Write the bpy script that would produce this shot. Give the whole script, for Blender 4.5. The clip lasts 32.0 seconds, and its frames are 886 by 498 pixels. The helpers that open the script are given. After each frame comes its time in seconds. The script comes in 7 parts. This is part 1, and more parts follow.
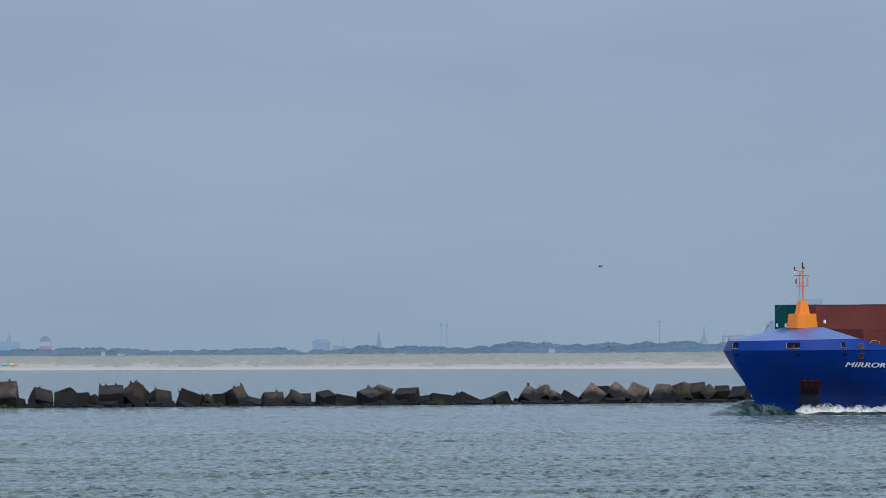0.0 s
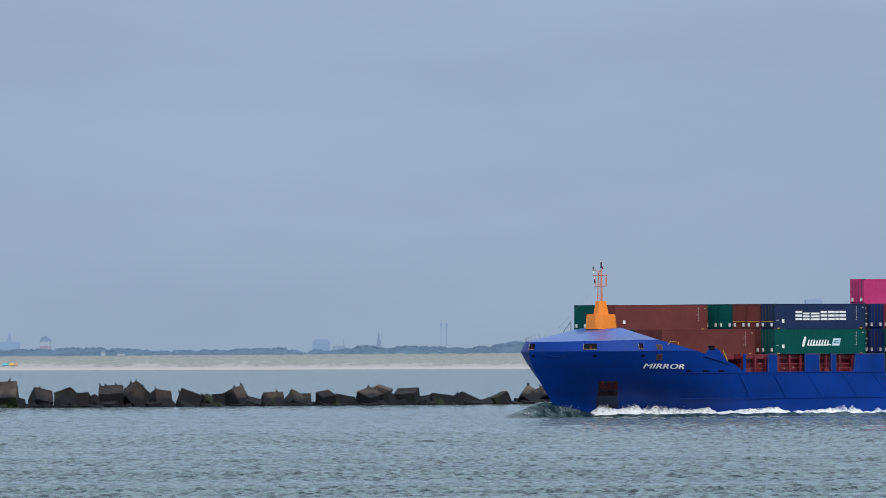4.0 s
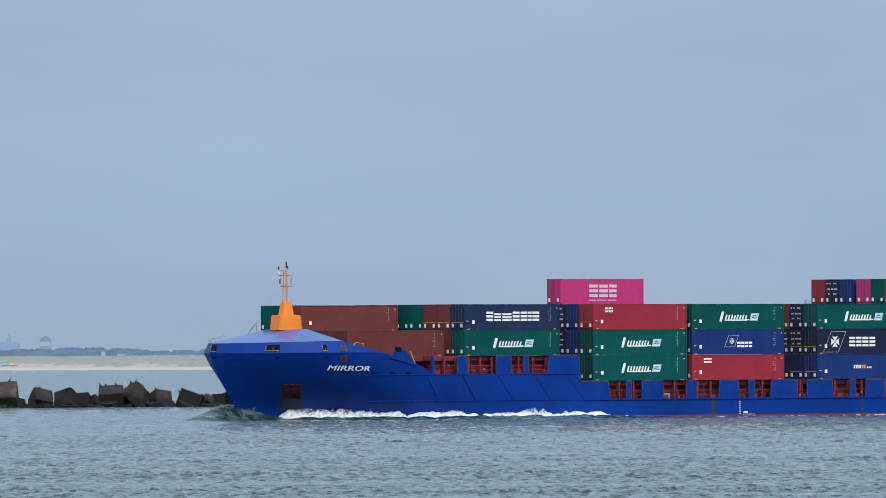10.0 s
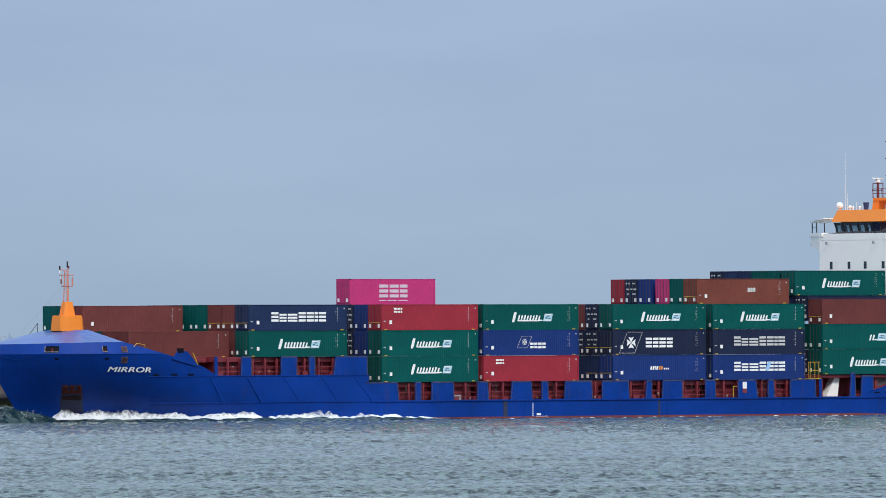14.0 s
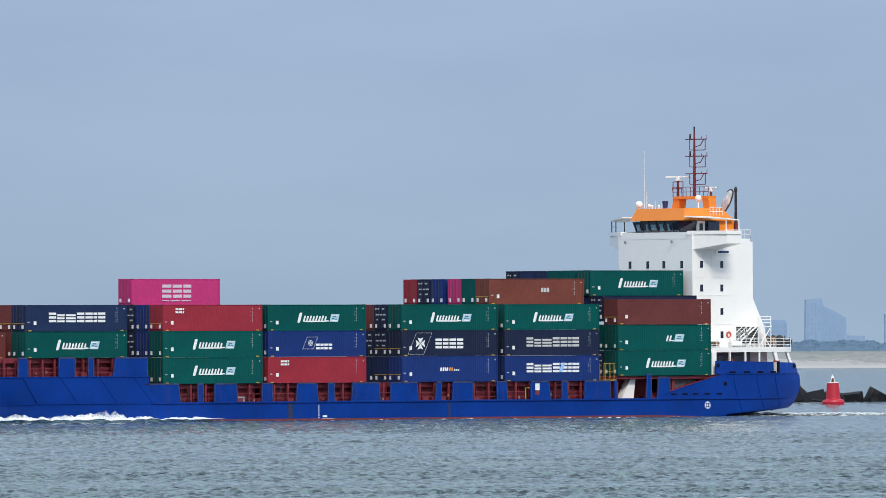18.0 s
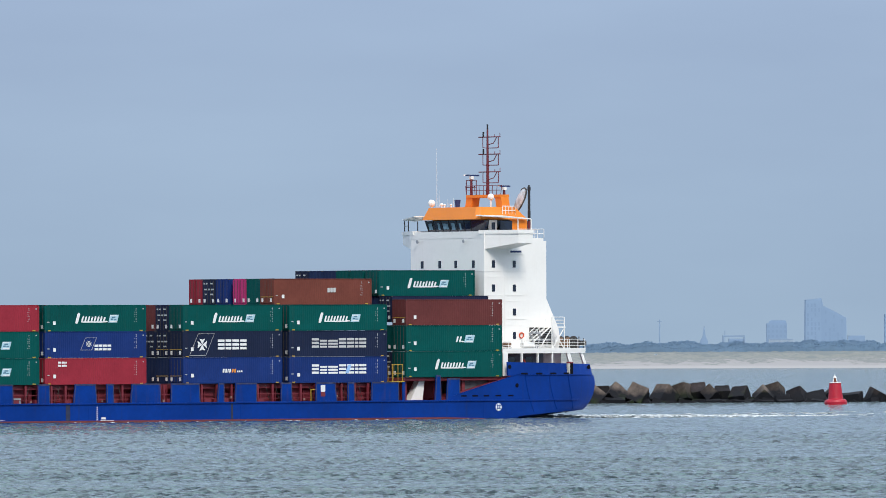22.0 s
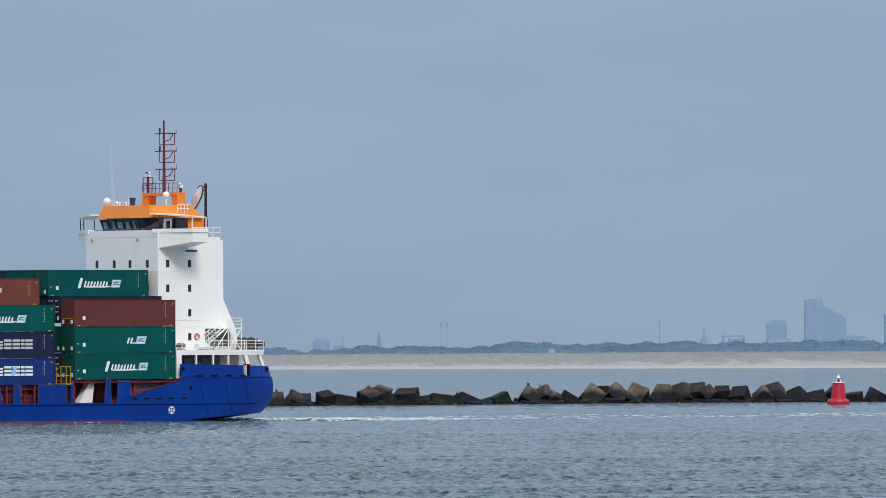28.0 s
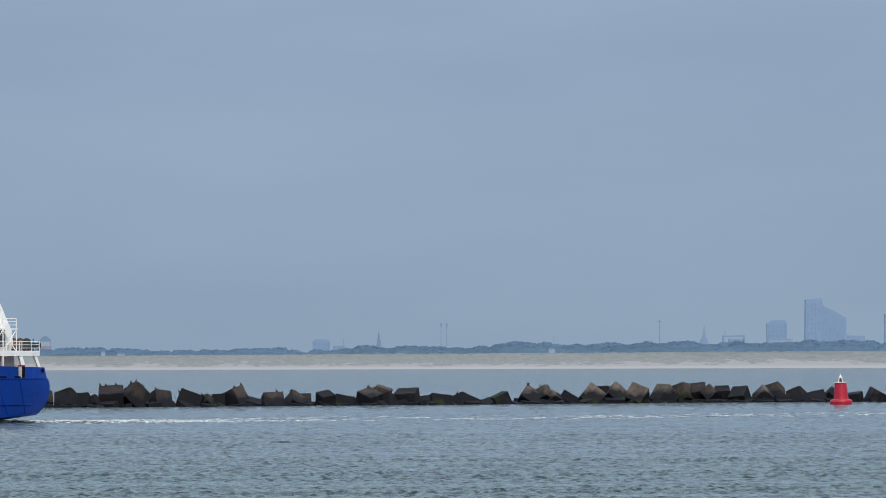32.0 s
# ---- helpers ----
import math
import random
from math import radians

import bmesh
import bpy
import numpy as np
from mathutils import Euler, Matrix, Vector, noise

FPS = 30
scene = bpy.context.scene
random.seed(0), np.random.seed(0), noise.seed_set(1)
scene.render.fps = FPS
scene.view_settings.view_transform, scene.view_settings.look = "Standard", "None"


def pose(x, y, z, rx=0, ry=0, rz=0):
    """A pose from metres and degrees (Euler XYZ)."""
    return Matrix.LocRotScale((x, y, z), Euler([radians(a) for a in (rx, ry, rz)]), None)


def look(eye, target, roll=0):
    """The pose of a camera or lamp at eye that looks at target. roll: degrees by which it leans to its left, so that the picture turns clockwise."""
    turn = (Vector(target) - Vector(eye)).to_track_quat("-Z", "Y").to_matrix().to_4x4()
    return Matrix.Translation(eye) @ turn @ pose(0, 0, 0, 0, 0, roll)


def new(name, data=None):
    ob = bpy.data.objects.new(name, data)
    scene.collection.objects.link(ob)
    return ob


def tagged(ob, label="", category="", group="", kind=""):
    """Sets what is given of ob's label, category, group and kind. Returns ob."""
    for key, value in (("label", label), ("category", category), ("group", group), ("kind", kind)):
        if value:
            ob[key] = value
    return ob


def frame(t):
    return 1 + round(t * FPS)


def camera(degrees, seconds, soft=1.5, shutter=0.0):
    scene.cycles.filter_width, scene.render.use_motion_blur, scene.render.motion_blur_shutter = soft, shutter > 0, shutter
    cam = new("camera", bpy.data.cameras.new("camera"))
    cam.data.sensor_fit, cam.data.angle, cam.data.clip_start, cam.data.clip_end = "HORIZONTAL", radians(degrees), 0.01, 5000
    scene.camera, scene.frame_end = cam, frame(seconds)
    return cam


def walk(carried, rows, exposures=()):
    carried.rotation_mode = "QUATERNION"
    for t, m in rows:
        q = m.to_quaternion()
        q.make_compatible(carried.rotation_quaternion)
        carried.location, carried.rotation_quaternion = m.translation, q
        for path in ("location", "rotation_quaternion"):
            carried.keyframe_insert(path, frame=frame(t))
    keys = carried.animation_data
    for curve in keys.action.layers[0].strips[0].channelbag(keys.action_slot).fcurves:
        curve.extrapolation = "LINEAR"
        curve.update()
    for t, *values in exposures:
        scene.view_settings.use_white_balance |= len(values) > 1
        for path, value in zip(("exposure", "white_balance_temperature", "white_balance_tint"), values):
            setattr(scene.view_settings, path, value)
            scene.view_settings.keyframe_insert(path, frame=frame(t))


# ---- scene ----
# One world: x to the right, y away over the water, z up, sea level at 0.
cam = camera(4.7626, 32.0, soft=0.9)
CAMERA_POSE = pose(0, 0, 8.5, 90.5076) @ pose(0, 0, 0, 0, 0, -0.26)
walk(cam, [(0.0, CAMERA_POSE), (32.0, CAMERA_POSE)],
     exposures=((0, -0.04), (1, -0.04), (1.7, 0.06), (3, 0.11), (6, 0.07), (7, 0.08), (8, 0.19), (9, 0.24), (23.8, 0.25), (25, 0.19), (26, 0.1), (28.5, 0.0), (32, -0.05)))

# ---- light: a bright hazy sky and a broad soft sun ----
SUN_AZ, SUN_EL = 163.0, 42.0     # compass degrees from +y clockwise, height
world = bpy.data.worlds.new("hazy_sky")
scene.world = world
world.use_nodes = True
wt = world.node_tree
wt.nodes.clear()
w_sky = wt.nodes.new("ShaderNodeTexSky")
w_sky.sky_type = "NISHITA"
w_sky.sun_disc = False
w_sky.sun_elevation, w_sky.sun_rotation = radians(SUN_EL), radians(SUN_AZ)
w_sky.dust_density = 2.0
w_coord = wt.nodes.new("ShaderNodeTexCoord")
w_map = wt.nodes.new("ShaderNodeMapping")
w_map.inputs["Scale"].default_value = (9.0, 9.0, 38.0)
w_noise = wt.nodes.new("ShaderNodeTexNoise")
w_noise.inputs["Scale"].default_value = 2.2
w_noise.inputs["Detail"].default_value = 4.0
w_ramp = wt.nodes.new("ShaderNodeValToRGB")
w_ramp.color_ramp.elements[0].position, w_ramp.color_ramp.elements[0].color = 0.3, (0.284, 0.382, 0.537, 1)
w_ramp.color_ramp.elements[1].position, w_ramp.color_ramp.elements[1].color = 0.72, (0.318, 0.426, 0.584, 1)
w_bg1 = wt.nodes.new("ShaderNodeBackground")
w_bg1.inputs["Strength"].default_value = 0.1
w_bg2 = wt.nodes.new("ShaderNodeBackground")
w_bg2.inputs["Strength"].default_value = 1.0
w_mix = wt.nodes.new("ShaderNodeMixShader")
w_mix.inputs[0].default_value = 0.9
w_out = wt.nodes.new("ShaderNodeOutputWorld")
wt.links.new(w_coord.outputs["Generated"], w_map.inputs["Vector"])
wt.links.new(w_map.outputs[0], w_noise.inputs["Vector"])
wt.links.new(w_noise.outputs[0], w_ramp.inputs[0])
# an overcast dome: brighter overhead than at the horizon
w_sep = wt.nodes.new("ShaderNodeSeparateXYZ")
w_up = wt.nodes.new("ShaderNodeMapRange")
w_up.inputs[1].default_value, w_up.inputs[2].default_value = 0.03, 0.9
w_up.inputs[3].default_value, w_up.inputs[4].default_value = 1.0, 3.0
w_scale = wt.nodes.new("ShaderNodeVectorMath")
w_scale.operation = "SCALE"
wt.links.new(w_coord.outputs["Generated"], w_sep.inputs[0])
wt.links.new(w_sep.outputs[2], w_up.inputs[0])
# paler haze low down, bluer higher up
w_rise = wt.nodes.new("ShaderNodeMapRange")
w_rise.inputs[1].default_value, w_rise.inputs[2].default_value = 0.0, 0.033
wt.links.new(w_sep.outputs[2], w_rise.inputs[0])
w_tint = wt.nodes.new("ShaderNodeMix")
w_tint.data_type = "RGBA"
w_tint.inputs[6].default_value, w_tint.inputs[7].default_value = (0.99, 1.005, 0.965, 1), (0.995, 0.995, 1.03, 1)
wt.links.new(w_rise.outputs[0], w_tint.inputs[0])
w_mul = wt.nodes.new("ShaderNodeVectorMath")
w_mul.operation = "MULTIPLY"
wt.links.new(w_ramp.outputs[0], w_mul.inputs[0])
wt.links.new(w_tint.outputs[2], w_mul.inputs[1])
# the cloud overhead is neutral white, not blue
w_high = wt.nodes.new("ShaderNodeMapRange")
w_high.inputs[1].default_value, w_high.inputs[2].default_value = 0.04, 0.5
wt.links.new(w_sep.outputs[2], w_high.inputs[0])
w_white = wt.nodes.new("ShaderNodeMix")
w_white.data_type = "RGBA"
w_white.inputs[7].default_value = (0.364, 0.42, 0.502, 1)
wt.links.new(w_high.outputs[0], w_white.inputs[0])
wt.links.new(w_mul.outputs[0], w_white.inputs[6])
wt.links.new(w_white.outputs[2], w_scale.inputs[0])
wt.links.new(w_up.outputs[0], w_scale.inputs["Scale"])
wt.links.new(w_scale.outputs[0], w_bg2.inputs["Color"])
wt.links.new(w_sky.outputs[0], w_bg1.inputs["Color"])
wt.links.new(w_bg1.outputs[0], w_mix.inputs[1])
wt.links.new(w_bg2.outputs[0], w_mix.inputs[2])
wt.links.new(w_mix.outputs[0], w_out.inputs["Surface"])

sun = new("sun", bpy.data.lights.new("sun", "SUN"))
sun.data.energy, sun.data.angle, sun.data.color = 1.9, radians(16), (1.0, 0.95, 0.87)
SUN_WAY = Vector((math.sin(radians(SUN_AZ)) * math.cos(radians(SUN_EL)), math.cos(radians(SUN_AZ)) * math.cos(radians(SUN_EL)), math.sin(radians(SUN_EL))))
sun.matrix_world = look(SUN_WAY * 300, (0, 0, 0))
scene.view_settings.exposure = 0.0

# ---- materials ----
def material(name, color, rough=0.6, metal=0.0, vary=0.12, grain=3.0, fine=0.06, bump=0.0, bump_scale=30.0, streak=0.0, streak_color=(0.12, 0.06, 0.03), spec=0.5, per_object=0.0):
    """Painted or raw surface: colour with stains at two scales, run-down streaks and fine relief."""
    m = bpy.data.materials.new(name)
    m.use_nodes = True
    nt = m.node_tree
    b = nt.nodes["Principled BSDF"]
    b.inputs["Roughness"].default_value = rough
    b.inputs["Metallic"].default_value = metal
    b.inputs["Specular IOR Level"].default_value = spec
    tc = nt.nodes.new("ShaderNodeTexCoord")
    big = nt.nodes.new("ShaderNodeTexNoise")
    big.inputs["Scale"].default_value, big.inputs["Detail"].default_value = 1.0 / grain, 5.0
    small = nt.nodes.new("ShaderNodeTexNoise")
    small.inputs["Scale"].default_value, small.inputs["Detail"].default_value = 9.0 / grain, 3.0
    nt.links.new(tc.outputs["Object"], big.inputs["Vector"])
    nt.links.new(tc.outputs["Object"], small.inputs["Vector"])
    r1 = nt.nodes.new("ShaderNodeMapRange")
    r1.inputs[1].default_value, r1.inputs[2].default_value = 0.3, 0.7
    r1.inputs[3].default_value, r1.inputs[4].default_value = 1 - vary, 1 + vary
    nt.links.new(big.outputs[0], r1.inputs[0])
    r2 = nt.nodes.new("ShaderNodeMapRange")
    r2.inputs[1].default_value, r2.inputs[2].default_value = 0.3, 0.7
    r2.inputs[3].default_value, r2.inputs[4].default_value = 1 - fine, 1 + fine
    nt.links.new(small.outputs[0], r2.inputs[0])
    mul = nt.nodes.new("ShaderNodeMath")
    mul.operation = "MULTIPLY"
    nt.links.new(r1.outputs[0], mul.inputs[0])
    nt.links.new(r2.outputs[0], mul.inputs[1])
    last = mul.outputs[0]
    if per_object:
        oi = nt.nodes.new("ShaderNodeObjectInfo")
        r3 = nt.nodes.new("ShaderNodeMapRange")
        r3.inputs[3].default_value, r3.inputs[4].default_value = 1 - per_object, 1 + per_object
        nt.links.new(oi.outputs["Random"], r3.inputs[0])
        mul2 = nt.nodes.new("ShaderNodeMath")
        mul2.operation = "MULTIPLY"
        nt.links.new(last, mul2.inputs[0])
        nt.links.new(r3.outputs[0], mul2.inputs[1])
        last = mul2.outputs[0]
    vm = nt.nodes.new("ShaderNodeVectorMath")
    vm.operation = "SCALE"
    vm.inputs[0].default_value = color
    nt.links.new(last, vm.inputs["Scale"])
    col = vm.outputs[0]
    if streak:
        mp = nt.nodes.new("ShaderNodeMapping")
        mp.inputs["Scale"].default_value = (1.6, 1.6, 0.16)
        sn = nt.nodes.new("ShaderNodeTexNoise")
        sn.inputs["Scale"].default_value, sn.inputs["Detail"].default_value = 1.3, 4.0
        nt.links.new(tc.outputs["Object"], mp.inputs[0])
        nt.links.new(mp.outputs[0], sn.inputs["Vector"])
        r4 = nt.nodes.new("ShaderNodeMapRange")
        r4.inputs[1].default_value, r4.inputs[2].default_value = 0.56, 0.74
        r4.inputs[3].default_value, r4.inputs[4].default_value = 0.0, streak
        nt.links.new(sn.outputs[0], r4.inputs[0])
        mx = nt.nodes.new("ShaderNodeMix")
        mx.data_type = "RGBA"
        nt.links.new(r4.outputs[0], mx.inputs[0])
        nt.links.new(col, mx.inputs[6])
        mx.inputs[7].default_value = (*streak_color, 1)
        col = mx.outputs[2]
    nt.links.new(col, b.inputs["Base Color"])
    if bump:
        bn = nt.nodes.new("ShaderNodeTexNoise")
        bn.inputs["Scale"].default_value, bn.inputs["Detail"].default_value = bump_scale, 4.0
        nt.links.new(tc.outputs["Object"], bn.inputs["Vector"])
        bp = nt.nodes.new("ShaderNodeBump")
        bp.inputs["Strength"].default_value, bp.inputs["Distance"].default_value = bump, 0.05
        nt.links.new(bn.outputs[0], bp.inputs["Height"])
        nt.links.new(bp.outputs[0], b.inputs["Normal"])
    return m


HULL_BLUE = material("hull_blue_paint", (0.0005, 0.032, 0.222), 0.5, spec=0.14, vary=0.16, grain=5, streak=0.22, streak_color=(0.03, 0.03, 0.06))
PANEL_BLUE = material("rust_stained_blue_paint", (0.0005, 0.033, 0.222), 0.5, spec=0.14, vary=0.16, grain=2, streak=0.3, streak_color=(0.075, 0.04, 0.035))
DECK_BLUE = material("whaleback_blue_paint", (0.017, 0.078, 0.29), 0.3, vary=0.12, grain=3, streak=0.25, streak_color=(0.1, 0.16, 0.36))
BOOT_RED = material("boot_top_red", (0.15, 0.026, 0.028), 0.6, streak=0.4)
OXIDE_RED = material("oxide_red_steel", (0.18, 0.019, 0.031), 0.6, vary=0.2, grain=2, streak=0.3)
WHITE = material("white_ship_paint", (0.875, 0.853, 0.81), 0.4, vary=0.02, fine=0.012, grain=4, streak=0.06, streak_color=(0.5, 0.42, 0.33))
ORANGE = material("orange_paint", (0.78, 0.22, 0.012), 0.42, vary=0.04, fine=0.015, grain=2)
MAST_RED = material("mast_red_paint", (0.14, 0.014, 0.022), 0.5, vary=0.1)
MAST_PINK = material("foremast_salmon_paint", (0.6, 0.2, 0.13), 0.5, vary=0.1)
BLACK = material("black_steel", (0.012, 0.012, 0.014), 0.5)
# flat black that stands in for shade, mostly inside openings
DARK = material("painted_shade_black", (0.007, 0.008, 0.012), 0.8, spec=0.05)
GREY = material("grey_steel", (0.35, 0.36, 0.37), 0.5, 0.4)
YELLOW = material("yellow_paint", (0.5, 0.32, 0.03), 0.5)
ANCHOR_RED = material("rusty_red_anchor", (0.07, 0.016, 0.016), 0.9, vary=0.5, grain=0.35, spec=0.1)
RUST = material("rusty_anchor", (0.11, 0.035, 0.018), 0.85, vary=0.35, grain=0.6, bump=0.4, bump_scale=8)
WHITE_MARK = material("white_marking_paint", (0.8, 0.8, 0.78), 0.5, vary=0.03)
GLASS_DARK = material("dark_window_glass", (0.008, 0.015, 0.035), 0.06, spec=0.8, vary=0.02)
CONTAINER = {
    "green": material("green_container_paint", (0.0, 0.072, 0.065), 0.55, spec=0.12, vary=0.1, grain=3, streak=0.05, per_object=0.1),
    "brown": material("brown_container_paint", (0.138, 0.038, 0.036), 0.6, spec=0.12, vary=0.12, grain=3, streak=0.05, per_object=0.12),
    "rust": material("rust_brown_container_paint", (0.17, 0.05, 0.036), 0.6, spec=0.12, vary=0.12, grain=3, streak=0.05),
    "navy": material("navy_container_paint", (0.014, 0.027, 0.075), 0.55, spec=0.12, vary=0.12, grain=3, streak=0.05, per_object=0.12),
    "dark": material("dark_navy_container_paint", (0.0135, 0.021, 0.052), 0.55, spec=0.12, vary=0.12, grain=3, streak=0.05, per_object=0.1),
    "blue": material("blue_container_paint", (0.0105, 0.032, 0.15), 0.55, spec=0.12, vary=0.12, grain=3, streak=0.05, per_object=0.1),
    "red": material("red_container_paint", (0.285, 0.026, 0.042), 0.55, spec=0.12, vary=0.1, grain=3, streak=0.05, per_object=0.06),
    "pink": material("magenta_container_paint", (0.49, 0.04, 0.165), 0.55, spec=0.12, vary=0.05, grain=3, streak=0.05),
}
FLAG_BLUE = material("pale_blue_marking", (0.42, 0.62, 0.7), 0.5, vary=0.1)
FLAG_DARK = material("dark_blue_marking", (0.05, 0.16, 0.26), 0.5, vary=0.1)
LIGHT_BLUE = material("light_blue_marking", (0.3, 0.5, 0.8), 0.5)
ORANGE_MARK = material("orange_marking", (0.7, 0.25, 0.02), 0.5)
BUOY_RED = material("buoy_red_paint", (0.43, 0.008, 0.026), 0.45, vary=0.08, grain=1)


def foam_material(name, color, thin, fade, soft=0.16):
    """Aerated water: opaque where thick, breaking into flecks; fade is how much thinner it gets for each metre of height."""
    m = material(name, color, 1.0, vary=0.1, grain=1.0, spec=0.1)
    nt = m.node_tree
    b = nt.nodes["Principled BSDF"]
    tc = nt.nodes.new("ShaderNodeTexCoord")
    mp = nt.nodes.new("ShaderNodeMapping")
    mp.inputs["Scale"].default_value = (2.4, 2.4, 2.2)
    n = nt.nodes.new("ShaderNodeTexNoise")
    n.inputs["Scale"].default_value, n.inputs["Detail"].default_value, n.inputs["Roughness"].default_value = 1.0, 6.0, 0.68
    sep = nt.nodes.new("ShaderNodeSeparateXYZ")
    low = nt.nodes.new("ShaderNodeMath")
    low.operation = "MULTIPLY_ADD"
    low.inputs[1].default_value = -fade
    r = nt.nodes.new("ShaderNodeMapRange")
    r.inputs[1].default_value, r.inputs[2].default_value = thin, thin + soft
    nt.links.new(tc.outputs["Object"], mp.inputs[0])
    nt.links.new(mp.outputs[0], n.inputs["Vector"])
    nt.links.new(tc.outputs["Object"], sep.inputs[0])
    nt.links.new(sep.outputs[2], low.inputs[0])
    nt.links.new(n.outputs[0], low.inputs[2])
    nt.links.new(low.outputs[0], r.inputs[0])
    nt.links.new(r.outputs[0], b.inputs["Alpha"])
    return m


THIN_FOAM = material("thin_grey_foam", (0.64, 0.68, 0.68), 1.0, vary=0.12, grain=1.0, spec=0.1)
FOAM = material("white_foam", (0.76, 0.79, 0.79), 1.0, vary=0.1, fine=0.08, grain=1.2, spec=0.1)
CREST_FOAM = foam_material("white_tumbling_foam", (0.7, 0.73, 0.74), 0.06, 0.42, 0.34)
SPRAY_FOAM = foam_material("white_spray", (0.7, 0.73, 0.74), 0.24, 0.15, 0.5)
PLUME_FOAM = foam_material("thick_white_spray", (0.64, 0.68, 0.7), 0.1, 0.03, 0.6)
WAKE_FOAM = foam_material("thin_wake_foam", (0.72, 0.76, 0.77), 0.34, 0.0, 0.25)
BIRD_BLACK = material("black_feathers", (0.01, 0.01, 0.011), 0.7)


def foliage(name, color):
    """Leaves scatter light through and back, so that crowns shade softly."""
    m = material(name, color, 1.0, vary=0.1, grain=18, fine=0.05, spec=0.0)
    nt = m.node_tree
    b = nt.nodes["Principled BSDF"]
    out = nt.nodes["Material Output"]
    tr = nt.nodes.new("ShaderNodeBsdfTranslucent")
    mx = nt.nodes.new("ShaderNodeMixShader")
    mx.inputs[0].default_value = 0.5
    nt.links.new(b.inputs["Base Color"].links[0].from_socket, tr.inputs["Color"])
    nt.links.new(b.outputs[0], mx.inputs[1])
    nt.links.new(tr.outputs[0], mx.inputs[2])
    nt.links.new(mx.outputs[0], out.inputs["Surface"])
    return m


# distance haze is painted into these leaf colours as blue-grey
TREE_HAZED = foliage("haze_tinted_woods", (0.192, 0.287, 0.388))
TREE_FAR = foliage("farther_haze_tinted_woods", (0.2, 0.295, 0.402))
# town surfaces: the blue of the hazy air is part of each base colour
TOWN = material("haze_tinted_grey_walls", (0.235, 0.32, 0.435), 1.0, vary=0.02, fine=0.01, grain=10, spec=0.0)
TOWN_FAR = material("haze_tinted_tower_walls", (0.24, 0.335, 0.47), 1.0, vary=0.02, fine=0.01, grain=12, spec=0.0)
TOWN_GLASS = material("haze_tinted_window_rows", (0.226, 0.317, 0.446), 1.0, vary=0.02, fine=0.01, spec=0.0)
TOWN_PALE = material("haze_tinted_pale_blue_walls", (0.25, 0.347, 0.484), 1.0, vary=0.02, fine=0.01, grain=12, spec=0.0)
TOWN_DARK = material("haze_tinted_slate", (0.2, 0.28, 0.39), 1.0, vary=0.05, grain=10, spec=0.0)
TOWN_RED = material("haze_tinted_red_band", (0.3, 0.27, 0.36), 0.9, vary=0.05, grain=10, spec=0.0)
TOWN_WHITE = material("haze_tinted_white_walls", (0.33, 0.4, 0.48), 0.9, vary=0.05, grain=10, spec=0.0)


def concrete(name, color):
    """Weathered concrete: paler tops, a foot darkened by height, and green weed near the waterline."""
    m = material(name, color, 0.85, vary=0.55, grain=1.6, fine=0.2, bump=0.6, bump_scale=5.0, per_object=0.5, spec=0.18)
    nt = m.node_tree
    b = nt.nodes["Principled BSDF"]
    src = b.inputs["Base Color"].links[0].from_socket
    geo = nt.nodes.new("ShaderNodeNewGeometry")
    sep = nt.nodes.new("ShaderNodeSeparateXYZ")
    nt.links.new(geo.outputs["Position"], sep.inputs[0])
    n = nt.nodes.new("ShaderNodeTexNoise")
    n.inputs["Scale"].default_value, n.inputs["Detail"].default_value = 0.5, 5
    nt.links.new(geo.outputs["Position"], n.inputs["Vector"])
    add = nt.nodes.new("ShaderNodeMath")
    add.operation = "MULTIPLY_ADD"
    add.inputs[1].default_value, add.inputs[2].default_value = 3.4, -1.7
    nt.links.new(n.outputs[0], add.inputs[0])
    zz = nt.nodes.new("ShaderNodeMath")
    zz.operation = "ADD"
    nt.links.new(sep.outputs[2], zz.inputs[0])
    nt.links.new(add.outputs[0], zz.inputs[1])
    # foot colours take over below about two metres, the edge broken by noise
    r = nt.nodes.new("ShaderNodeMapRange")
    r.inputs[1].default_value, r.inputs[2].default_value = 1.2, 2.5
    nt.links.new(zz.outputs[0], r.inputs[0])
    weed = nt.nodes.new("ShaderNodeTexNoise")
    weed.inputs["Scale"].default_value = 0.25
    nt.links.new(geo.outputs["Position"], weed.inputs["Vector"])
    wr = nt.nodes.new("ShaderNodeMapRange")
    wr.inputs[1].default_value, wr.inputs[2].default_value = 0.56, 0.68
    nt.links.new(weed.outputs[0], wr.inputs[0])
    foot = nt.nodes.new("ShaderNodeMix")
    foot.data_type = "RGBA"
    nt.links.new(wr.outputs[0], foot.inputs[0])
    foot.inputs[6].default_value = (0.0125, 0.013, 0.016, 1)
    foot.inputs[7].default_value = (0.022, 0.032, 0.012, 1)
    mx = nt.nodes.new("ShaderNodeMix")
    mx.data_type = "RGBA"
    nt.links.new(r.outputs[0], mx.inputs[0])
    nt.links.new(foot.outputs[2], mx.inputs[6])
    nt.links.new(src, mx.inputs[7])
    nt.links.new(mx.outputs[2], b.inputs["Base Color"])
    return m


# three tones of one concrete, picked block by block
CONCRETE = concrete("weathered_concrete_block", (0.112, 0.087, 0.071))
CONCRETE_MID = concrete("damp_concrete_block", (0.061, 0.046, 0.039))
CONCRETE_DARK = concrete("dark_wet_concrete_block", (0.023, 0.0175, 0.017))


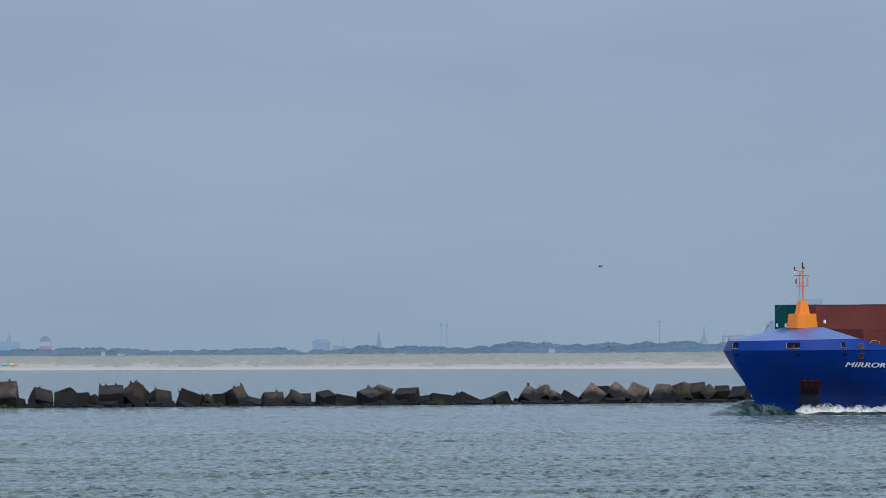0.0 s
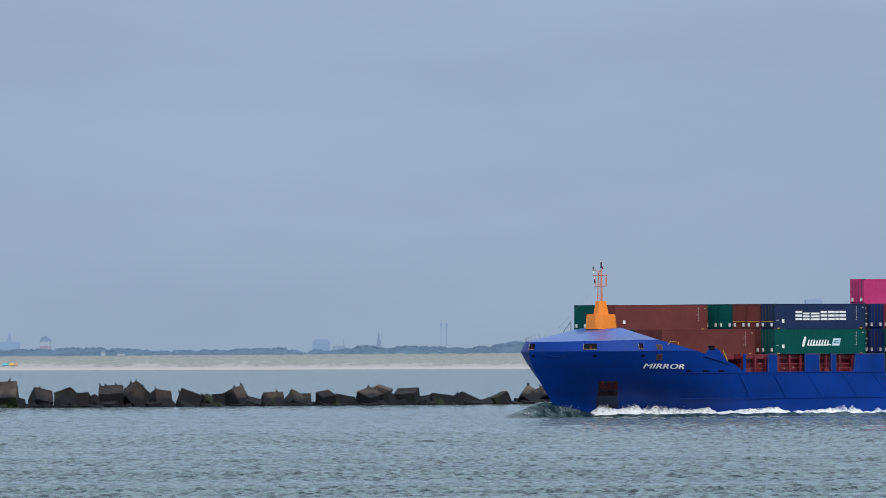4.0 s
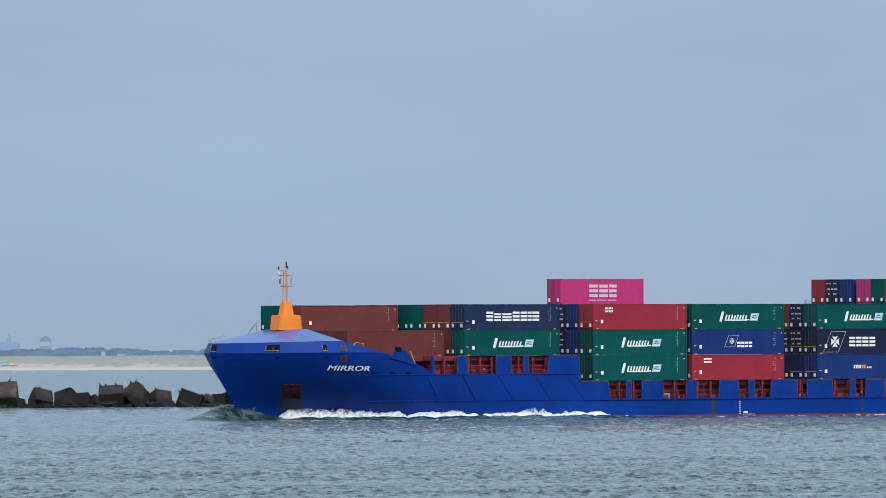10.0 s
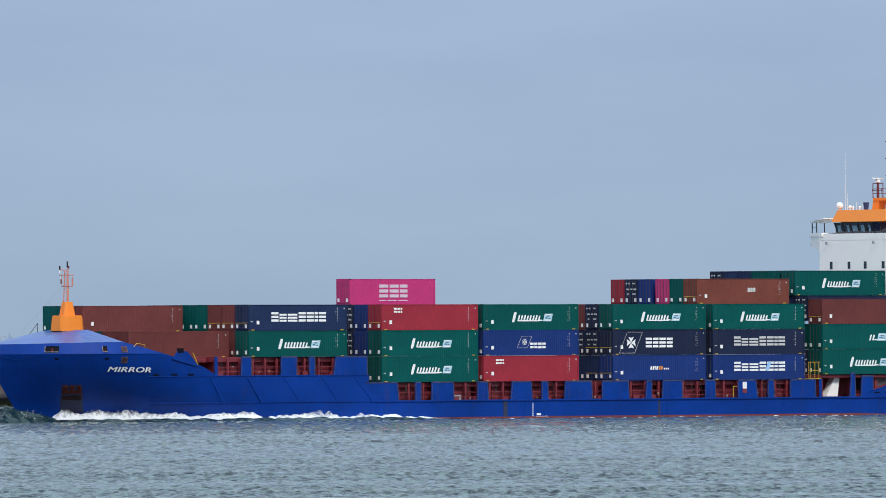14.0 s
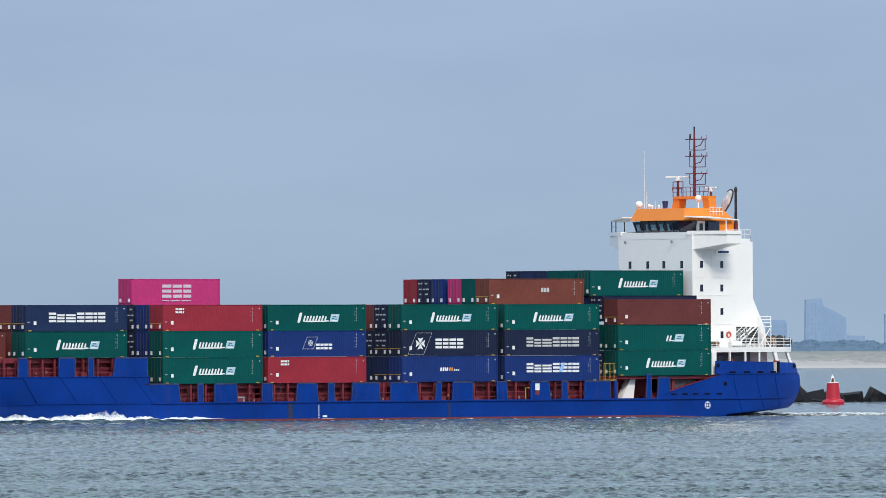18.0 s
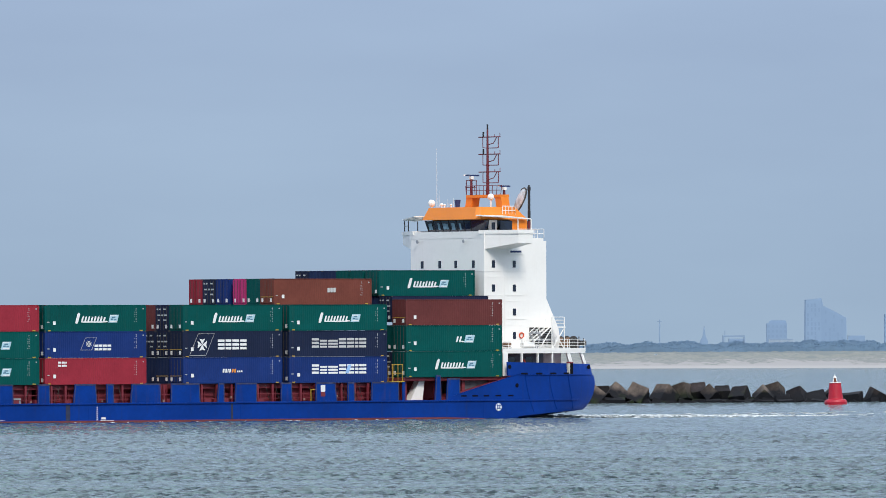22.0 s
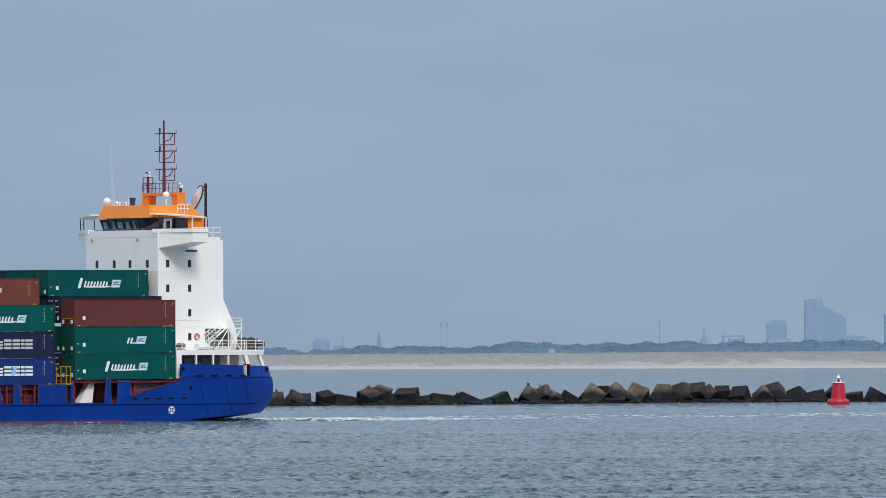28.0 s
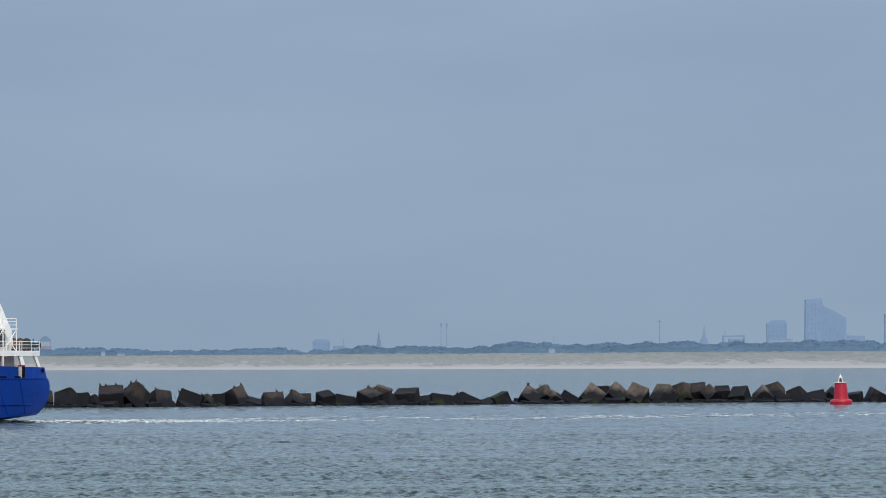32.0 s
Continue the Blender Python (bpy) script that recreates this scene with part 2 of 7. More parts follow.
def sea_water(name, deep, pale, pale_streak):
    m = bpy.data.materials.new(name)
    m.use_nodes = True
    nt = m.node_tree
    b = nt.nodes["Principled BSDF"]
    b.inputs["Roughness"].default_value = 0.07
    b.inputs["IOR"].default_value = 1.33
    geo = nt.nodes.new("ShaderNodeTexCoord")
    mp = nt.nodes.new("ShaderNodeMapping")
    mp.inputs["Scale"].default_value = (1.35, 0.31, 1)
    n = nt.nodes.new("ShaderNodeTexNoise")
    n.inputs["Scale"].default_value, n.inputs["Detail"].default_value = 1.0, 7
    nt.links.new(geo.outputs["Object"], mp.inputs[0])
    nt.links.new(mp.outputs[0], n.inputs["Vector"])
    # dark wave faces and pale sky-reflecting dashes are painted into the base colour
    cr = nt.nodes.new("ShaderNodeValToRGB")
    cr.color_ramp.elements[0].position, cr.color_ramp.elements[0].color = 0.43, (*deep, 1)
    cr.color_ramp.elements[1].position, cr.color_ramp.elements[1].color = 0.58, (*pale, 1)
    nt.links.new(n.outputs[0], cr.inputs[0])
    # long pale streaks of brightness mixed into the colour
    mp3 = nt.nodes.new("ShaderNodeMapping")
    mp3.inputs["Scale"].default_value = (0.07, 0.13, 1)
    n3 = nt.nodes.new("ShaderNodeTexNoise")
    n3.inputs["Scale"].default_value, n3.inputs["Detail"].default_value = 1.0, 6
    nt.links.new(geo.outputs["Object"], mp3.inputs[0])
    nt.links.new(mp3.outputs[0], n3.inputs["Vector"])
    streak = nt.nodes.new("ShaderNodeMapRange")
    streak.inputs[1].default_value, streak.inputs[2].default_value, streak.inputs[4].default_value = 0.5, 0.62, pale_streak
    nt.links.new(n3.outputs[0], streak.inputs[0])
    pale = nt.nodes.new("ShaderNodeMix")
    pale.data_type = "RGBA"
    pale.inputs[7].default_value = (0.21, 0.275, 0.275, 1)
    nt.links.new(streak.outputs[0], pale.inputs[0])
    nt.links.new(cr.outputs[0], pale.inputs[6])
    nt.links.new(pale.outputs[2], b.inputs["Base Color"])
    mp2 = nt.nodes.new("ShaderNodeMapping")
    mp2.inputs["Scale"].default_value = (0.75, 1.1, 1)
    n2 = nt.nodes.new("ShaderNodeTexNoise")
    n2.inputs["Scale"].default_value, n2.inputs["Detail"].default_value = 1.5, 7
    nt.links.new(geo.outputs["Object"], mp2.inputs[0])
    nt.links.new(mp2.outputs[0], n2.inputs["Vector"])
    bp = nt.nodes.new("ShaderNodeBump")
    bp.inputs["Strength"].default_value, bp.inputs["Distance"].default_value = 1.0, 0.55
    nt.links.new(n2.outputs[0], bp.inputs["Height"])
    nt.links.new(bp.outputs[0], b.inputs["Normal"])
    return m


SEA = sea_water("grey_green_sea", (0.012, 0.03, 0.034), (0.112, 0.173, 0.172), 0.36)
# same water, base colour darkened for the swell face's weaker sky reflection
SWELL = sea_water("swell_darkened_face", (0.01, 0.027, 0.031), (0.055, 0.095, 0.098), 0.25)


def dune_ground():
    """Marram grass over pale sand, bare on the seaward slope."""
    m = bpy.data.materials.new("dune_grass_and_sand")
    m.use_nodes = True
    nt = m.node_tree
    b = nt.nodes["Principled BSDF"]
    b.inputs["Roughness"].default_value = 0.95
    geo = nt.nodes.new("ShaderNodeNewGeometry")

    def noise(scale, detail):
        mp = nt.nodes.new("ShaderNodeMapping")
        mp.inputs["Scale"].default_value = scale
        n = nt.nodes.new("ShaderNodeTexNoise")
        n.inputs["Scale"].default_value, n.inputs["Detail"].default_value = 1.0, detail
        nt.links.new(geo.outputs["Position"], mp.inputs[0])
        nt.links.new(mp.outputs[0], n.inputs["Vector"])
        return n.outputs[0]

    def calc(op, p, q, r=0.0):
        c = nt.nodes.new("ShaderNodeMath")
        c.operation = op
        for k, s in enumerate((p, q, r)):
            if isinstance(s, float):
                c.inputs[k].default_value = s
            else:
                nt.links.new(s, c.inputs[k])
        return c.outputs[0]
    patches, tufts = noise((0.07, 0.02, 0.35), 6), noise((0.34, 0.07, 1.6), 5)
    sep = nt.nodes.new("ShaderNodeSeparateXYZ")
    nt.links.new(geo.outputs["Position"], sep.inputs[0])
    h = calc("MULTIPLY_ADD", patches, 5.5, sep.outputs[2])
    h = calc("MULTIPLY_ADD", tufts, 4.6, h)
    mr = nt.nodes.new("ShaderNodeMapRange")
    mr.inputs[1].default_value, mr.inputs[2].default_value = 4.6, 12.4
    nt.links.new(h, mr.inputs[0])
    cr = nt.nodes.new("ShaderNodeValToRGB")
    e = cr.color_ramp.elements
    # greyed ramp colours: distance haze over sand and grass is mixed in
    e[0].position, e[0].color = 0.2, (0.315, 0.295, 0.283, 1)
    e[1].position, e[1].color = 0.28, (0.275, 0.263, 0.243, 1)
    for p_, c_ in ((0.33, (0.18, 0.187, 0.178, 1)), (0.4, (0.245, 0.242, 0.22, 1)), (0.47, (0.18, 0.19, 0.175, 1)), (0.57, (0.232, 0.232, 0.2, 1)), (0.66, (0.165, 0.18, 0.17, 1))):
        e.new(p_).color = c_
    nt.links.new(mr.outputs[0], cr.inputs[0])
    edge = nt.nodes.new("ShaderNodeMapRange")
    edge.inputs[1].default_value, edge.inputs[2].default_value = 0.95, 0.45
    nt.links.new(sep.outputs[2], edge.inputs[0])
    mx = nt.nodes.new("ShaderNodeMix")
    mx.data_type = "RGBA"
    nt.links.new(edge.outputs[0], mx.inputs[0])
    nt.links.new(cr.outputs[0], mx.inputs[6])
    mx.inputs[7].default_value = (0.365, 0.342, 0.322, 1)
    nt.links.new(mx.outputs[2], b.inputs["Base Color"])
    return m


DUNE = dune_ground()


# ---- mesh helpers ----
def mesh_of(name, bm, mat):
    me = bpy.data.meshes.new(name)
    bm.normal_update()
    bm.to_mesh(me)
    bm.free()
    if mat:
        me.materials.append(mat)
    return me


def thing(name, label, category, group="", bm=None, mat=None, kind=""):
    ob = new(name, mesh_of(name, bm, mat) if bm else None)
    return tagged(ob, label, category, group, kind)


def part(name, bm, mat, parent, label=""):
    ob = new(name, mesh_of(name, bm, mat))
    ob.parent = parent
    return tagged(ob, label)


def part_of(name, me, parent, label="", m=None):
    """A part on a mesh that it shares with alike parts."""
    ob = new(name, me)
    ob.parent = parent
    if m is not None:
        ob.matrix_basis = m
    return tagged(ob, label)


def box(bm, x0, x1, y0, y1, z0, z1, m=None):
    vs = [bm.verts.new(p) for p in ((x0, y0, z0), (x1, y0, z0), (x1, y1, z0), (x0, y1, z0), (x0, y0, z1), (x1, y0, z1), (x1, y1, z1), (x0, y1, z1))]
    for f in ((3, 2, 1, 0), (4, 5, 6, 7), (0, 1, 5, 4), (1, 2, 6, 5), (2, 3, 7, 6), (3, 0, 4, 7)):
        bm.faces.new([vs[i] for i in f])
    if m is not None:
        for v_ in vs:
            v_.co = m @ v_.co
    return bm


def new_box(*a, bevel=0.0, m=None):
    bm = box(bmesh.new(), *a, m=m)
    if bevel:
        bmesh.ops.bevel(bm, geom=bm.edges[:], offset=bevel, segments=2, affect="EDGES")
    return bm


def tube(bm, p, q, r, r2=None, n=8):
    """A round bar from p to q."""
    p, q = Vector(p), Vector(q)
    d = q - p
    side = d.orthogonal().normalized()
    up = d.normalized().cross(side)
    r2 = r if r2 is None else r2
    rings = []
    for c, rr in ((p, r), (q, r2)):
        rings.append([bm.verts.new(c + (side * math.cos(a) + up * math.sin(a)) * rr) for a in [2 * math.pi * k / n for k in range(n)]])
    for k in range(n):
        bm.faces.new((rings[0][k], rings[0][(k + 1) % n], rings[1][(k + 1) % n], rings[1][k]))
    bm.faces.new(rings[0][::-1])
    bm.faces.new(rings[1])
    return bm


def lathe(bm, profile, n=24, centre=(0, 0, 0)):
    """Turns (radius, height) pairs about z."""
    cx, cy, cz = centre
    rings = [[bm.verts.new((cx + r * math.cos(2 * math.pi * k / n), cy + r * math.sin(2 * math.pi * k / n), cz + z)) for k in range(n)] for r, z in profile]
    for a, b in zip(rings, rings[1:]):
        for k in range(n):
            bm.faces.new((a[k], a[(k + 1) % n], b[(k + 1) % n], b[k]))
    bm.faces.new(rings[0][::-1])
    bm.faces.new(rings[-1])
    return bm


def prism(bm, poly, y0, y1, axis="y"):
    """Extrudes a polygon of (u, v) pairs. axis y: u along x, v up; axis x: u along y, v up; axis z: u, v in plan."""
    def at(u, v_, w):
        return {"y": (u, w, v_), "x": (w, u, v_), "z": (u, v_, w)}[axis]
    a = [bm.verts.new(at(u, v_, y0)) for u, v_ in poly]
    b = [bm.verts.new(at(u, v_, y1)) for u, v_ in poly]
    n = len(poly)
    bm.faces.new(a)
    bm.faces.new(b[::-1])
    for k in range(n):
        bm.faces.new((a[k], b[k], b[(k + 1) % n], a[(k + 1) % n]))
    bmesh.ops.recalc_face_normals(bm, faces=bm.faces[:])
    return bm


def grid_mesh(name, P, mat, smooth=True):
    """A sheet from an array of points (rows, columns, 3)."""
    r, c = P.shape[:2]
    me = bpy.data.meshes.new(name)
    idx = np.arange(r * c).reshape(r, c)
    q = np.stack([idx[:-1, :-1], idx[:-1, 1:], idx[1:, 1:], idx[1:, :-1]], -1).reshape(-1, 4)
    me.vertices.add(r * c)
    me.vertices.foreach_set("co", P.reshape(-1).astype(np.float32))
    me.loops.add(q.size)
    me.loops.foreach_set("vertex_index", q.reshape(-1).astype(np.int32))
    me.polygons.add(len(q))
    me.polygons.foreach_set("loop_start", np.arange(0, q.size, 4, dtype=np.int32))
    me.polygons.foreach_set("use_smooth", np.full(len(q), smooth))
    me.update(calc_edges=True)
    me.materials.append(mat)
    return me


# ---- the setting: sea, beach, dunes, woods and town ----


def sea_heights(X, Y):
    """Short-crested wind chop running towards the near shore, steeper in two long tide rips."""
    r = np.random.default_rng(3)
    Z = np.zeros_like(X)
    for k in range(60):
        wl = 0.42 * (1.8 / 0.42) ** (k / 59)
        turn = radians(266 + r.normal(0, 23))
        amp = 0.0125 * wl ** 0.8 * (0.7 + 0.6 * r.random())
        ph = 2 * math.pi * ((X * math.cos(turn) + Y * math.sin(turn)) / wl + r.random())
        gust = 0.6 + 0.5 * np.sin(X * 0.06 * r.normal() + Y * 0.09 * (0.6 + r.random()) + 6 * r.random())
        s = np.sin(ph)
        Z += amp * gust * (s + 0.25 * s * s)
    # the rips meander a little along the channel
    lane = Y + 3.0 * np.sin(X * 0.06 + 1.0) + 1.6 * np.sin(X * 0.21) - 0.03 * X
    rough = 0.85 + 0.6 * np.exp(-((lane - 686) / 15) ** 2) + 0.6 * np.exp(-((lane - 606) / 15) ** 2) - 0.35 * np.exp(-((lane - 642) / 10) ** 2)
    rough += 0.3 * np.exp(-((lane - 760) / 14) ** 2) + 0.3 * np.exp(-((lane - 905) / 25) ** 2)
    # cat's-paws: long narrow patches where the gusts ruffle the water more
    paws = np.zeros_like(X)
    for k in range(9):
        paws += np.sin(X / r.uniform(5.0, 16.0) * r.choice((-1, 1)) + lane / r.uniform(0.9, 3.5) + 6.28 * r.random())
    rough *= 1.0 + 0.09 * np.clip(paws, -4.0, 3.5)
    calm = np.clip((2200 - Y) / 1200, 0.25, 1.0)
    return Z * calm * rough


def build_sea():
    cols = np.concatenate([[-150, -40, -9, -2.5], np.linspace(-1, 1, 600), [2.5, 9, 40, 150]])
    rows = np.concatenate([[-4500, -900, 100, 400, 540], np.arange(576, 680, 0.16), np.arange(680, 780, 0.28), np.arange(780, 1000, 0.55), np.arange(1000, 1250, 1.3), np.arange(1250, 1520, 2.4), np.arange(1520, 3650, 14.0), [3800, 4950]])
    half = np.clip(rows * 0.0432 + 4, 29, None)
    X = half[:, None] * cols[None, :]
    Y = np.repeat(rows[:, None], len(cols), 1)
    Z = sea_heights(X, Y)
    outer = (np.abs(cols)[None, :] > 1.01) | (rows[:, None] < 575) | (rows[:, None] > 3400)
    Z = np.where(outer, -0.05, Z)
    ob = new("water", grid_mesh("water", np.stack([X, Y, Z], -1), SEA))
    return tagged(ob, "grey-green choppy sea water with small wind waves", "water", kind="structure")


water = build_sea()


def shore_y(x):
    return 3553.0 - 0.70 * x


def smooth_noise(x, seed, steps):
    """Sum of sines of those wavelengths, about -1 to 1."""
    r = np.random.default_rng(seed)
    return sum(np.sin(2 * np.pi * (x / s + r.random())) for s in steps) / len(steps)


def build_land():
    xs = np.concatenate([[-4000, -1500, -600], np.linspace(-330, 330, 400), [600, 1500, 4000]])
    off = np.concatenate([np.linspace(-30, 60, 14), np.linspace(64, 300, 60), [420, 700, 1300, 4000]])
    X = np.repeat(xs[None, :], len(off), 0)
    O = np.repeat(off[:, None], len(xs), 1)
    Y = shore_y(np.clip(X, -500, 500)) + O
    beach = np.clip((O + 6) / 60, -0.4, 1.0) * 1.75
    rise = np.clip((O - 34 - 14 * smooth_noise(X, 5, (90, 37, 17))) / 70, 0, 1)
    rise = rise * rise * (3 - 2 * rise)
    hum = 0.55 * smooth_noise(X + 0.6 * O, 11, (61, 29, 13)) * rise + 0.25 * smooth_noise(X - O, 12, (7.3, 11, 4.7)) * rise
    Z = beach + rise * (2.65 + 0.002 * np.clip(X, -160, 160)) + hum
    Z = np.where(O > 310, 4.6, Z)
    ob = new("dune_ground", grid_mesh("dune_ground", np.stack([X, Y, Z], -1), DUNE))
    return tagged(ob, "pale sand beach rising to low dunes with marram grass", "dunes", kind="structure")


build_land()


def build_woods():
    """The far tree line: rounded crowns in three depths, with small leafy clumps along their outlines."""
    r = random.Random(5)
    # x across the view in metres at 4000 m, crown height above sea
    line = ((-190, 7.4), (-166, 7.5), (-140, 8.1), (-128, 8.3), (-112, 7.3), (-80, 7.2), (-68, 8.0), (-62, 8.1), (-52, 6.7), (-34, 8.4), (-20, 8.6), (-10, 9.4),
            (0, 8.5), (8, 8.1), (18, 8.8), (28, 10.0), (40, 9.5), (52, 9.5), (62, 9.0), (76, 10.0), (88, 10.1), (98, 9.2), (116, 9.9), (130, 9.6), (146, 10.2), (156, 9.5), (190, 9.5))
    lx, lz = np.array([p[0] for p in line]), np.array([p[1] for p in line])
    xs = np.arange(-215, 215, 0.25)
    for name, mat, y0, drop, wide in (("far_woods", TREE_FAR, 4040, 0.1, 1.0), ("far_woods", TREE_HAZED, 4010, 0.9, 1.0), ("far_woods", TREE_HAZED, 3985, 1.9, 1.3)):
        crowns = np.full(len(xs), 0.0)
        x = -216.0
        while x < 216:
            w = r.uniform(2.2, 6.5) * wide
            top = float(np.interp(x, lx, lz)) - 0.7 - drop + r.uniform(-1.25, 0.3)
            tall = r.uniform(1.6, 3.4)
            d = np.clip(1 - np.abs((xs - x) / w) ** 2.4, 0, None)
            crowns = np.maximum(crowns, np.where(d > 0, top - tall + tall * d ** 0.5, 0))
            x += w * r.uniform(0.5, 0.95)
        crowns = np.maximum(crowns, 4.6)
        for wl, am in ((2.9, 0.09), (1.7, 0.06), (0.83, 0.04)):
            crowns += am * np.sin(2 * np.pi * xs / wl + 6 * np.sin(xs * 0.37 / wl))
        rows = [np.stack([xs, np.full(len(xs), y0 + dy) + 0.7 * np.sin(xs * 0.8 + 9 * f), 2.5 + (crowns - 2.5) * f], -1) for dy, f in ((0, 0.0), (1, 0.55), (3, 0.85), (6, 1.0), (14, 0.97), (20, 0.3))]
        sheet = np.stack(rows)
        verts = [tuple(p) for p in sheet.reshape(-1, 3)]
        n = len(xs)
        polys = [[j * n + i, j * n + i + 1, (j + 1) * n + i + 1, (j + 1) * n + i] for j in range(5) for i in range(n - 1)]
        for k in range(1300):
            i = r.randrange(n)
            rad = r.uniform(0.12, 0.4)
            cz = crowns[i] - rad * 0.3 + r.uniform(-0.25, 0.1)
            tilt = r.uniform(-0.3, 0.3)
            n0 = len(verts)
            for q in range(6):
                w = r.uniform(0.6, 1.1) * rad
                c_, s_ = math.cos(q * 1.047), math.sin(q * 1.047)
                verts.append((xs[i] + 1.4 * w * c_, y0 + 4 + w * s_ * 0.5 + w * c_ * tilt, cz + w * s_))
            polys.append([n0 + q for q in range(6)])
        me = bpy.data.meshes.new(name)
        me.from_pydata(verts, [], polys)
        me.polygons.foreach_set("use_smooth", np.full(len(me.polygons), True))
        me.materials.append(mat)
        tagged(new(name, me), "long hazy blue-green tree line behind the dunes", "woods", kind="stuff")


build_woods()


def building(label, x0, x1, z1, y=4650, mat=None, poly=None, name="apartment_building", category="building", deep=5, floors=0):
    """A far building: a wall block and rows of windows where it is large."""
    ob = thing(name, label, category)
    ob.location = (0, y, 0)
    poly = poly or ((x0, 3.0), (x1, 3.0), (x1, z1), (x0, z1))
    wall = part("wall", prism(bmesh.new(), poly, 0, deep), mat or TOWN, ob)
    if floors:
        n = max(2, int((x1 - x0) / 1.6))
        w = new_box(-0.42, 0.42, -0.06, 0.05, -0.55, 0.55)
        me = mesh_of("window", w, TOWN_GLASS)
        for j in range(floors):
            for i in range(n):
                px, pz = x0 + (i + 0.5) * (x1 - x0) / n, z1 - 1.4 - j * 2.1
                part_of("window", me, wall, m=Matrix.Translation((px, 0, pz)))
    return ob


def storey(name, ob, poly, mat, y0=0.5, y1=4.5):
    """A further block of a far building."""
    return part(name, prism(bmesh.new(), poly, y0, y1), mat, ob)


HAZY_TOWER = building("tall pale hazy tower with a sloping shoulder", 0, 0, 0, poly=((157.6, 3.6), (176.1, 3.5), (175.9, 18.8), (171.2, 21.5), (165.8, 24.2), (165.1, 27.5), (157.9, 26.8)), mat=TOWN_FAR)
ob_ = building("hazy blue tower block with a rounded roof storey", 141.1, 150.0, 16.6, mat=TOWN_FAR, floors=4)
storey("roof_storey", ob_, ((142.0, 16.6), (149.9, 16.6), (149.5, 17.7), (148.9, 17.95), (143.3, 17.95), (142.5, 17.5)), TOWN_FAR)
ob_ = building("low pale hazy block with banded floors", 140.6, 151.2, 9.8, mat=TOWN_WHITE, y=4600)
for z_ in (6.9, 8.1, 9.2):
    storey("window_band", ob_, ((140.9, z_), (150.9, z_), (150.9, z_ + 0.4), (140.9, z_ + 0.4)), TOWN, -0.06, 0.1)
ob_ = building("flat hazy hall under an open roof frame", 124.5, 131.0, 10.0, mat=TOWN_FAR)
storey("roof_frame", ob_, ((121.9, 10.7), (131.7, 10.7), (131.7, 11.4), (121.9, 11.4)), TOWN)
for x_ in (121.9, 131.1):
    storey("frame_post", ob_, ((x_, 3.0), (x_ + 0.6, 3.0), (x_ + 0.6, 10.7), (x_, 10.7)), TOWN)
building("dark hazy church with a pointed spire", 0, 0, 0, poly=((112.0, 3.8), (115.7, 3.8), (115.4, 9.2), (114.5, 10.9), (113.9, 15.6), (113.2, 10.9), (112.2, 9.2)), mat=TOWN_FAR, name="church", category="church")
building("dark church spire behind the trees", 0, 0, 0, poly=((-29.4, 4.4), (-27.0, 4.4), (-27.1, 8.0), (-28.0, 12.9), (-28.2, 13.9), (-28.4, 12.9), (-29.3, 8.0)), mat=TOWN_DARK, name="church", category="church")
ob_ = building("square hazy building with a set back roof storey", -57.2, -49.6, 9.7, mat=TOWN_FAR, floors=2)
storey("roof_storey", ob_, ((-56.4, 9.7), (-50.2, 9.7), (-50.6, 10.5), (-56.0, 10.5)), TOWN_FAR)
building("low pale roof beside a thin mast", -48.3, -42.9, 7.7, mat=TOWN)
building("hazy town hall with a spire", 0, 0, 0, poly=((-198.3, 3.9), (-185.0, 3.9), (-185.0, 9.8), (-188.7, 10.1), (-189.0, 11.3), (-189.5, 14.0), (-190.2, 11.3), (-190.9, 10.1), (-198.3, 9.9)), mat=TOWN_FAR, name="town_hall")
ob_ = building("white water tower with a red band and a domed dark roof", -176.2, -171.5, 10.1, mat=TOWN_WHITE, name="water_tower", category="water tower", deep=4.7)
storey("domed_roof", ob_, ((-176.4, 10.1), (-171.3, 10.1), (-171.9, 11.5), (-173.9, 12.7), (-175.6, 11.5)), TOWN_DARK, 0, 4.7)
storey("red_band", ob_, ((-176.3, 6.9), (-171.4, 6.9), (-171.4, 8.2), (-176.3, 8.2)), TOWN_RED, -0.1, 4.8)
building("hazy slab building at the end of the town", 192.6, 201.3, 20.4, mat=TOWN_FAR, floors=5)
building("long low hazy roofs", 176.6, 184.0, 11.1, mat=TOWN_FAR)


def small_house(label, x0, x1, z0, z1, z2, y=3970):
    """A far cottage: white wall under a pitched roof."""
    ob = thing("small_house", label, "house")
    ob.location = (0, y, 0)
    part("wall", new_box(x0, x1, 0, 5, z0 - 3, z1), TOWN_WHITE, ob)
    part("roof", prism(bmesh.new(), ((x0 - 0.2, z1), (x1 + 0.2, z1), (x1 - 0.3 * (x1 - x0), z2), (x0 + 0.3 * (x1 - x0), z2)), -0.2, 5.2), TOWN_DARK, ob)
    return ob


small_house("small white house with a slate roof among the trees", -127.6, -126.0, 3, 5.9, 6.5)
small_house("low white house with a slate roof among the trees", -121.6, -118.8, 3, 5.15, 5.6)
small_house("white beach house with a slate roof among the trees", 39.2, 41.6, 3, 6.3, 6.8)
small_house("low hazy house among the trees", 43.6, 49.6, 3, 4.9, 5.3)
building("pale low house near the tower", 189.4, 193.4, 6.1, mat=TOWN_WHITE, y=3850)


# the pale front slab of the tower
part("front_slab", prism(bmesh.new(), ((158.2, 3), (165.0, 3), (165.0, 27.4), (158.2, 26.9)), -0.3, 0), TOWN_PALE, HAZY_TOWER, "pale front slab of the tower")
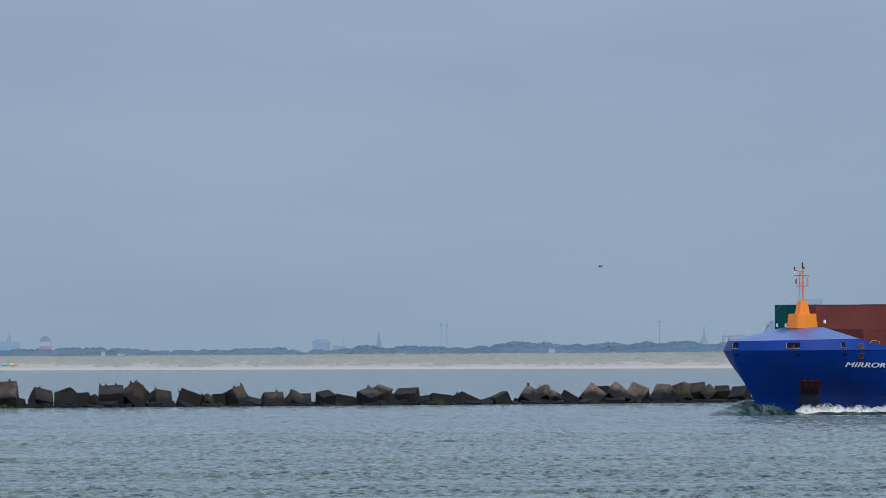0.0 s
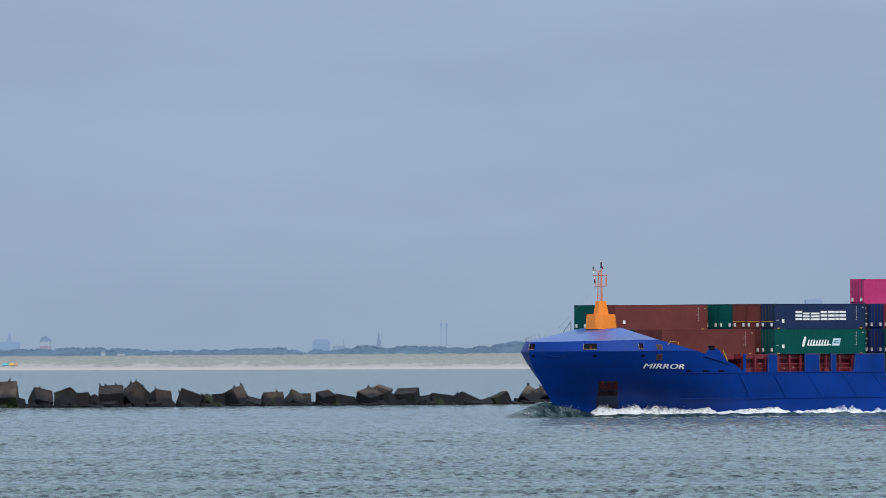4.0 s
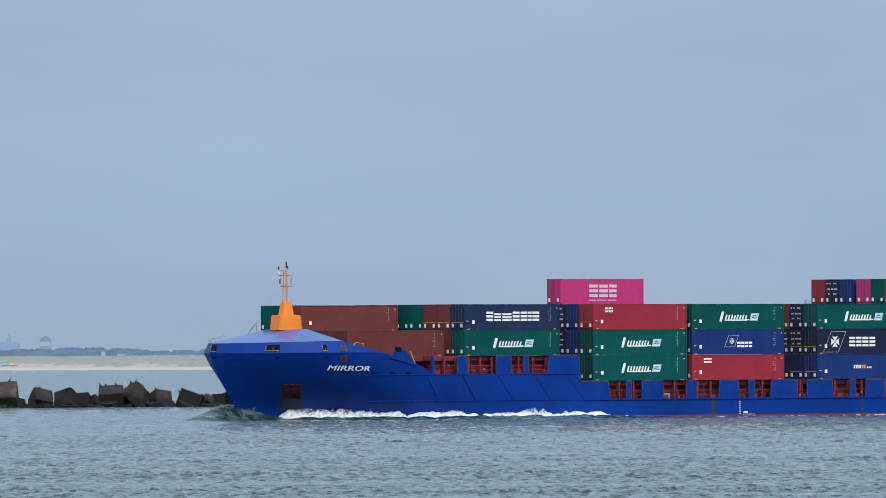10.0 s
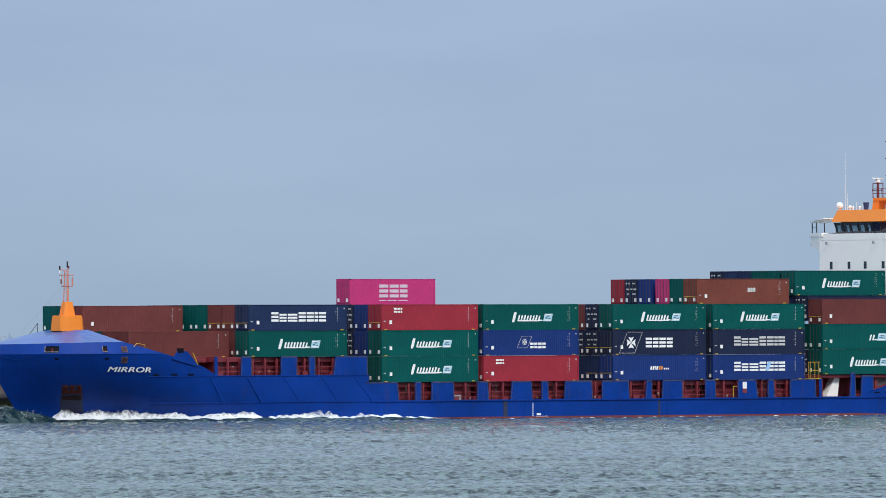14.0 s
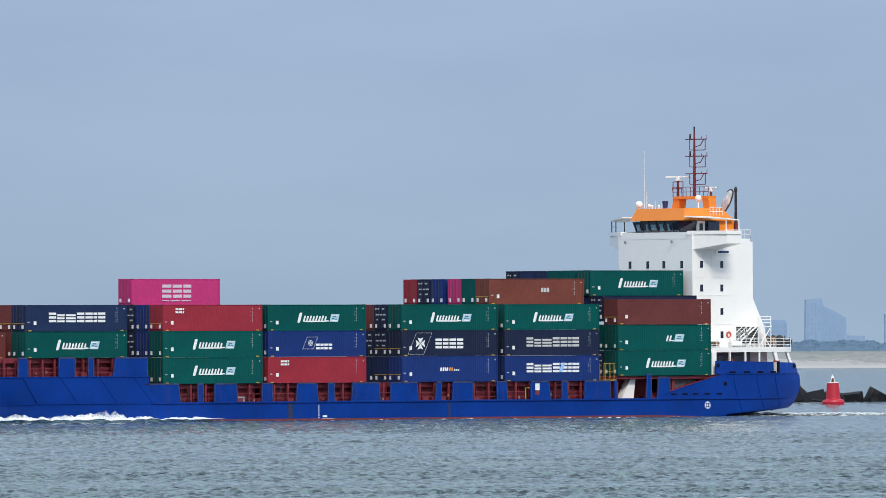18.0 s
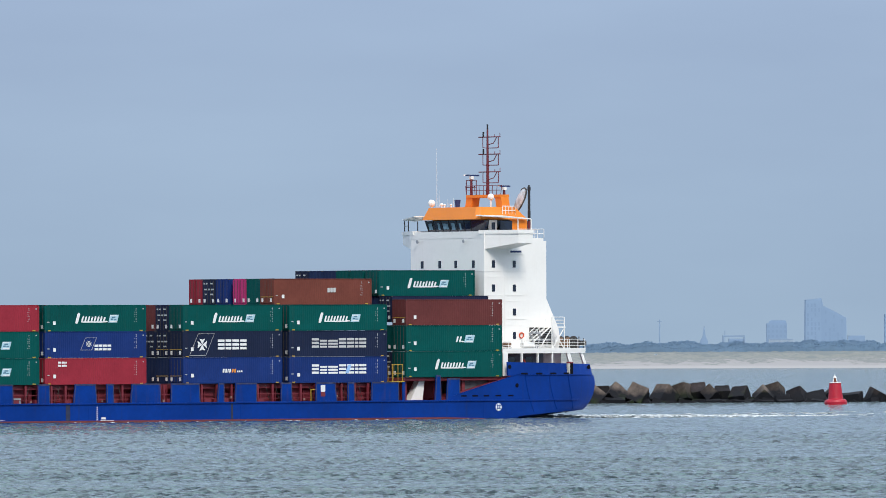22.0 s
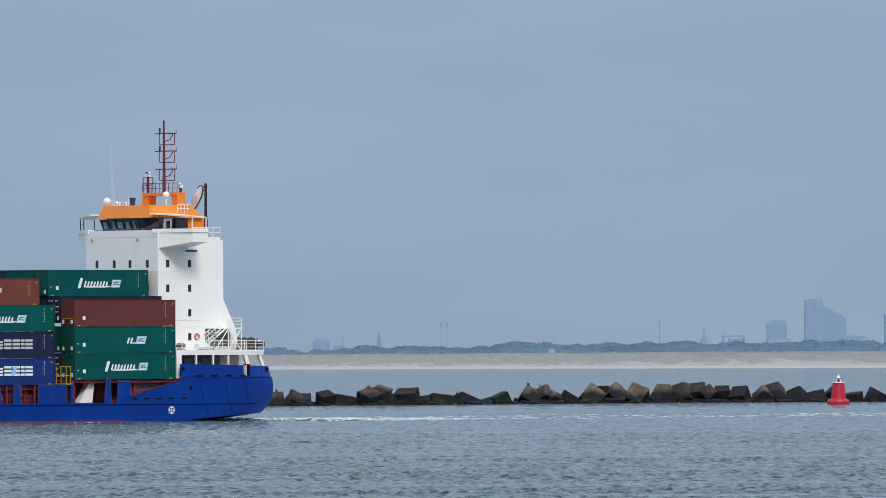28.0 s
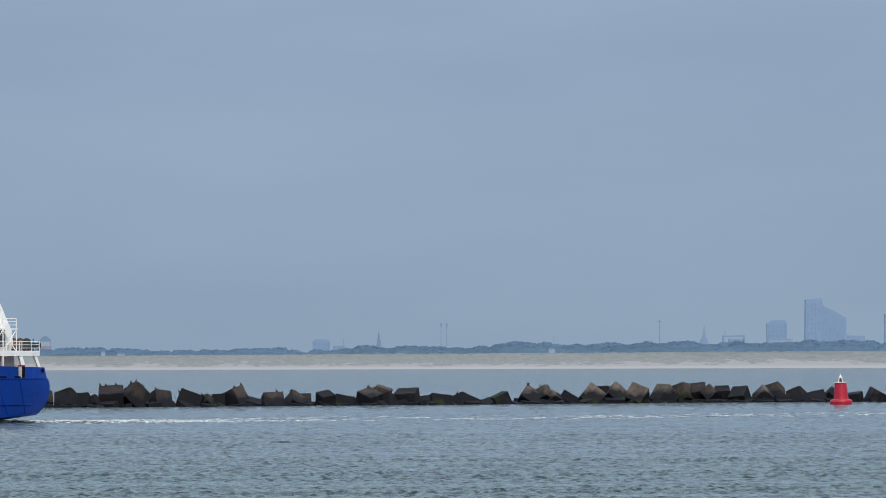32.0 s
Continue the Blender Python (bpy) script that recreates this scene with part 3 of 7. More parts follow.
# broken columns of windows, some of them dark
r_ = random.Random(31)
pane_ = mesh_of("window", new_box(-0.34, 0.34, -0.06, 0.05, -0.75, 0.75), TOWN_GLASS)
for k_ in range(4):
    for j_ in range(9):
        if r_.random() < 0.62:
            part_of("window", pane_, HAZY_TOWER, m=Matrix.Translation((159.2 + 1.6 * k_, -0.3, 8.0 + 2.05 * j_)))
for k_ in range(5):
    for j_ in range(8):
        if 8.0 + 1.9 * j_ < 21.6 - 1.0 * k_ and r_.random() < 0.6:
            part_of("window", pane_, HAZY_TOWER, m=Matrix.Translation((166.9 + 1.8 * k_, 0, 8.0 + 1.9 * j_)))


def pole(label, x, z1, y=4640, r=0.16, arms=(), name="mast"):
    ob = thing(name, label, "mast")
    ob.location = (x, y, 0)
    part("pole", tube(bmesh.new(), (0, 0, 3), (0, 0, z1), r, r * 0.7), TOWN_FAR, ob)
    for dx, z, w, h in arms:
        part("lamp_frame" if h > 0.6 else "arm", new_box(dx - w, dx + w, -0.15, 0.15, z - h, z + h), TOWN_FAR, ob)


pole("tall floodlight mast with a lamp frame", -1.0, 16.9, r=0.16, arms=((0, 16.6, 0.5, 0.8),))
pole("tall floodlight mast with a lamp frame", 1.5, 16.9, r=0.16, arms=((0, 16.6, 0.5, 0.8),))
pole("tall lattice radio mast with a cross arm", 94.2, 18.4, r=0.22, arms=((0, 17.7, 1.1, 0.12), (0, 15.7, 0.5, 0.12)))
pole("thin mast behind the beach house", 41.3, 11.6, y=3980, r=0.12, arms=((0, 9.4, 0.4, 0.1),))
pole("thin mast beside low roofs", -43.4, 11.1, r=0.16, arms=())
pole("thin mast on the hazy hall", 122.6, 13.6, r=0.16, arms=())


def beach_hut():
    ob = thing("beach_hut", "small white hut on the dune slope", "hut")
    ob.location = (71.5, 3585, 3.2)
    part("wall", new_box(-1.4, 1.4, -1, 1, -1.5, 0.6), TOWN_WHITE, ob)
    part("roof", prism(bmesh.new(), ((-1.6, 0.6), (1.6, 0.6), (0, 1.4)), -1.2, 1.2), TOWN_WHITE, ob)


def beach_tent(label, x, mat, w):
    ob = thing("beach_tent", label, "tent", "tents on the beach")
    ob.location = (x, shore_y(x) + 40, 1.2)
    part("canopy", prism(bmesh.new(), ((-w, 0.35), (w, 0.35), (0.4 * w, 1.15), (-0.4 * w, 1.15)), -1.2, 1.2), mat, ob)
    for px in (-w * 0.9, w * 0.9):
        part("pole", tube(bmesh.new(), (px, 0, -0.6), (px, 0, 0.6), 0.06), TOWN_WHITE, ob)


beach_hut()
TENT_CYAN = material("turquoise_tent_cloth", (0.12, 0.5, 0.55), 0.8)
TENT_YELLOW = material("yellow_tent_cloth", (0.7, 0.5, 0.1), 0.8)
TENT_PINK = material("salmon_tent_cloth", (0.7, 0.3, 0.25), 0.8)
for lab_, x_, m_, w_ in (("turquoise beach tent on the sand", -152.3, TENT_CYAN, 1.3), ("yellow beach tent on the sand", -149.8, TENT_YELLOW, 1.0), ("salmon beach tent on the sand", -148.2, TENT_PINK, 0.5)):
    beach_tent(lab_, x_, m_, w_)


# ---- the breakwater of tumbled concrete cubes ----
def block_mesh(k, mat):
    """A concrete cube with chipped, worn edges; several variants are shared."""
    r = random.Random(40 + k)
    bm = bmesh.new()
    bmesh.ops.create_cube(bm, size=1.0)
    bmesh.ops.bevel(bm, geom=bm.edges[:], offset=0.022, segments=2, affect="EDGES")
    bmesh.ops.subdivide_edges(bm, edges=[e_ for e_ in bm.edges if e_.calc_length() > 0.4], cuts=3, use_grid_fill=True)
    for v_ in bm.verts:
        n_ = noise.noise_vector(v_.co * 2.2 + Vector((k * 7.1, 0, 0)))
        v_.co += n_ * 0.022 + Vector((r.uniform(-1, 1), r.uniform(-1, 1), r.uniform(-1, 1))) * 0.006
    me = mesh_of("concrete_block", bm, mat)
    me.polygons.foreach_set("use_smooth", np.full(len(me.polygons), False))
    return me


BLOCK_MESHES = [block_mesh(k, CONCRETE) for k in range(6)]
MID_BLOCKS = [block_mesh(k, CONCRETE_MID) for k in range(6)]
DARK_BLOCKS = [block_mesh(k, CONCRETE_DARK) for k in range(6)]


def rock(k, x, y, top, wide, tall, turn, label, deep=2.6):
    """A block at x, y with its highest point at the height top. turn: degrees about x, y, z."""
    # low blocks and every fifth one take the dark tone
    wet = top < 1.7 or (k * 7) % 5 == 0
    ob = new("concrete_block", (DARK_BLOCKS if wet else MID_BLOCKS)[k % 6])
    rot = Euler([radians(a) for a in turn]).to_matrix().to_4x4() @ Matrix.Diagonal((wide, deep, tall, 1))
    high = max((rot @ v_.co).z for v_ in ob.data.vertices)
    ob.matrix_basis = Matrix.Translation((x, y, top - high)) @ rot
    return tagged(ob, label, "concrete block", "blocks of the breakwater")


def cube(k, x, y, top, edge, lean, turn, roll, dark, label):
    """A tumbled cube with its highest point at the height top: turned about z, leant back, then rolled sideways."""
    wide = 1.12 if x < 2 else 1.07
    # unflagged cubes left of x = 8 take the middle tone
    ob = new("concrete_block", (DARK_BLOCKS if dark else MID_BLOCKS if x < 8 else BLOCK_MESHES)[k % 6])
    rot = Matrix.Rotation(radians(roll), 4, "Y") @ Matrix.Rotation(radians(lean), 4, "X") @ Matrix.Rotation(radians(turn), 4, "Z") @ Matrix.Diagonal((edge * wide, edge * wide * 0.97, edge * wide * 1.03, 1))
    high = max((rot @ v_.co).z for v_ in ob.data.vertices)
    ob.matrix_basis = Matrix.Translation((x, y, top - high)) @ rot
    return tagged(ob, label, "concrete block", "blocks of the breakwater")


# x, y, top, edge, lean back, turn, roll, dark
CUBES = (
    (-59.40, 1439.3, 3.69, 3.46, -55, 87, 0, 0),
    (-57.66, 1438.5, 1.69, 1.78, -20, 84, 17, 1),
    (-54.50, 1441.1, 2.89, 2.33, -50, 31, -11, 1),
    (-50.98, 1442.9, 2.83, 2.43, -35, 60, 0, 1),
    (-48.89, 1444.2, 2.11, 1.69, -14, 84, -2, 1),
    (-47.38, 1444.3, 1.90, 1.39, -44, 51, 0, 1),
    (-45.12, 1446.3, 3.08, 2.95, -70, 1, -3, 1),
    (-41.93, 1447.4, 3.51, 2.53, -21, 16, 40, 0),
    (-38.59, 1449.1, 2.50, 2.21, -25, 33, -6, 0),
    (-34.66, 1451.3, 2.63, 2.98, -6, 82, 21, 1),
)
CUBES += (
    (-32.29, 1451.9, 1.89, 1.28, -45, 53, 0, 0),
    (-30.70, 1453.7, 1.83, 1.66, -2, 90, -3, 0),
    (-28.44, 1454.3, 3.01, 2.20, -3, 53, -25, 0),
    (-26.22, 1454.8, 1.54, 1.98, 20, 1, 16, 1),
    (-23.41, 1456.9, 2.03, 2.48, -24, 14, -7, 0),
    (-20.37, 1458.2, 2.30, 2.14, -54, 39, -2, 0),
    (-19.17, 1459.4, 1.79, 1.88, -43, 0, -3, 1),
    (-16.19, 1460.5, 2.25, 1.88, 24, 31, 3, 1),
    (-13.59, 1461.7, 1.72, 2.58, -12, 80, 12, 1),
    (-10.28, 1463.4, 2.62, 2.38, -46, 37, 71, 0),
)
CUBES += (
    (-8.50, 1466.1, 2.94, 2.01, -80, 52, 57, 0),
    (-7.70, 1464.6, 1.93, 2.03, -27, 62, -9, 1),
    (-5.05, 1466.7, 2.47, 2.83, -72, 50, 36, 1),
    (-2.62, 1467.1, 1.42, 1.56, -48, 90, -7, 1),
    (-0.71, 1468.4, 1.71, 2.61, -13, 18, 3, 1),
    (2.7, 1470.5, 1.87, 3.02, -26, 28, 13, 1),
    (7.95, 1474.5, 1.85, 2.10, 8, 19, -22, 1),
    (11.72, 1477.1, 2.72, 2.25, -45, 4, 31, 0),
    (13.97, 1479.9, 2.77, 1.86, -43, 63, -8, 0),
    (15.32, 1479.3, 2.07, 1.50, -55, 63, -25, 0),
)
CUBES += (
    (17.16, 1481.4, 2.03, 2.45, -6, 85, 30, 1),
    (20.58, 1483.5, 3.00, 2.55, -21, -5, 41, 0),
    (22.11, 1486.2, 2.50, 2.04, -9, 89, -3, 1),
    (23.83, 1485.7, 3.09, 2.26, -38, 10, 34, 0),
    (26.96, 1488.4, 3.04, 2.54, -26, 71, 32, 0),
    (30.84, 1491.0, 2.71, 2.49, -25, 36, 30, 0),
    (33.42, 1493.4, 3.01, 2.17, -17, 68, -14, 0),
    (35.74, 1494.5, 2.98, 2.03, -54, 3, -8, 1),
    (37.47, 1493.0, 2.73, 1.77, -34, 89, -43, 0),
    (39.11, 1494.7, 2.45, 1.99, -68, 98, -9, 1),
)
CUBES += (
    (41.55, 1493.8, 2.43, 2.25, -50, 54, 24, 1),
    (44.89, 1493.9, 2.57, 2.23, -71, 54, -10, 0),
    (46.56, 1496.0, 2.99, 2.16, -31, 68, -7, 0),
    (47.44, 1493.9, 1.28, 2.31, -37, 5, -10, 1),
    (49.68, 1495.1, 2.36, 2.21, -29, 71, -13, 1),
    (52.43, 1495.7, 1.89, 2.62, -38, 7, -19, 1),
    (54.41, 1495.6, 2.28, 1.53, -53, 15, 29, 0),
)
# x, y, top, width, height, turns
BLOCKS_E = (
    (56.9, 1496.5, 1.57, 3.78, 2.90, 8, -5, -15),
    (60.6, 1496.8, 2.18, 2.37, 2.50, 8, 28, 17),
    (63.4, 1496.1, 1.86, 2.45, 2.59, 14, 30, -18),
    (66.2, 1493.8, 2.33, 2.54, 2.68, 12, 8, 13),
)
for k_, (x_, y_, top_, edge_, lean_, turn_, roll_, dark_) in enumerate(CUBES):
    how_ = "lying nearly level" if abs(lean_) + abs(roll_) < 16 else ("heaved up on one corner" if abs(lean_) > 33 else "tilted on its edge")
    cube(k_, x_, y_, top_, edge_, lean_, turn_, roll_, dark_, ("dark-toned" if dark_ else "weathered tan-grey") + " concrete cube %s on the breakwater" % how_)
    if lean_ < -33:
        rock(k_ + 1, x_ + 0.2, y_ - 1.5, 0.6, 2.3, 2.0, (8, 7 - 3 * (k_ % 5), 14 * (k_ % 4) - 20), "low wet black concrete block at the waterline of the breakwater", 1.8)
for k_, (x_, y_, top_, w_, h_, rx_, ry_, rz_) in enumerate(BLOCKS_E):
    rock(k_, x_, y_, top_, w_, max(h_, 2.7), (rx_, ry_, rz_), "weathered grey-brown concrete block on the breakwater", 2.6)


def breakwater_y(x):
    return float(np.interp(x, (-75, -60, -29.6, 1.2, 32.9, 62.2, 80), (1432, 1436.7, 1452.1, 1467.8, 1490.9, 1495.4, 1500)))


r_ = random.Random(9)
x_ = -68.0
k_ = 0
while x_ < 72:
    # half-sunken wet blocks between the cubes, and a second row that closes the gaps behind
    rock(k_, x_, breakwater_y(x_) + r_.uniform(-0.4, 0.9), r_.uniform(0.5, 1.1), r_.uniform(2.0, 3.2), 2.4, (r_.uniform(-25, 25), r_.uniform(-35, 35), r_.uniform(-40, 40)), "low wet black concrete block at the waterline of the breakwater", r_.uniform(1.5, 2.2))
    rock(k_ + 2, x_ + 0.9, breakwater_y(x_) + 4.6, r_.uniform(0.5, 0.95), r_.uniform(2.2, 2.8), 2.4, (r_.uniform(-18, 18), r_.uniform(-24, 24), r_.uniform(-35, 35)), "low dark concrete block inside the breakwater", 2.4)
    x_ += r_.uniform(1.7, 2.3)
    k_ += 1


# ---- the container ship: x forward from the foremast frame, y to port, z up from the waterline ----
SHIP_TURN = 218.368
ship = thing("container_ship", "blue feeder container ship with white deckhouse and orange trim, under way", "ship")


def ship_pose(t):
    s = 7.52684 * t + 0.002138 * t * t
    return pose(34.518 + s * math.cos(radians(SHIP_TURN)), 1229.893 + s * math.sin(radians(SHIP_TURN)), 0, 0, 0, SHIP_TURN)


BEAM = 11.1


def stem(c):
    """How far aft the stem lies at the height c."""
    return float(np.interp(c, (-2, 0, 1, 2.2, 3.0, 4.8, 6.2, 7.52, 8.6, 9.2), (2.8, 2.6, 2.2, 1.45, 0.8, -0.38, -1.16, -1.55, -1.05, -0.8)))


def top_line(a):
    """The upper edge of the shell plating."""
    return float(np.interp(a, (-3, 6.6, 9.5, 19.5, 21.3, 42.35, 42.6, 114.3, 114.65, 124.6, 135, 141), (8.55, 8.8, 8.83, 6.07, 5.08, 5.08, 2.17, 2.17, 2.57, 5.07, 4.87, 4.87)))


def half_beam(u, c):
    p = 2.0 + 5.6 * max(0.0, min(c, 7.52) / 7.52) ** 1.35
    w = BEAM * (1 - (1 - min(u, 1.0)) ** p)
    return w * (1 - 0.045 * max(0, c - 7.52))


def bow_point(u, c):
    a = stem(c) + u * (36 - stem(c))
    return a, half_beam(u, c)


def bow_top(u):
    c = 6.0
    for _ in range(20):
        c = 0.5 * c + 0.5 * top_line(bow_point(u, c)[0])
    return c


def counter(a):
    """Height of the lowest plating under the counter."""
    return float(np.interp(a, (119, 121.5, 124.6, 127.6, 131, 135, 139), (-2.0, -0.6, -0.3, -0.05, 0.2, 0.38, 0.45)))


def tuck(a, c):
    """How far the after end draws in towards the counter and towards the rail."""
    f = float(np.interp(c, (0, 0.6, 1.05, 1.66, 2.47, 3.3, 4.2, 5.15, 6.2), (2.8, 2.2, 1.6, 0.9, 0.35, 0.05, 0.0, 0.3, 0.8)))
    return f * max(0.0, (a - 131) / 6.8) ** 1.5


def stern_width(a, c):
    """Rounded quarter and a counter that rises aft."""
    t = max(0.0, (a - 124) / 15.0)
    w = BEAM - 3.4 * t ** 2.6
    lift = max(0.0, min(1.0, (c - counter(a)) / 0.7))
    return w * (1 - 0.6 * (1 - lift) ** 3 * min(1, t * 1.8))


def shell_rows():
    """Stations of the port shell from stem to transom, each a column of (a, b, c)."""
    out = []
    us = [0, 0.003, 0.008, 0.015, 0.024, 0.035, 0.048] + [0.062 + 0.0155 * k for k in range(40)] + [0.7, 0.75, 0.8, 0.86, 0.93, 1.0]
    v1 = [0, 0.12, 0.18, 0.22] + [0.22 + 0.78 * k / 16 for k in range(1, 17)]
    for u in us:
        top = bow_top(u)
        mid = min(7.52, top * 0.985)
        col = [-2 + (mid + 2) * v_ for v_ in v1] + [top]
        out.append([(*bow_point(u, c), c) for c in col])
    for a in (40, 42.35, 42.6, 50, 60, 70, 80, 90, 100, 110, 114.3, 114.65, 118, 121, 124.6, 127, 129, 131, 133, 134.6, 136, 136.6, 137.2, 137.6, 137.8):
        top = top_line(a)
        keel = counter(a)
        col = [keel + (top * 0.97 - keel) * v_ for v_ in v1] + [top]
        out.append([(a - tuck(a, c), stern_width(a, c) if a > 119 else BEAM, c) for c in col])
    return out


def shell(side, name, label):
    cols = shell_rows()
    P = np.array([[(-a, side * b, c) for a, b, c in col] for col in cols])
    if side > 0:
        P = P[::-1]
    me = grid_mesh(name, P, HULL_BLUE)
    me.polygons.foreach_set("use_smooth", np.full(len(me.polygons), True))
    ob = new(name, me)
    ob.parent = ship
    m_ = ob.modifiers.new("edges", "EDGE_SPLIT")
    m_.split_angle = radians(22)
    return tagged(ob, label)


shell(1, "hull_side", "cobalt blue painted hull plating with a knuckle at the bow")
shell(-1, "hull_side", "")


def side_strip(name, a0, a1, c, h, mat, proud=0.05, steps=24, c1=None, label=""):
    """A raised strake along the port and starboard plating between two stations."""
    for s in (1, -1):
        bm = bmesh.new()
        prev = None
        for k in range(steps + 1):
            a = a0 + (a1 - a0) * k / steps
            cc = c if c1 is None else c + (c1 - c) * k / steps
            if a < 36:
                u = (a - stem(cc)) / (36 - stem(cc))
                b = half_beam(u, cc)
            else:
                b = stern_width(a, cc) if a > 119 else BEAM
            ta = a - tuck(a, cc)
            ring = [bm.verts.new((-ta, s * (b + o), cc + z)) for o, z in ((-0.1, -h), (proud, -h * 0.8), (proud, h * 0.8), (-0.1, h))]
            if prev:
                for i in range(3):
                    bm.faces.new((prev[i], prev[i + 1], ring[i + 1], ring[i]) if s > 0 else (prev[i + 1], prev[i], ring[i], ring[i + 1]))
            prev = ring
        part(name, bm, mat, ship, label)


side_strip("rubbing_strake", 14, 42, 2.12, 0.06, HULL_BLUE, 0.09)
side_strip("rubbing_strake", 42.6, 134.5, 2.1, 0.09, HULL_BLUE, 0.14, 60)
side_strip("sheer_strake", 12.5, 42.4, 5.03, 0.06, HULL_BLUE, 0.08)
side_strip("knuckle_line", 3, 13, 7.52, 0.045, HULL_BLUE, 0.03)
side_strip("boot_top", 46, 114, 0.08, 0.22, BOOT_RED, 0.035, 50, label="dull red boot topping just above the water")
side_strip("boot_top", 114, 126, 0.08, 0.22, BOOT_RED, 0.035, 12, c1=-0.25)
side_strip("knuckle_line", 124.6, 136.6, 4.9, 0.06, HULL_BLUE, 0.07)


def closing_deck():
    """Decks and transom that close the hull."""
    bm = bmesh.new()
    cols = shell_rows()
    prev = None
    for col in cols:
        a, b, c = col[-1]
        c = min(c, 6.3) if a < 22 else c
        if a < 22:
            c = min(c - 0.9, 5.6)
            b = half_beam(max(0.0, (a - stem(c)) / (36 - stem(c))), c)
        else:
            c = c - 0.12
        b = b - 0.15 if b > 0.3 else b
        row = [bm.verts.new((-a, s * max(b, 0.01), c)) for s in (1, -1)]
        if prev:
            bm.faces.new((prev[0], prev[1], row[1], row[0]))
        prev = row
    part("deck", bm, OXIDE_RED, ship, "red oxide painted steel deck")
    bm = bmesh.new()
    col = cols[-1]
    left = [bm.verts.new((-a, b, c)) for a, b, c in col]
    right = [bm.verts.new((-a, -b, c)) for a, b, c in col]
    for k in range(len(col) - 1):
        bm.faces.new((left[k], left[k + 1], right[k + 1], right[k]))
    part("transom", bm, HULL_BLUE, ship)
    # hatch coamings and covers under the cargo
    part("hatch_cover", new_box(-21.4, -12.5, -9.0, 9.0, 6.5, 7.08, bevel=0.04), OXIDE_RED, ship)
    for a0, a1, z in ((21.5, 41.5, 7.08), (44.2, 58.6, 4.19), (59, 73.3, 4.19), (77.4, 91.9, 4.19), (92.2, 106.6, 4.19)):
        part("hatch_cover", new_box(-a1, -a0, -10.1, 10.1, z - 0.55, z, bevel=0.04), OXIDE_RED, ship, "red oxide hatch cover")
        part("hatch_coaming", new_box(-a1 + 0.5, -a0 - 0.5, -9.5, 9.5, 1.4, z - 0.55), OXIDE_RED, ship)


closing_deck()


# the whaleback over the forecastle, with bulwark openings
def whaleback():
    bm = bmesh.new()
    edge = []
    for u in [0, 0.008, 0.02, 0.045, 0.08, 0.12, 0.16, 0.2, 0.235, 0.265, 0.288]:
        c = min(bow_top(u), 8.8)
        a, b = bow_point(u, c)
        edge.append((a, b, c))
    n = len(edge) - 1
    rows = []
    for k, (a, b, c) in enumerate(edge):
        t = k / n
        ra = -1.05 + (9.2 + 1.05) * t
        rb, rc = 3.6 * t, 8.6 + 1.58 * min(1, t * 1.02) ** 0.9
        rows.append([(a, b, c), (ra, max(rb, 0.0), rc), (ra, -max(rb, 0.0), rc), (a, -b, c)])
    for r in rows:
        r[:] = [bm.verts.new((-a, b, c)) for a, b, c in r]
    for p, q in zip(rows, rows[1:]):
        for i in range(3):
            bm.faces.new((p[i], p[i + 1], q[i + 1], q[i]))
    last = rows[-1]
    low = [bm.verts.new((v_.co.x, v_.co.y, 6.0)) for v_ in last]
    for i in range(3):
        bm.faces.new((last[i], last[i + 1], low[i + 1], low[i]))
    bmesh.ops.remove_doubles(bm, verts=bm.verts[:], dist=0.002)
    bmesh.ops.recalc_face_normals(bm, faces=bm.faces[:])
    part("whaleback", bm, DECK_BLUE, ship, "paler blue whaleback cover over the forecastle")


whaleback()


def bow_fix(a, c):
    """Plating point and its outward direction on the port bow."""
    u = (a - stem(c)) / (36 - stem(c))
    b = half_beam(u, c)
    b2 = half_beam(u + 0.01, c)
    d = Vector((-(0.01 * (36 - stem(c))), b2 - b, 0)).normalized()
    nrm = Vector((-d.y, d.x, 0))
    if nrm.y < 0:
        nrm = -nrm
    return Vector((-a, b, c)), d, nrm


def bow_plate(name, a, c, w, h, mat, thick=0.06, label="", lean=0.0):
    """A plate lying on the port bow plating, w along it and h up."""
    p, d, nrm = bow_fix(a, c)
    p2, _, _ = bow_fix(a, c + 0.2)
    up = ((p2 - p) - d * (p2 - p).dot(d)).normalized()
    nn = d.cross(up).normalized()
    if nn.dot(nrm) < 0:
        nn = -nn
    m = Matrix((d, up, nn)).transposed().to_4x4()
    m.translation = p
    ob = part(name, new_box(-w / 2, w / 2, -h / 2, h / 2, -0.3, thick), mat, ship, label)
    ob.matrix_basis = m
    return ob


TAN_RIM = material("tan_fairlead_rim", (0.2, 0.16, 0.15), 0.7, vary=0.5, grain=0.4)
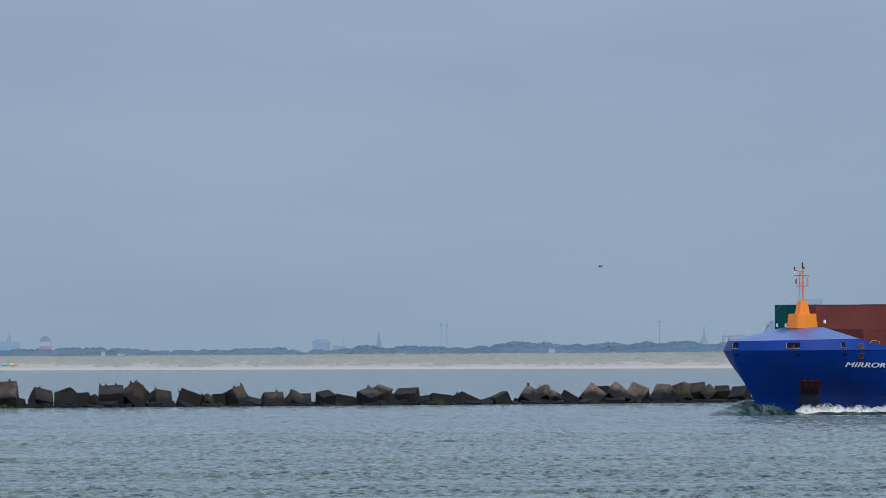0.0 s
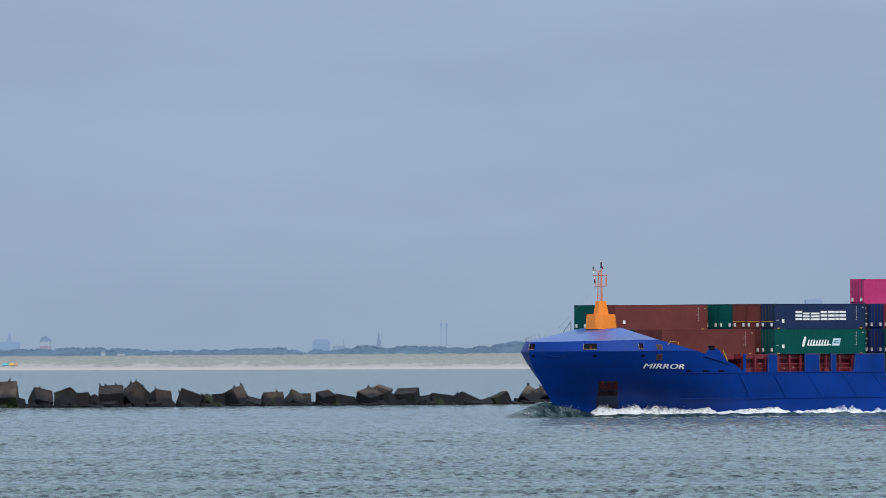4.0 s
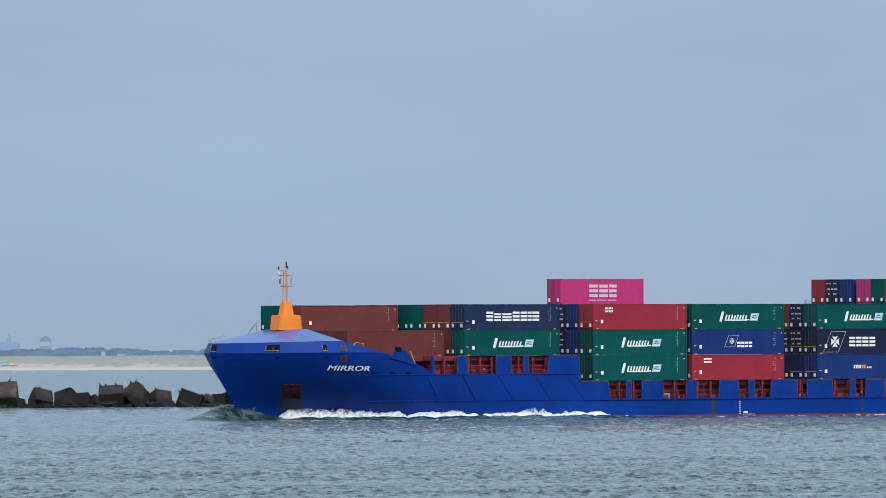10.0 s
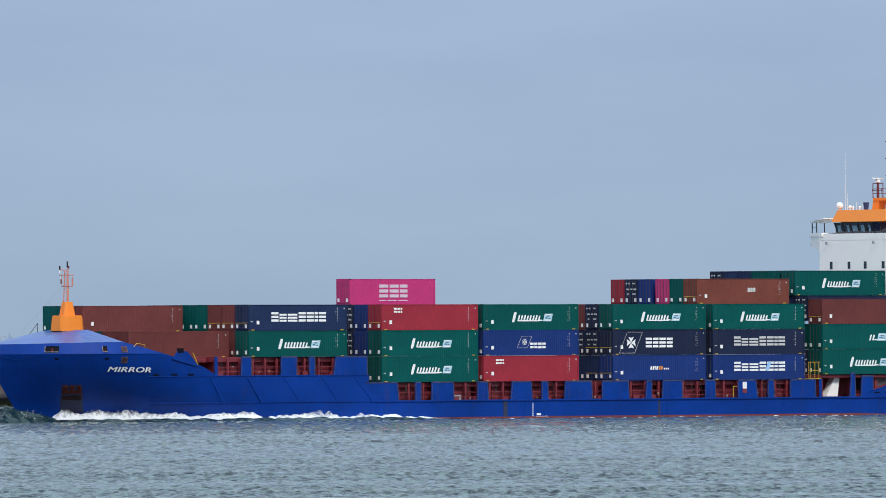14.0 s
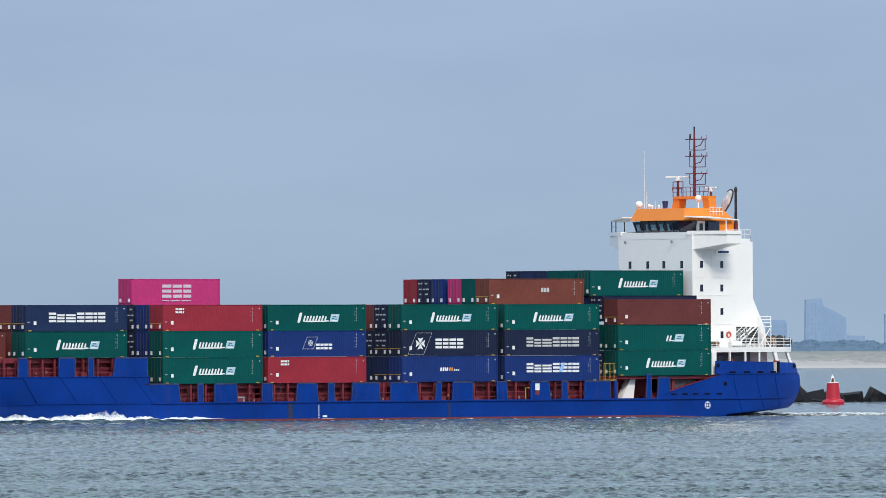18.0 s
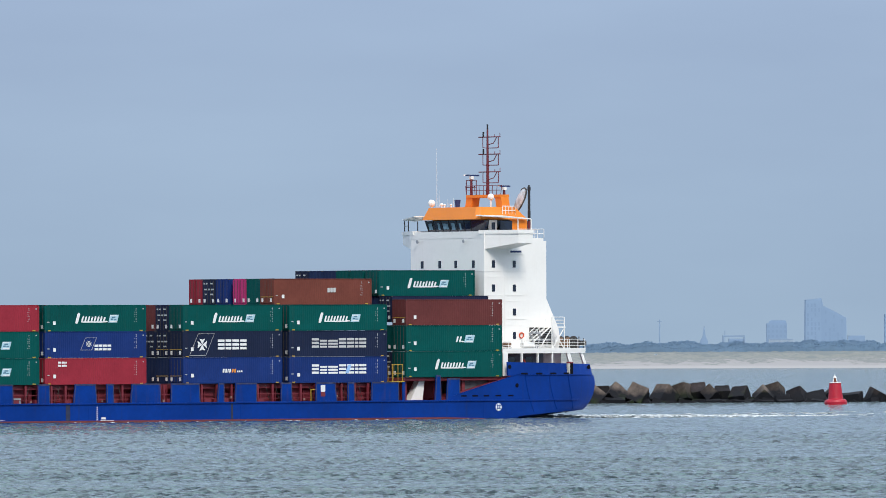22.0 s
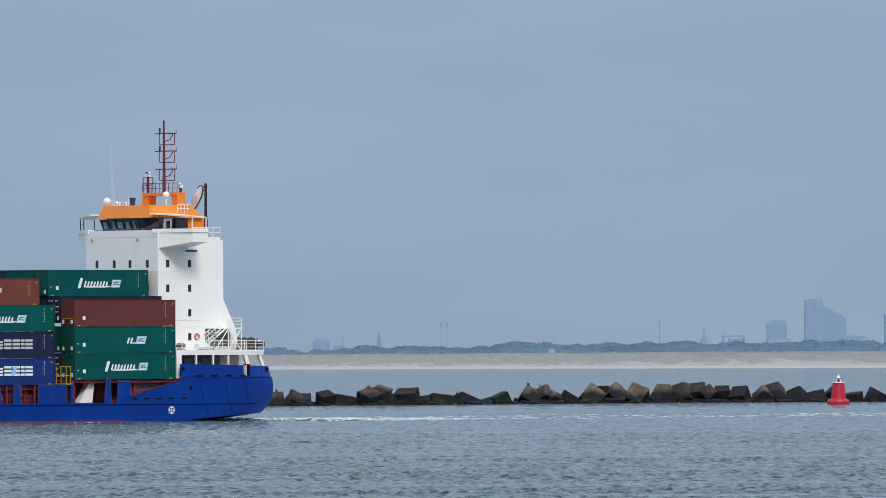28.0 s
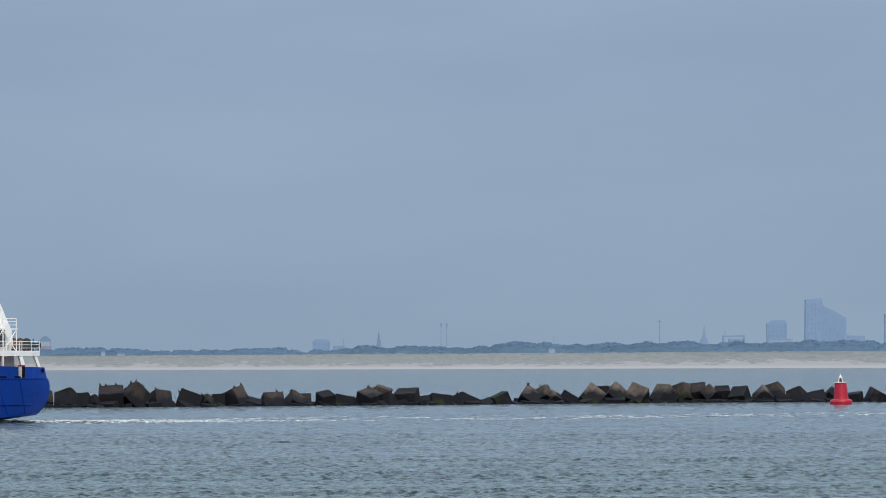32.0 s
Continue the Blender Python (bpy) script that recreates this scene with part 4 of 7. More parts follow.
# solid black plates paint the shade inside the mooring ports
for a_, w_ in ((-1.2, 0.66), (2.55, 1.5), (7.3, 0.52)):
    port = bow_plate("fairlead", a_, 8.06, w_, 0.72, DARK, 0.05, "black plate for the dark inside of a mooring port")
    # lower and after rims are tan, the upper one hull blue
    for x0_, x1_, y0_, y1_ in ((-w_ / 2, w_ / 2, -0.41, -0.34), (-w_ / 2 - 0.06, -w_ / 2 + 0.01, -0.36, 0.3), (-w_ / 2, w_ / 2 - 0.1, 0.33, 0.38)):
        part("fairlead_rim", new_box(x0_, x1_, y0_, y1_, -0.02, 0.09), TAN_RIM if y1_ < 0.35 else HULL_BLUE, port)
    part("fairlead_roller", new_box(-w_ * 0.06, w_ * 0.1, -0.34, 0.1, 0.0, 0.08), ANCHOR_RED, port, "rusty roller standing in the port")
for a_, w_ in ((-1.2, 0.4), (2.9, 0.45), (7.46, 0.45)):
    bow_plate("chock", a_, 7.0, w_, 0.22, DARK, 0.02)
RUST_RIM = material("rust_stained_rim", (0.07, 0.04, 0.06), 0.8, vary=0.5, grain=0.5)
# dark colours of flat plates stand in for shade in doors and pocket
OPENING_RED = material("opening_shade_red", (0.03, 0.009, 0.012), 0.7, vary=0.5, grain=0.4)
POCKET_RUST = material("dark_rusty_recess_plate", (0.028, 0.014, 0.016), 0.9, vary=0.5, grain=0.4, spec=0.1)
POCKET = material("pocket_shade_blue", (0.006, 0.012, 0.045), 0.7, vary=0.3, grain=0.8)


def bow_patch(name, s0, s1, t0, t1, mat, off, label=""):
    """A plate wrapped on the port bow within the anchor pocket's slanted outline; s aft, t down, 0 to 1."""
    P = np.zeros((9, 9, 3))
    for i in range(9):
        for j in range(9):
            s, t = s0 + (s1 - s0) * j / 8, t0 + (t1 - t0) * i / 8
            c = 4.17 - 3.12 * t
            a = 4.54 + 1.48 * t + s * (1.78 + 0.42 * t)
            p, d, nrm = bow_fix(a, c)
            edge = i in (0, 8) or j in (0, 8)
            P[i, j] = p + nrm * (0.0 if edge else off)
    return part_of(name, grid_mesh(name, P, mat, smooth=False), ship, label)


anchor_pocket = bow_patch("anchor_pocket", 0, 1, 0, 1, POCKET, 0.06, "dark blue plate for the shade in the anchor pocket")
bow_patch("anchor", 0.04, 0.96, 0.2, 0.33, ANCHOR_RED, 0.2, "rust-red stowed anchor crown")
for s_ in (0.08, 0.4, 0.72):
    bow_patch("anchor_fluke", s_, s_ + 0.22, 0.03, 0.24, ANCHOR_RED, 0.17)
bow_patch("anchor_plate", 0.04, 0.96, 0.38, 0.56, POCKET_RUST, 0.14, "worn brown bolster plate under the anchor")


def bow_rope():
    """A slack line hung under the knuckle."""
    bm = bmesh.new()
    pts = []
    for k in range(11):
        t = k / 10
        a, c = -0.9 + 2.1 * t, 7.4 - 0.42 * math.sin(math.pi * t) - 0.05 * t
        p, d, nrm = bow_fix(a, c)
        pts.append(p + nrm * 0.1)
    for p, q in zip(pts, pts[1:]):
        tube(bm, p, q, 0.025, n=5)
    part("slack_rope", bm, HULL_BLUE, ship, "slack blue rope hung along the bow")


bow_rope()
for c_ in (7.98, 6.85):
    bow_plate("door_rim", 9.4, c_, 0.74, 0.72, RUST_RIM, 0.06, "rusty orange rim of the opening")
    bow_plate("bow_door", 9.4, c_, 0.52, 0.5, OPENING_RED, 0.08, "dark red plate for a shaded opening in the bulwark")


def name_text():
    cu = bpy.data.curves.new("ship_name", "FONT")
    cu.body = "MIRROR"
    cu.size, cu.extrude, cu.shear, cu.space_character = 1.0, 0.02, 0.06, 1.05
    cu.offset = 0.0
    ob = bpy.data.objects.new("ship_name", cu)
    scene.collection.objects.link(ob)
    dg = bpy.context.evaluated_depsgraph_get()
    me = bpy.data.meshes.new_from_object(ob.evaluated_get(dg))
    bpy.data.objects.remove(ob)
    xs = [v_.co.x for v_ in me.vertices]
    ys = [v_.co.y for v_ in me.vertices]
    w, h = max(xs) - min(xs), max(ys) - min(ys)
    x0, y0 = min(xs), min(ys)
    # two coats side by side make the strokes bold
    bm = bmesh.new()
    for dx in (-0.028, 0.0, 0.028):
        k0 = len(bm.verts)
        bm.from_mesh(me)
        bm.verts.ensure_lookup_table()
        for v_ in bm.verts[k0:]:
            v_.co.x += dx * w / 4.75
            v_.co.z += dx * 0.1
    # wrap the letters onto the curved plating, from the forward edge aft
    for v_ in bm.verts:
        s, t, dz = (v_.co.x - x0) / w, (v_.co.y - y0) / h, v_.co.z
        a, c = 8.0 + 4.75 * s, 5.46 + 0.1 * (1 - s) + 0.56 * t
        p, d, nrm = bow_fix(a, c)
        v_.co = p + nrm * (0.16 + dz)
    bm.to_mesh(me)
    bm.free()
    me.materials.append(WHITE_MARK)
    return part_of("ship_name", me, ship, "white slanted lettering on the bow")


name_text()


RUST_EDGE = material("rust_fringed_blue_edge", (0.028, 0.036, 0.1), 0.8, vary=0.5, grain=0.5, streak=0.5, streak_color=(0.11, 0.045, 0.03))
# ---- bulwark panels between the deck openings ----
def panel(a0, a1, c0, c1, slant0=0.25, slant1=0.25):
    """A plate on the ship's side, narrower at its top."""
    for s in (1, -1):
        y0, y1 = (BEAM - 0.14, BEAM - 0.02) if s > 0 else (-BEAM + 0.02, -BEAM + 0.14)
        part("bulwark_panel", prism(bmesh.new(), ((-a0, c0), (-a1, c0), (-a1 + slant1, c1), (-a0 - slant0, c1)), y0, y1), PANEL_BLUE, ship)
        if s > 0 and a1 - a0 > 0.7:
            part("panel_edge", prism(bmesh.new(), ((-a0 - slant0, c1 - 0.15), (-a1 + slant1, c1 - 0.15), (-a1 + slant1 + 0.05, c1 + 0.02), (-a0 - slant0 - 0.05, c1 + 0.02)), y0 - 0.02, y1 + 0.02), RUST_EDGE, ship, "rusty worn top edge")
            part("panel_edge", prism(bmesh.new(), ((-a0 - 0.01, c0), (-a0 - 0.13, c0), (-a0 - slant0 - 0.12, c1 - 0.16), (-a0 - slant0 - 0.01, c1 - 0.16)), y0 + 0.02, y1 + 0.012), RUST_EDGE, ship)
            part("panel_edge", prism(bmesh.new(), ((-a1 + 0.13, c0), (-a1 + 0.01, c0), (-a1 + slant1 + 0.01, c1 - 0.16), (-a1 + slant1 + 0.12, c1 - 0.16)), y0 + 0.02, y1 + 0.012), RUST_EDGE, ship)


for row_ in (
    (21.00, 21.40, 5.05, 7.16, 0.00, 0.00),
    (24.62, 26.12, 5.05, 7.16, 0.05, 0.05),
    (30.13, 32.39, 5.05, 7.16, 0.05, -0.05),
    (34.10, 34.93, 5.05, 7.16, 0.00, 0.00),
    (37.45, 42.26, 5.05, 7.16, 0.35, 0.00),
    (41.90, 46.73, 2.17, 4.24, 0.00, 0.25),
    (49.00, 49.85, 2.17, 4.24, 0.00, 0.00),
    (51.27, 54.56, 2.17, 4.24, 0.05, 0.10),
    (57.80, 59.46, 2.17, 4.24, 0.05, 0.10),
    (62.56, 65.79, 2.17, 4.24, 0.25, 0.20),
    (67.07, 68.10, 2.17, 4.24, 0.00, 0.10),
    (70.29, 74.46, 2.17, 4.24, 0.20, 0.10),
    (75.80, 79.86, 2.17, 4.24, 0.05, 0.15),
    (82.16, 83.15, 2.17, 4.24, 0.20, 0.00),
):
    panel(*row_)
for row_ in (
    (84.60, 87.63, 2.17, 4.24, 0.10, 0.00),
    (90.95, 92.57, 2.17, 4.24, 0.05, 0.10),
    (95.84, 98.84, 2.17, 4.24, 0.00, 0.30),
    (100.28, 101.29, 2.17, 4.24, 0.05, 0.05),
    (103.60, 107.53, 2.17, 4.24, 0.05, 0.05),
    (108.00, 108.41, 2.17, 4.24, 0.00, 0.00),
    (112.59, 113.53, 2.17, 4.95, 0.20, 0.10),
    (114.22, 116.19, 2.17, 4.6, 0.20, 0.00),
):
    panel(*row_)


def sloped_bulwarks():
    for s in (1, -1):
        y0, y1 = (BEAM - 0.13, BEAM + 0.01) if s > 0 else (-BEAM - 0.01, -BEAM + 0.13)
        # small wing, with a port painted dark, where the fore bulwark ends
        part("bulwark_wing", prism(bmesh.new(), ((-15.2, 6.9), (-18.9, 6.0), (-17.3, 7.7), (-16.0, 7.95)), y0, y1), HULL_BLUE, ship)
        part("wing_port", new_box(-16.7, -15.9, y0 - 0.02, y1 + 0.02, 7.6, 8.1), DARK, ship)
        # aft bulwark round the mooring deck
    bm = bmesh.new()
    outer = []
    for a in [123.0, 125, 127, 129, 131, 133, 134.6, 135.8, 136.4, 136.9, 137.2]:
        b = stern_width(a, 4.9)
        outer.append((a, b))
    top = lambda a: 6.38 - 0.02 * (a - 123)
    for s in (1, -1):
        prev = None
        for a, b in outer:
            r = [bm.verts.new((-a, s * (b - o), z)) for o, z in ((0.0, 4.85), (0.1 + 0.05 * max(0, a - 130), top(a)), (0.24 + 0.05 * max(0, a - 130), top(a)), (0.2, 4.85))]
            if prev:
                for i in range(3):
                    bm.faces.new((prev[i], prev[i + 1], r[i + 1], r[i]))
            prev = r
    bmesh.ops.recalc_face_normals(bm, faces=bm.faces[:])
    part("aft_bulwark", bm, HULL_BLUE, ship)
    part("aft_deck", new_box(-137.0, -123, -7.4, 7.4, 4.7, 4.82), OXIDE_RED, ship)


sloped_bulwarks()


# foremast on its orange housing
def foremast():
    bm = bmesh.new()
    for z0, z1, w0, w1 in ((10.05, 11.75, 1.62, 1.46),):
        vs0 = [bm.verts.new((-9.1 + w0 * dx, w0 * dy, z0)) for dx, dy in ((-1, -.55), (-.55, -1), (.55, -1), (1, -.55), (1, .55), (.55, 1), (-.55, 1), (-1, .55))]
        vs1 = [bm.verts.new((-9.1 + w1 * dx, w1 * dy, z1)) for dx, dy in ((-1, -.55), (-.55, -1), (.55, -1), (1, -.55), (1, .55), (.55, 1), (-.55, 1), (-1, .55))]
        for k in range(8):
            bm.faces.new((vs0[k], vs0[(k + 1) % 8], vs1[(k + 1) % 8], vs1[k]))
        bm.faces.new(vs1)
    bmesh.ops.bevel(bm, geom=bm.edges[:], offset=0.07, segments=2, affect="EDGES")
    housing = part("mast_housing", bm, ORANGE, ship, "bright orange mast housing with chamfered corners")
    bm = bmesh.new()
    prof = ((0.78, 11.6), (0.62, 12.6), (0.5, 13.25))
    rings = [[bm.verts.new((-9.1 + r * dx, r * dy, z)) for dx, dy in ((-1, -.6), (-.6, -1), (.6, -1), (1, -.6), (1, .6), (.6, 1), (-.6, 1), (-1, .6))] for r, z in prof]
    for a, b in zip(rings, rings[1:]):
        for k in range(8):
            bm.faces.new((a[k], a[(k + 1) % 8], b[(k + 1) % 8], b[k]))
    bm.faces.new(rings[-1])
    part("mast_tower", bm, ORANGE, ship)
    mast = part("foremast", tube(bmesh.new(), (-9.1, 0.12, 13.2), (-9.1, 0.08, 16.9), 0.13, 0.09), MAST_PINK, ship, "salmon red foremast with lights and ladder")
    part("mast_light", tube(bmesh.new(), (-9.1, 0.05, 17.0), (-9.1, 0.05, 17.7), 0.085), BLACK, mast, "black top lantern")
    part("mast_rail", tube(bmesh.new(), (-8.85, -0.32, 13.2), (-8.95, -0.25, 16.6), 0.055, n=6), MAST_PINK, mast)
    for k in range(13):
        part("ladder_rung", tube(bmesh.new(), (-8.85, -0.3, 13.4 + k * 0.25), (-9.0, 0.1, 13.4 + k * 0.25), 0.03, n=4), MAST_PINK, mast)
    for z_, y0, y1 in ((16.2, -1.45, 1.2), (14.97, -1.05, 1.1)):
        part("crossarm", tube(bmesh.new(), (-9.1, y0, z_), (-9.1, y1, z_), 0.05), MAST_PINK, mast)
    part("crossarm", tube(bmesh.new(), (-9.1, 0.1, 16.6), (-9.1, -1.35, 16.85), 0.05), MAST_PINK, mast)
    for y_ in (-0.95, 1.0):
        part("light_bracket", tube(bmesh.new(), (-9.1, y_, 14.97), (-9.1, y_ * 1.08, 16.2), 0.035, n=6), MAST_PINK, mast)
    for y_, z0, z1, m_ in ((-1.35, 16.75, 17.2, BLACK), (-1.35, 16.45, 16.7, WHITE), (-1.1, 15.25, 15.75, BLACK), (-1.1, 15.8, 16.0, WHITE), (0.95, 15.1, 15.9, MAST_PINK), (0.3, 16.9, 17.2, MAST_RED)):
        part("mast_light", tube(bmesh.new(), (-9.1, y_, z0), (-9.1, y_, z1), 0.08), m_, mast)
    part("forestay", tube(bmesh.new(), (-9.1, 0, 15.5), (-5.6, -3.5, 10.1), 0.01, n=4), GREY, mast)


foremast()


PALE_REFLECTION = material("pale_blue_window_reflection", (0.16, 0.26, 0.33), 0.25, vary=0.4, grain=0.5)


# ---- the deckhouse ----
def deckhouse():
    W = 6.65
    bm = prism(bmesh.new(), ((-123.2, 4.8), (-123.2, 20.0), (-132.2, 20.0), (-132.2, 13.5), (-133.95, 10.1), (-134.3, 7.7), (-134.3, 4.8)), -W, W)
    house = part("deckhouse", bm, WHITE, ship, "white painted steel deckhouse with small dark windows")
    win = mesh_of("cabin_window", new_box(-0.24, 0.24, -0.05, 0.03, -0.42, 0.42, bevel=0.03), GLASS_DARK)
    for z in (17.4, 14.7, 12.0, 9.35):
        for b in (-4.55, -1.35, 1.55, 4.75):
            part_of("cabin_window", win, house, m=Matrix.Translation((-123.2, b, z)) @ Matrix.Rotation(radians(90), 4, "Z"))
        for a in (124.55, 127.55):
            part_of("cabin_window", win, house, m=Matrix.Translation((-a, W, z)))
    part("deck_seam", new_box(-126.14, -126.08, W - 0.02, W + 0.025, 5.0, 18.6), WHITE, house)
    for z in (16.6, 13.9, 11.2, 8.6):
        part("deck_seam", new_box(-129.2, -123.15, W - 0.02, W + 0.03, z - 0.68, z - 0.63), WHITE, house)
    for z in (16.6, 13.9, 11.2, 8.6):
        part("deck_seam", new_box(-129.2, -123.15, W - 0.02, W + 0.035, z - 0.03, z + 0.03), WHITE, house)
        part("deck_seam", new_box(-123.22, -123.17, -W, W, z - 0.03, z + 0.03), WHITE, house)
    # bridge deck fascia and wings
    part("bridge_deck", new_box(-131.8, -123.2, -6.65, 6.65, 20.0, 20.35), WHITE, house)
    part("bridge_apron", new_box(-125.5, -123.18, -6.68, 6.68, 20.33, 21.1), WHITE, house)
    for s in (1, -1):
        # the wing's front sweeps aft from the house corner to its tip
        plan = ((123.3, 6.6, 19.1), (125.1, 10.5, 19.75), (127.25, 10.45, 19.75), (127.25, 6.6, 19.1))

        def wing_slab(name, grow, z0, z1, label=""):
            bm = bmesh.new()
            lo = [bm.verts.new((-a - (0 if a > 127 else -grow * (1 if b > 10 else 3.4)), s * (b + (grow if b > 10 else -6 * grow)), z0 if z0 else z)) for a, b, z in plan]
            hi = [bm.verts.new((v_.co.x, v_.co.y, z1)) for v_ in lo]
            bm.faces.new(lo)
            bm.faces.new(hi)
            for k in range(4):
                bm.faces.new((lo[k], lo[(k + 1) % 4], hi[(k + 1) % 4], hi[k]))
            bmesh.ops.recalc_face_normals(bm, faces=bm.faces[:])
            return part(name, bm, WHITE, house, label)
        wing_slab("bridge_wing", 0.0, None, 21.1, "white bridge wing with a swept front")
        wing_slab("wing_ledge", 0.1, 20.8, 21.22)
        bm = bmesh.new()
        roof = ((122.9, 5.6, 22.82), (125.1, 10.55, 22.52), (126.85, 10.55, 22.38), (126.85, 5.0, 22.8))
        lo = [bm.verts.new((-a, s * b, z)) for a, b, z in roof]
        hi = [bm.verts.new((-a, s * b, z + 0.13)) for a, b, z in roof]
        bm.faces.new(lo)
        bm.faces.new(hi)
        for k in range(4):
            bm.faces.new((lo[k], lo[(k + 1) % 4], hi[(k + 1) % 4], hi[k]))
        bmesh.ops.recalc_face_normals(bm, faces=bm.faces[:])
        part("wing_canopy", bm, WHITE, house, "thin white canopy over the bridge wing")
        for a, b in ((125.2, 10.3), (127.1, 10.3), (124.1, 8.2), (127.1, 8.2))[:4 if s < 0 else 2]:
            part("canopy_post", tube(bmesh.new(), (-a, s * b, 21.0), (-a, s * b, 22.45), 0.06), BLACK if s < 0 else WHITE, house)
        if s < 0:
            part("wing_rail", tube(bmesh.new(), (-124.1, s * 8.2, 21.85), (-125.2, s * 10.3, 21.85), 0.035), BLACK, house)
    # wheelhouse
    WH = 5.3
    bm = bmesh.new()
    plan0 = [(-124.1, -3.7), (-124.1, 3.7), (-125.0, 4.95), (-127.9, 4.95), (-127.9, 5.2), (-130.6, 5.2), (-130.6, -5.2), (-127.9, -5.2), (-127.9, -4.95), (-125.0, -4.95)]
    prism(bm, plan0, 20.3, 22.6, axis="z")
    part("wheelhouse_wall", bm, ORANGE, house)
    bm = bmesh.new()
    front = [(-124.3, -5.35), (-123.3, -4.1), (-123.3, 4.1), (-124.3, 5.35), (-128.0, 5.35)]
    prev = None
    for x, y in [(-128.0, -5.35)] + front:
        k_in = 0.38
        r = [bm.verts.new((x, y, 22.35)), bm.verts.new((x - k_in if x > -127 else x, y * 0.945, 21.05))]
        if prev:
            bm.faces.new((prev[0], prev[1], r[1], r[0]))
        prev = r
    bmesh.ops.recalc_face_normals(bm, faces=bm.faces[:])
    glass = part("bridge_window_band", bm, GLASS_DARK, house, "dark slanted wheelhouse windows")
    for y in (-4.1, -2.7, -1.3, 0.1, 1.5, 2.9, 4.1):
        part("window_mullion", tube(bmesh.new(), (-123.27, y, 22.38), (-123.66, y * 0.945, 21.05), 0.055, n=5), BLACK, house)
    # pale reflections in the wheelhouse glass, added as flat coloured panes
    pale_pane = mesh_of("window_blind", new_box(-0.5, 0.5, -0.02, 0.02, -0.45, 0.4), PALE_REFLECTION)
    for y, w in ((-3.3, 0.62), (-1.75, 0.34), (-0.55, 0.9), (0.75, 0.36), (1.05, 0.2), (2.1, 0.3)):
        part_of("window_blind", pale_pane, house, m=Matrix.Translation((-123.43, y, 21.72)) @ Matrix.Rotation(radians(16), 4, "Y") @ Matrix.Rotation(radians(90), 4, "Z") @ Matrix.Diagonal((w, 1, 1.0 - 0.25 * w, 1)))
    # orange roof fascia with canted sides
    bm = bmesh.new()
    ring = lambda k, z: [bm.verts.new((x, y, z)) for x, y in ((-123.1 - k, -4.4 + k), (-123.1 - k, 5.2 - k), (-123.6 - k * 0.6, 5.7 - k), (-130.3 + k * 2.6, 5.7 - k), (-130.3 + k * 2.6, -5.7 + k), (-124.4 - k * 0.4, -5.7 + k))]
    r0, r1 = ring(0, 22.45), ring(0.55, 23.85)
    for k in range(6):
        bm.faces.new((r0[k], r0[(k + 1) % 6], r1[(k + 1) % 6], r1[k]))
    bm.faces.new(r1)
    bm.faces.new(r0[::-1])
    bmesh.ops.recalc_face_normals(bm, faces=bm.faces[:])
    part("wheelhouse_roof", bm, ORANGE, house, "orange canted wheelhouse roof")
    return house


house = deckhouse()


# ---- containers ----
CW, CH = 2.46, 2.888
L45, L40 = 13.72, 12.19


def corrugated(length, color):
    """Corrugated side, end and roof panels of a container, front end at x = 0."""
    bm = bmesh.new()

    def wave(p0, along, out, up, run, pitch, deep, height):
        n = max(2, int(run / pitch))
        prev = None
        for k in range(n + 1):
            for f_, o in ((0.0, 0.0), (0.3, 0.0), (0.5, -deep), (0.8, -deep)):
                d = (k + f_) * run / (n + 0.999)
                if d > run:
                    continue
                q = p0 + along * d + out * o
                r = [bm.verts.new(q), bm.verts.new(q + up * height)]
                if prev:
                    bm.faces.new((prev[0], r[0], r[1], prev[1]))
                prev = r
    w, X, Y, Z = CW / 2 - 0.025, Vector((1, 0, 0)), Vector((0, 1, 0)), Vector((0, 0, 1))
    wave(Vector((-0.1, w, 0.14)), -X, Y, Z, length - 0.2, 0.28, 0.016, CH - 0.24)
    wave(Vector((-0.1, -w, 0.14)), -X, -Y, Z, length - 0.2, 0.28, 0.016, CH - 0.24)
    wave(Vector((-0.03, -w, 0.14)), Y, X, Z, 2 * w, 0.28, 0.016, CH - 0.24)
    wave(Vector((-length + 0.03, -w, 0.14)), Y, -X, Z, 2 * w, 0.28, 0.016, CH - 0.24)
    wave(Vector((-0.1, -w, CH - 0.02)), -X, Z, Y, length - 0.2, 0.42, 0.02, 2 * w)
    vs = [bm.verts.new(p) for p in ((0, -w, 0.14), (0, w, 0.14), (-length, w, 0.14), (-length, -w, 0.14))]
    bm.faces.new(vs)
    return mesh_of("corrugated_shell", bm, CONTAINER[color])


def frame_mesh(length, color):
    bm = bmesh.new()
    w = CW / 2
    for x0, x1 in ((-0.16, 0.0), (-length, -length + 0.16)):
        for y0, y1 in ((-w, -w + 0.14), (w - 0.14, w)):
            box(bm, x0, x1, y0, y1, 0.0, CH)
        box(bm, x0 + 0.02, x1 - 0.02, -w + 0.14, w - 0.14, CH - 0.13, CH)
        box(bm, x0 + 0.02, x1 - 0.02, -w + 0.14, w - 0.14, 0.02, 0.17)
    for y0, y1 in ((-w + 0.005, -w + 0.08), (w - 0.08, w - 0.005)):
        box(bm, -length + 0.16, -0.16, y0, y1, CH - 0.1, CH - 0.012)
        box(bm, -length + 0.16, -0.16, y0, y1, 0.01, 0.16)
    return mesh_of("frame", bm, CONTAINER[color])


def casting_mesh():
    bm = new_box(-0.09, 0.09, -0.09, 0.09, -0.065, 0.065, bevel=0.015)
    return mesh_of("corner_casting", bm, GREY_DARK)


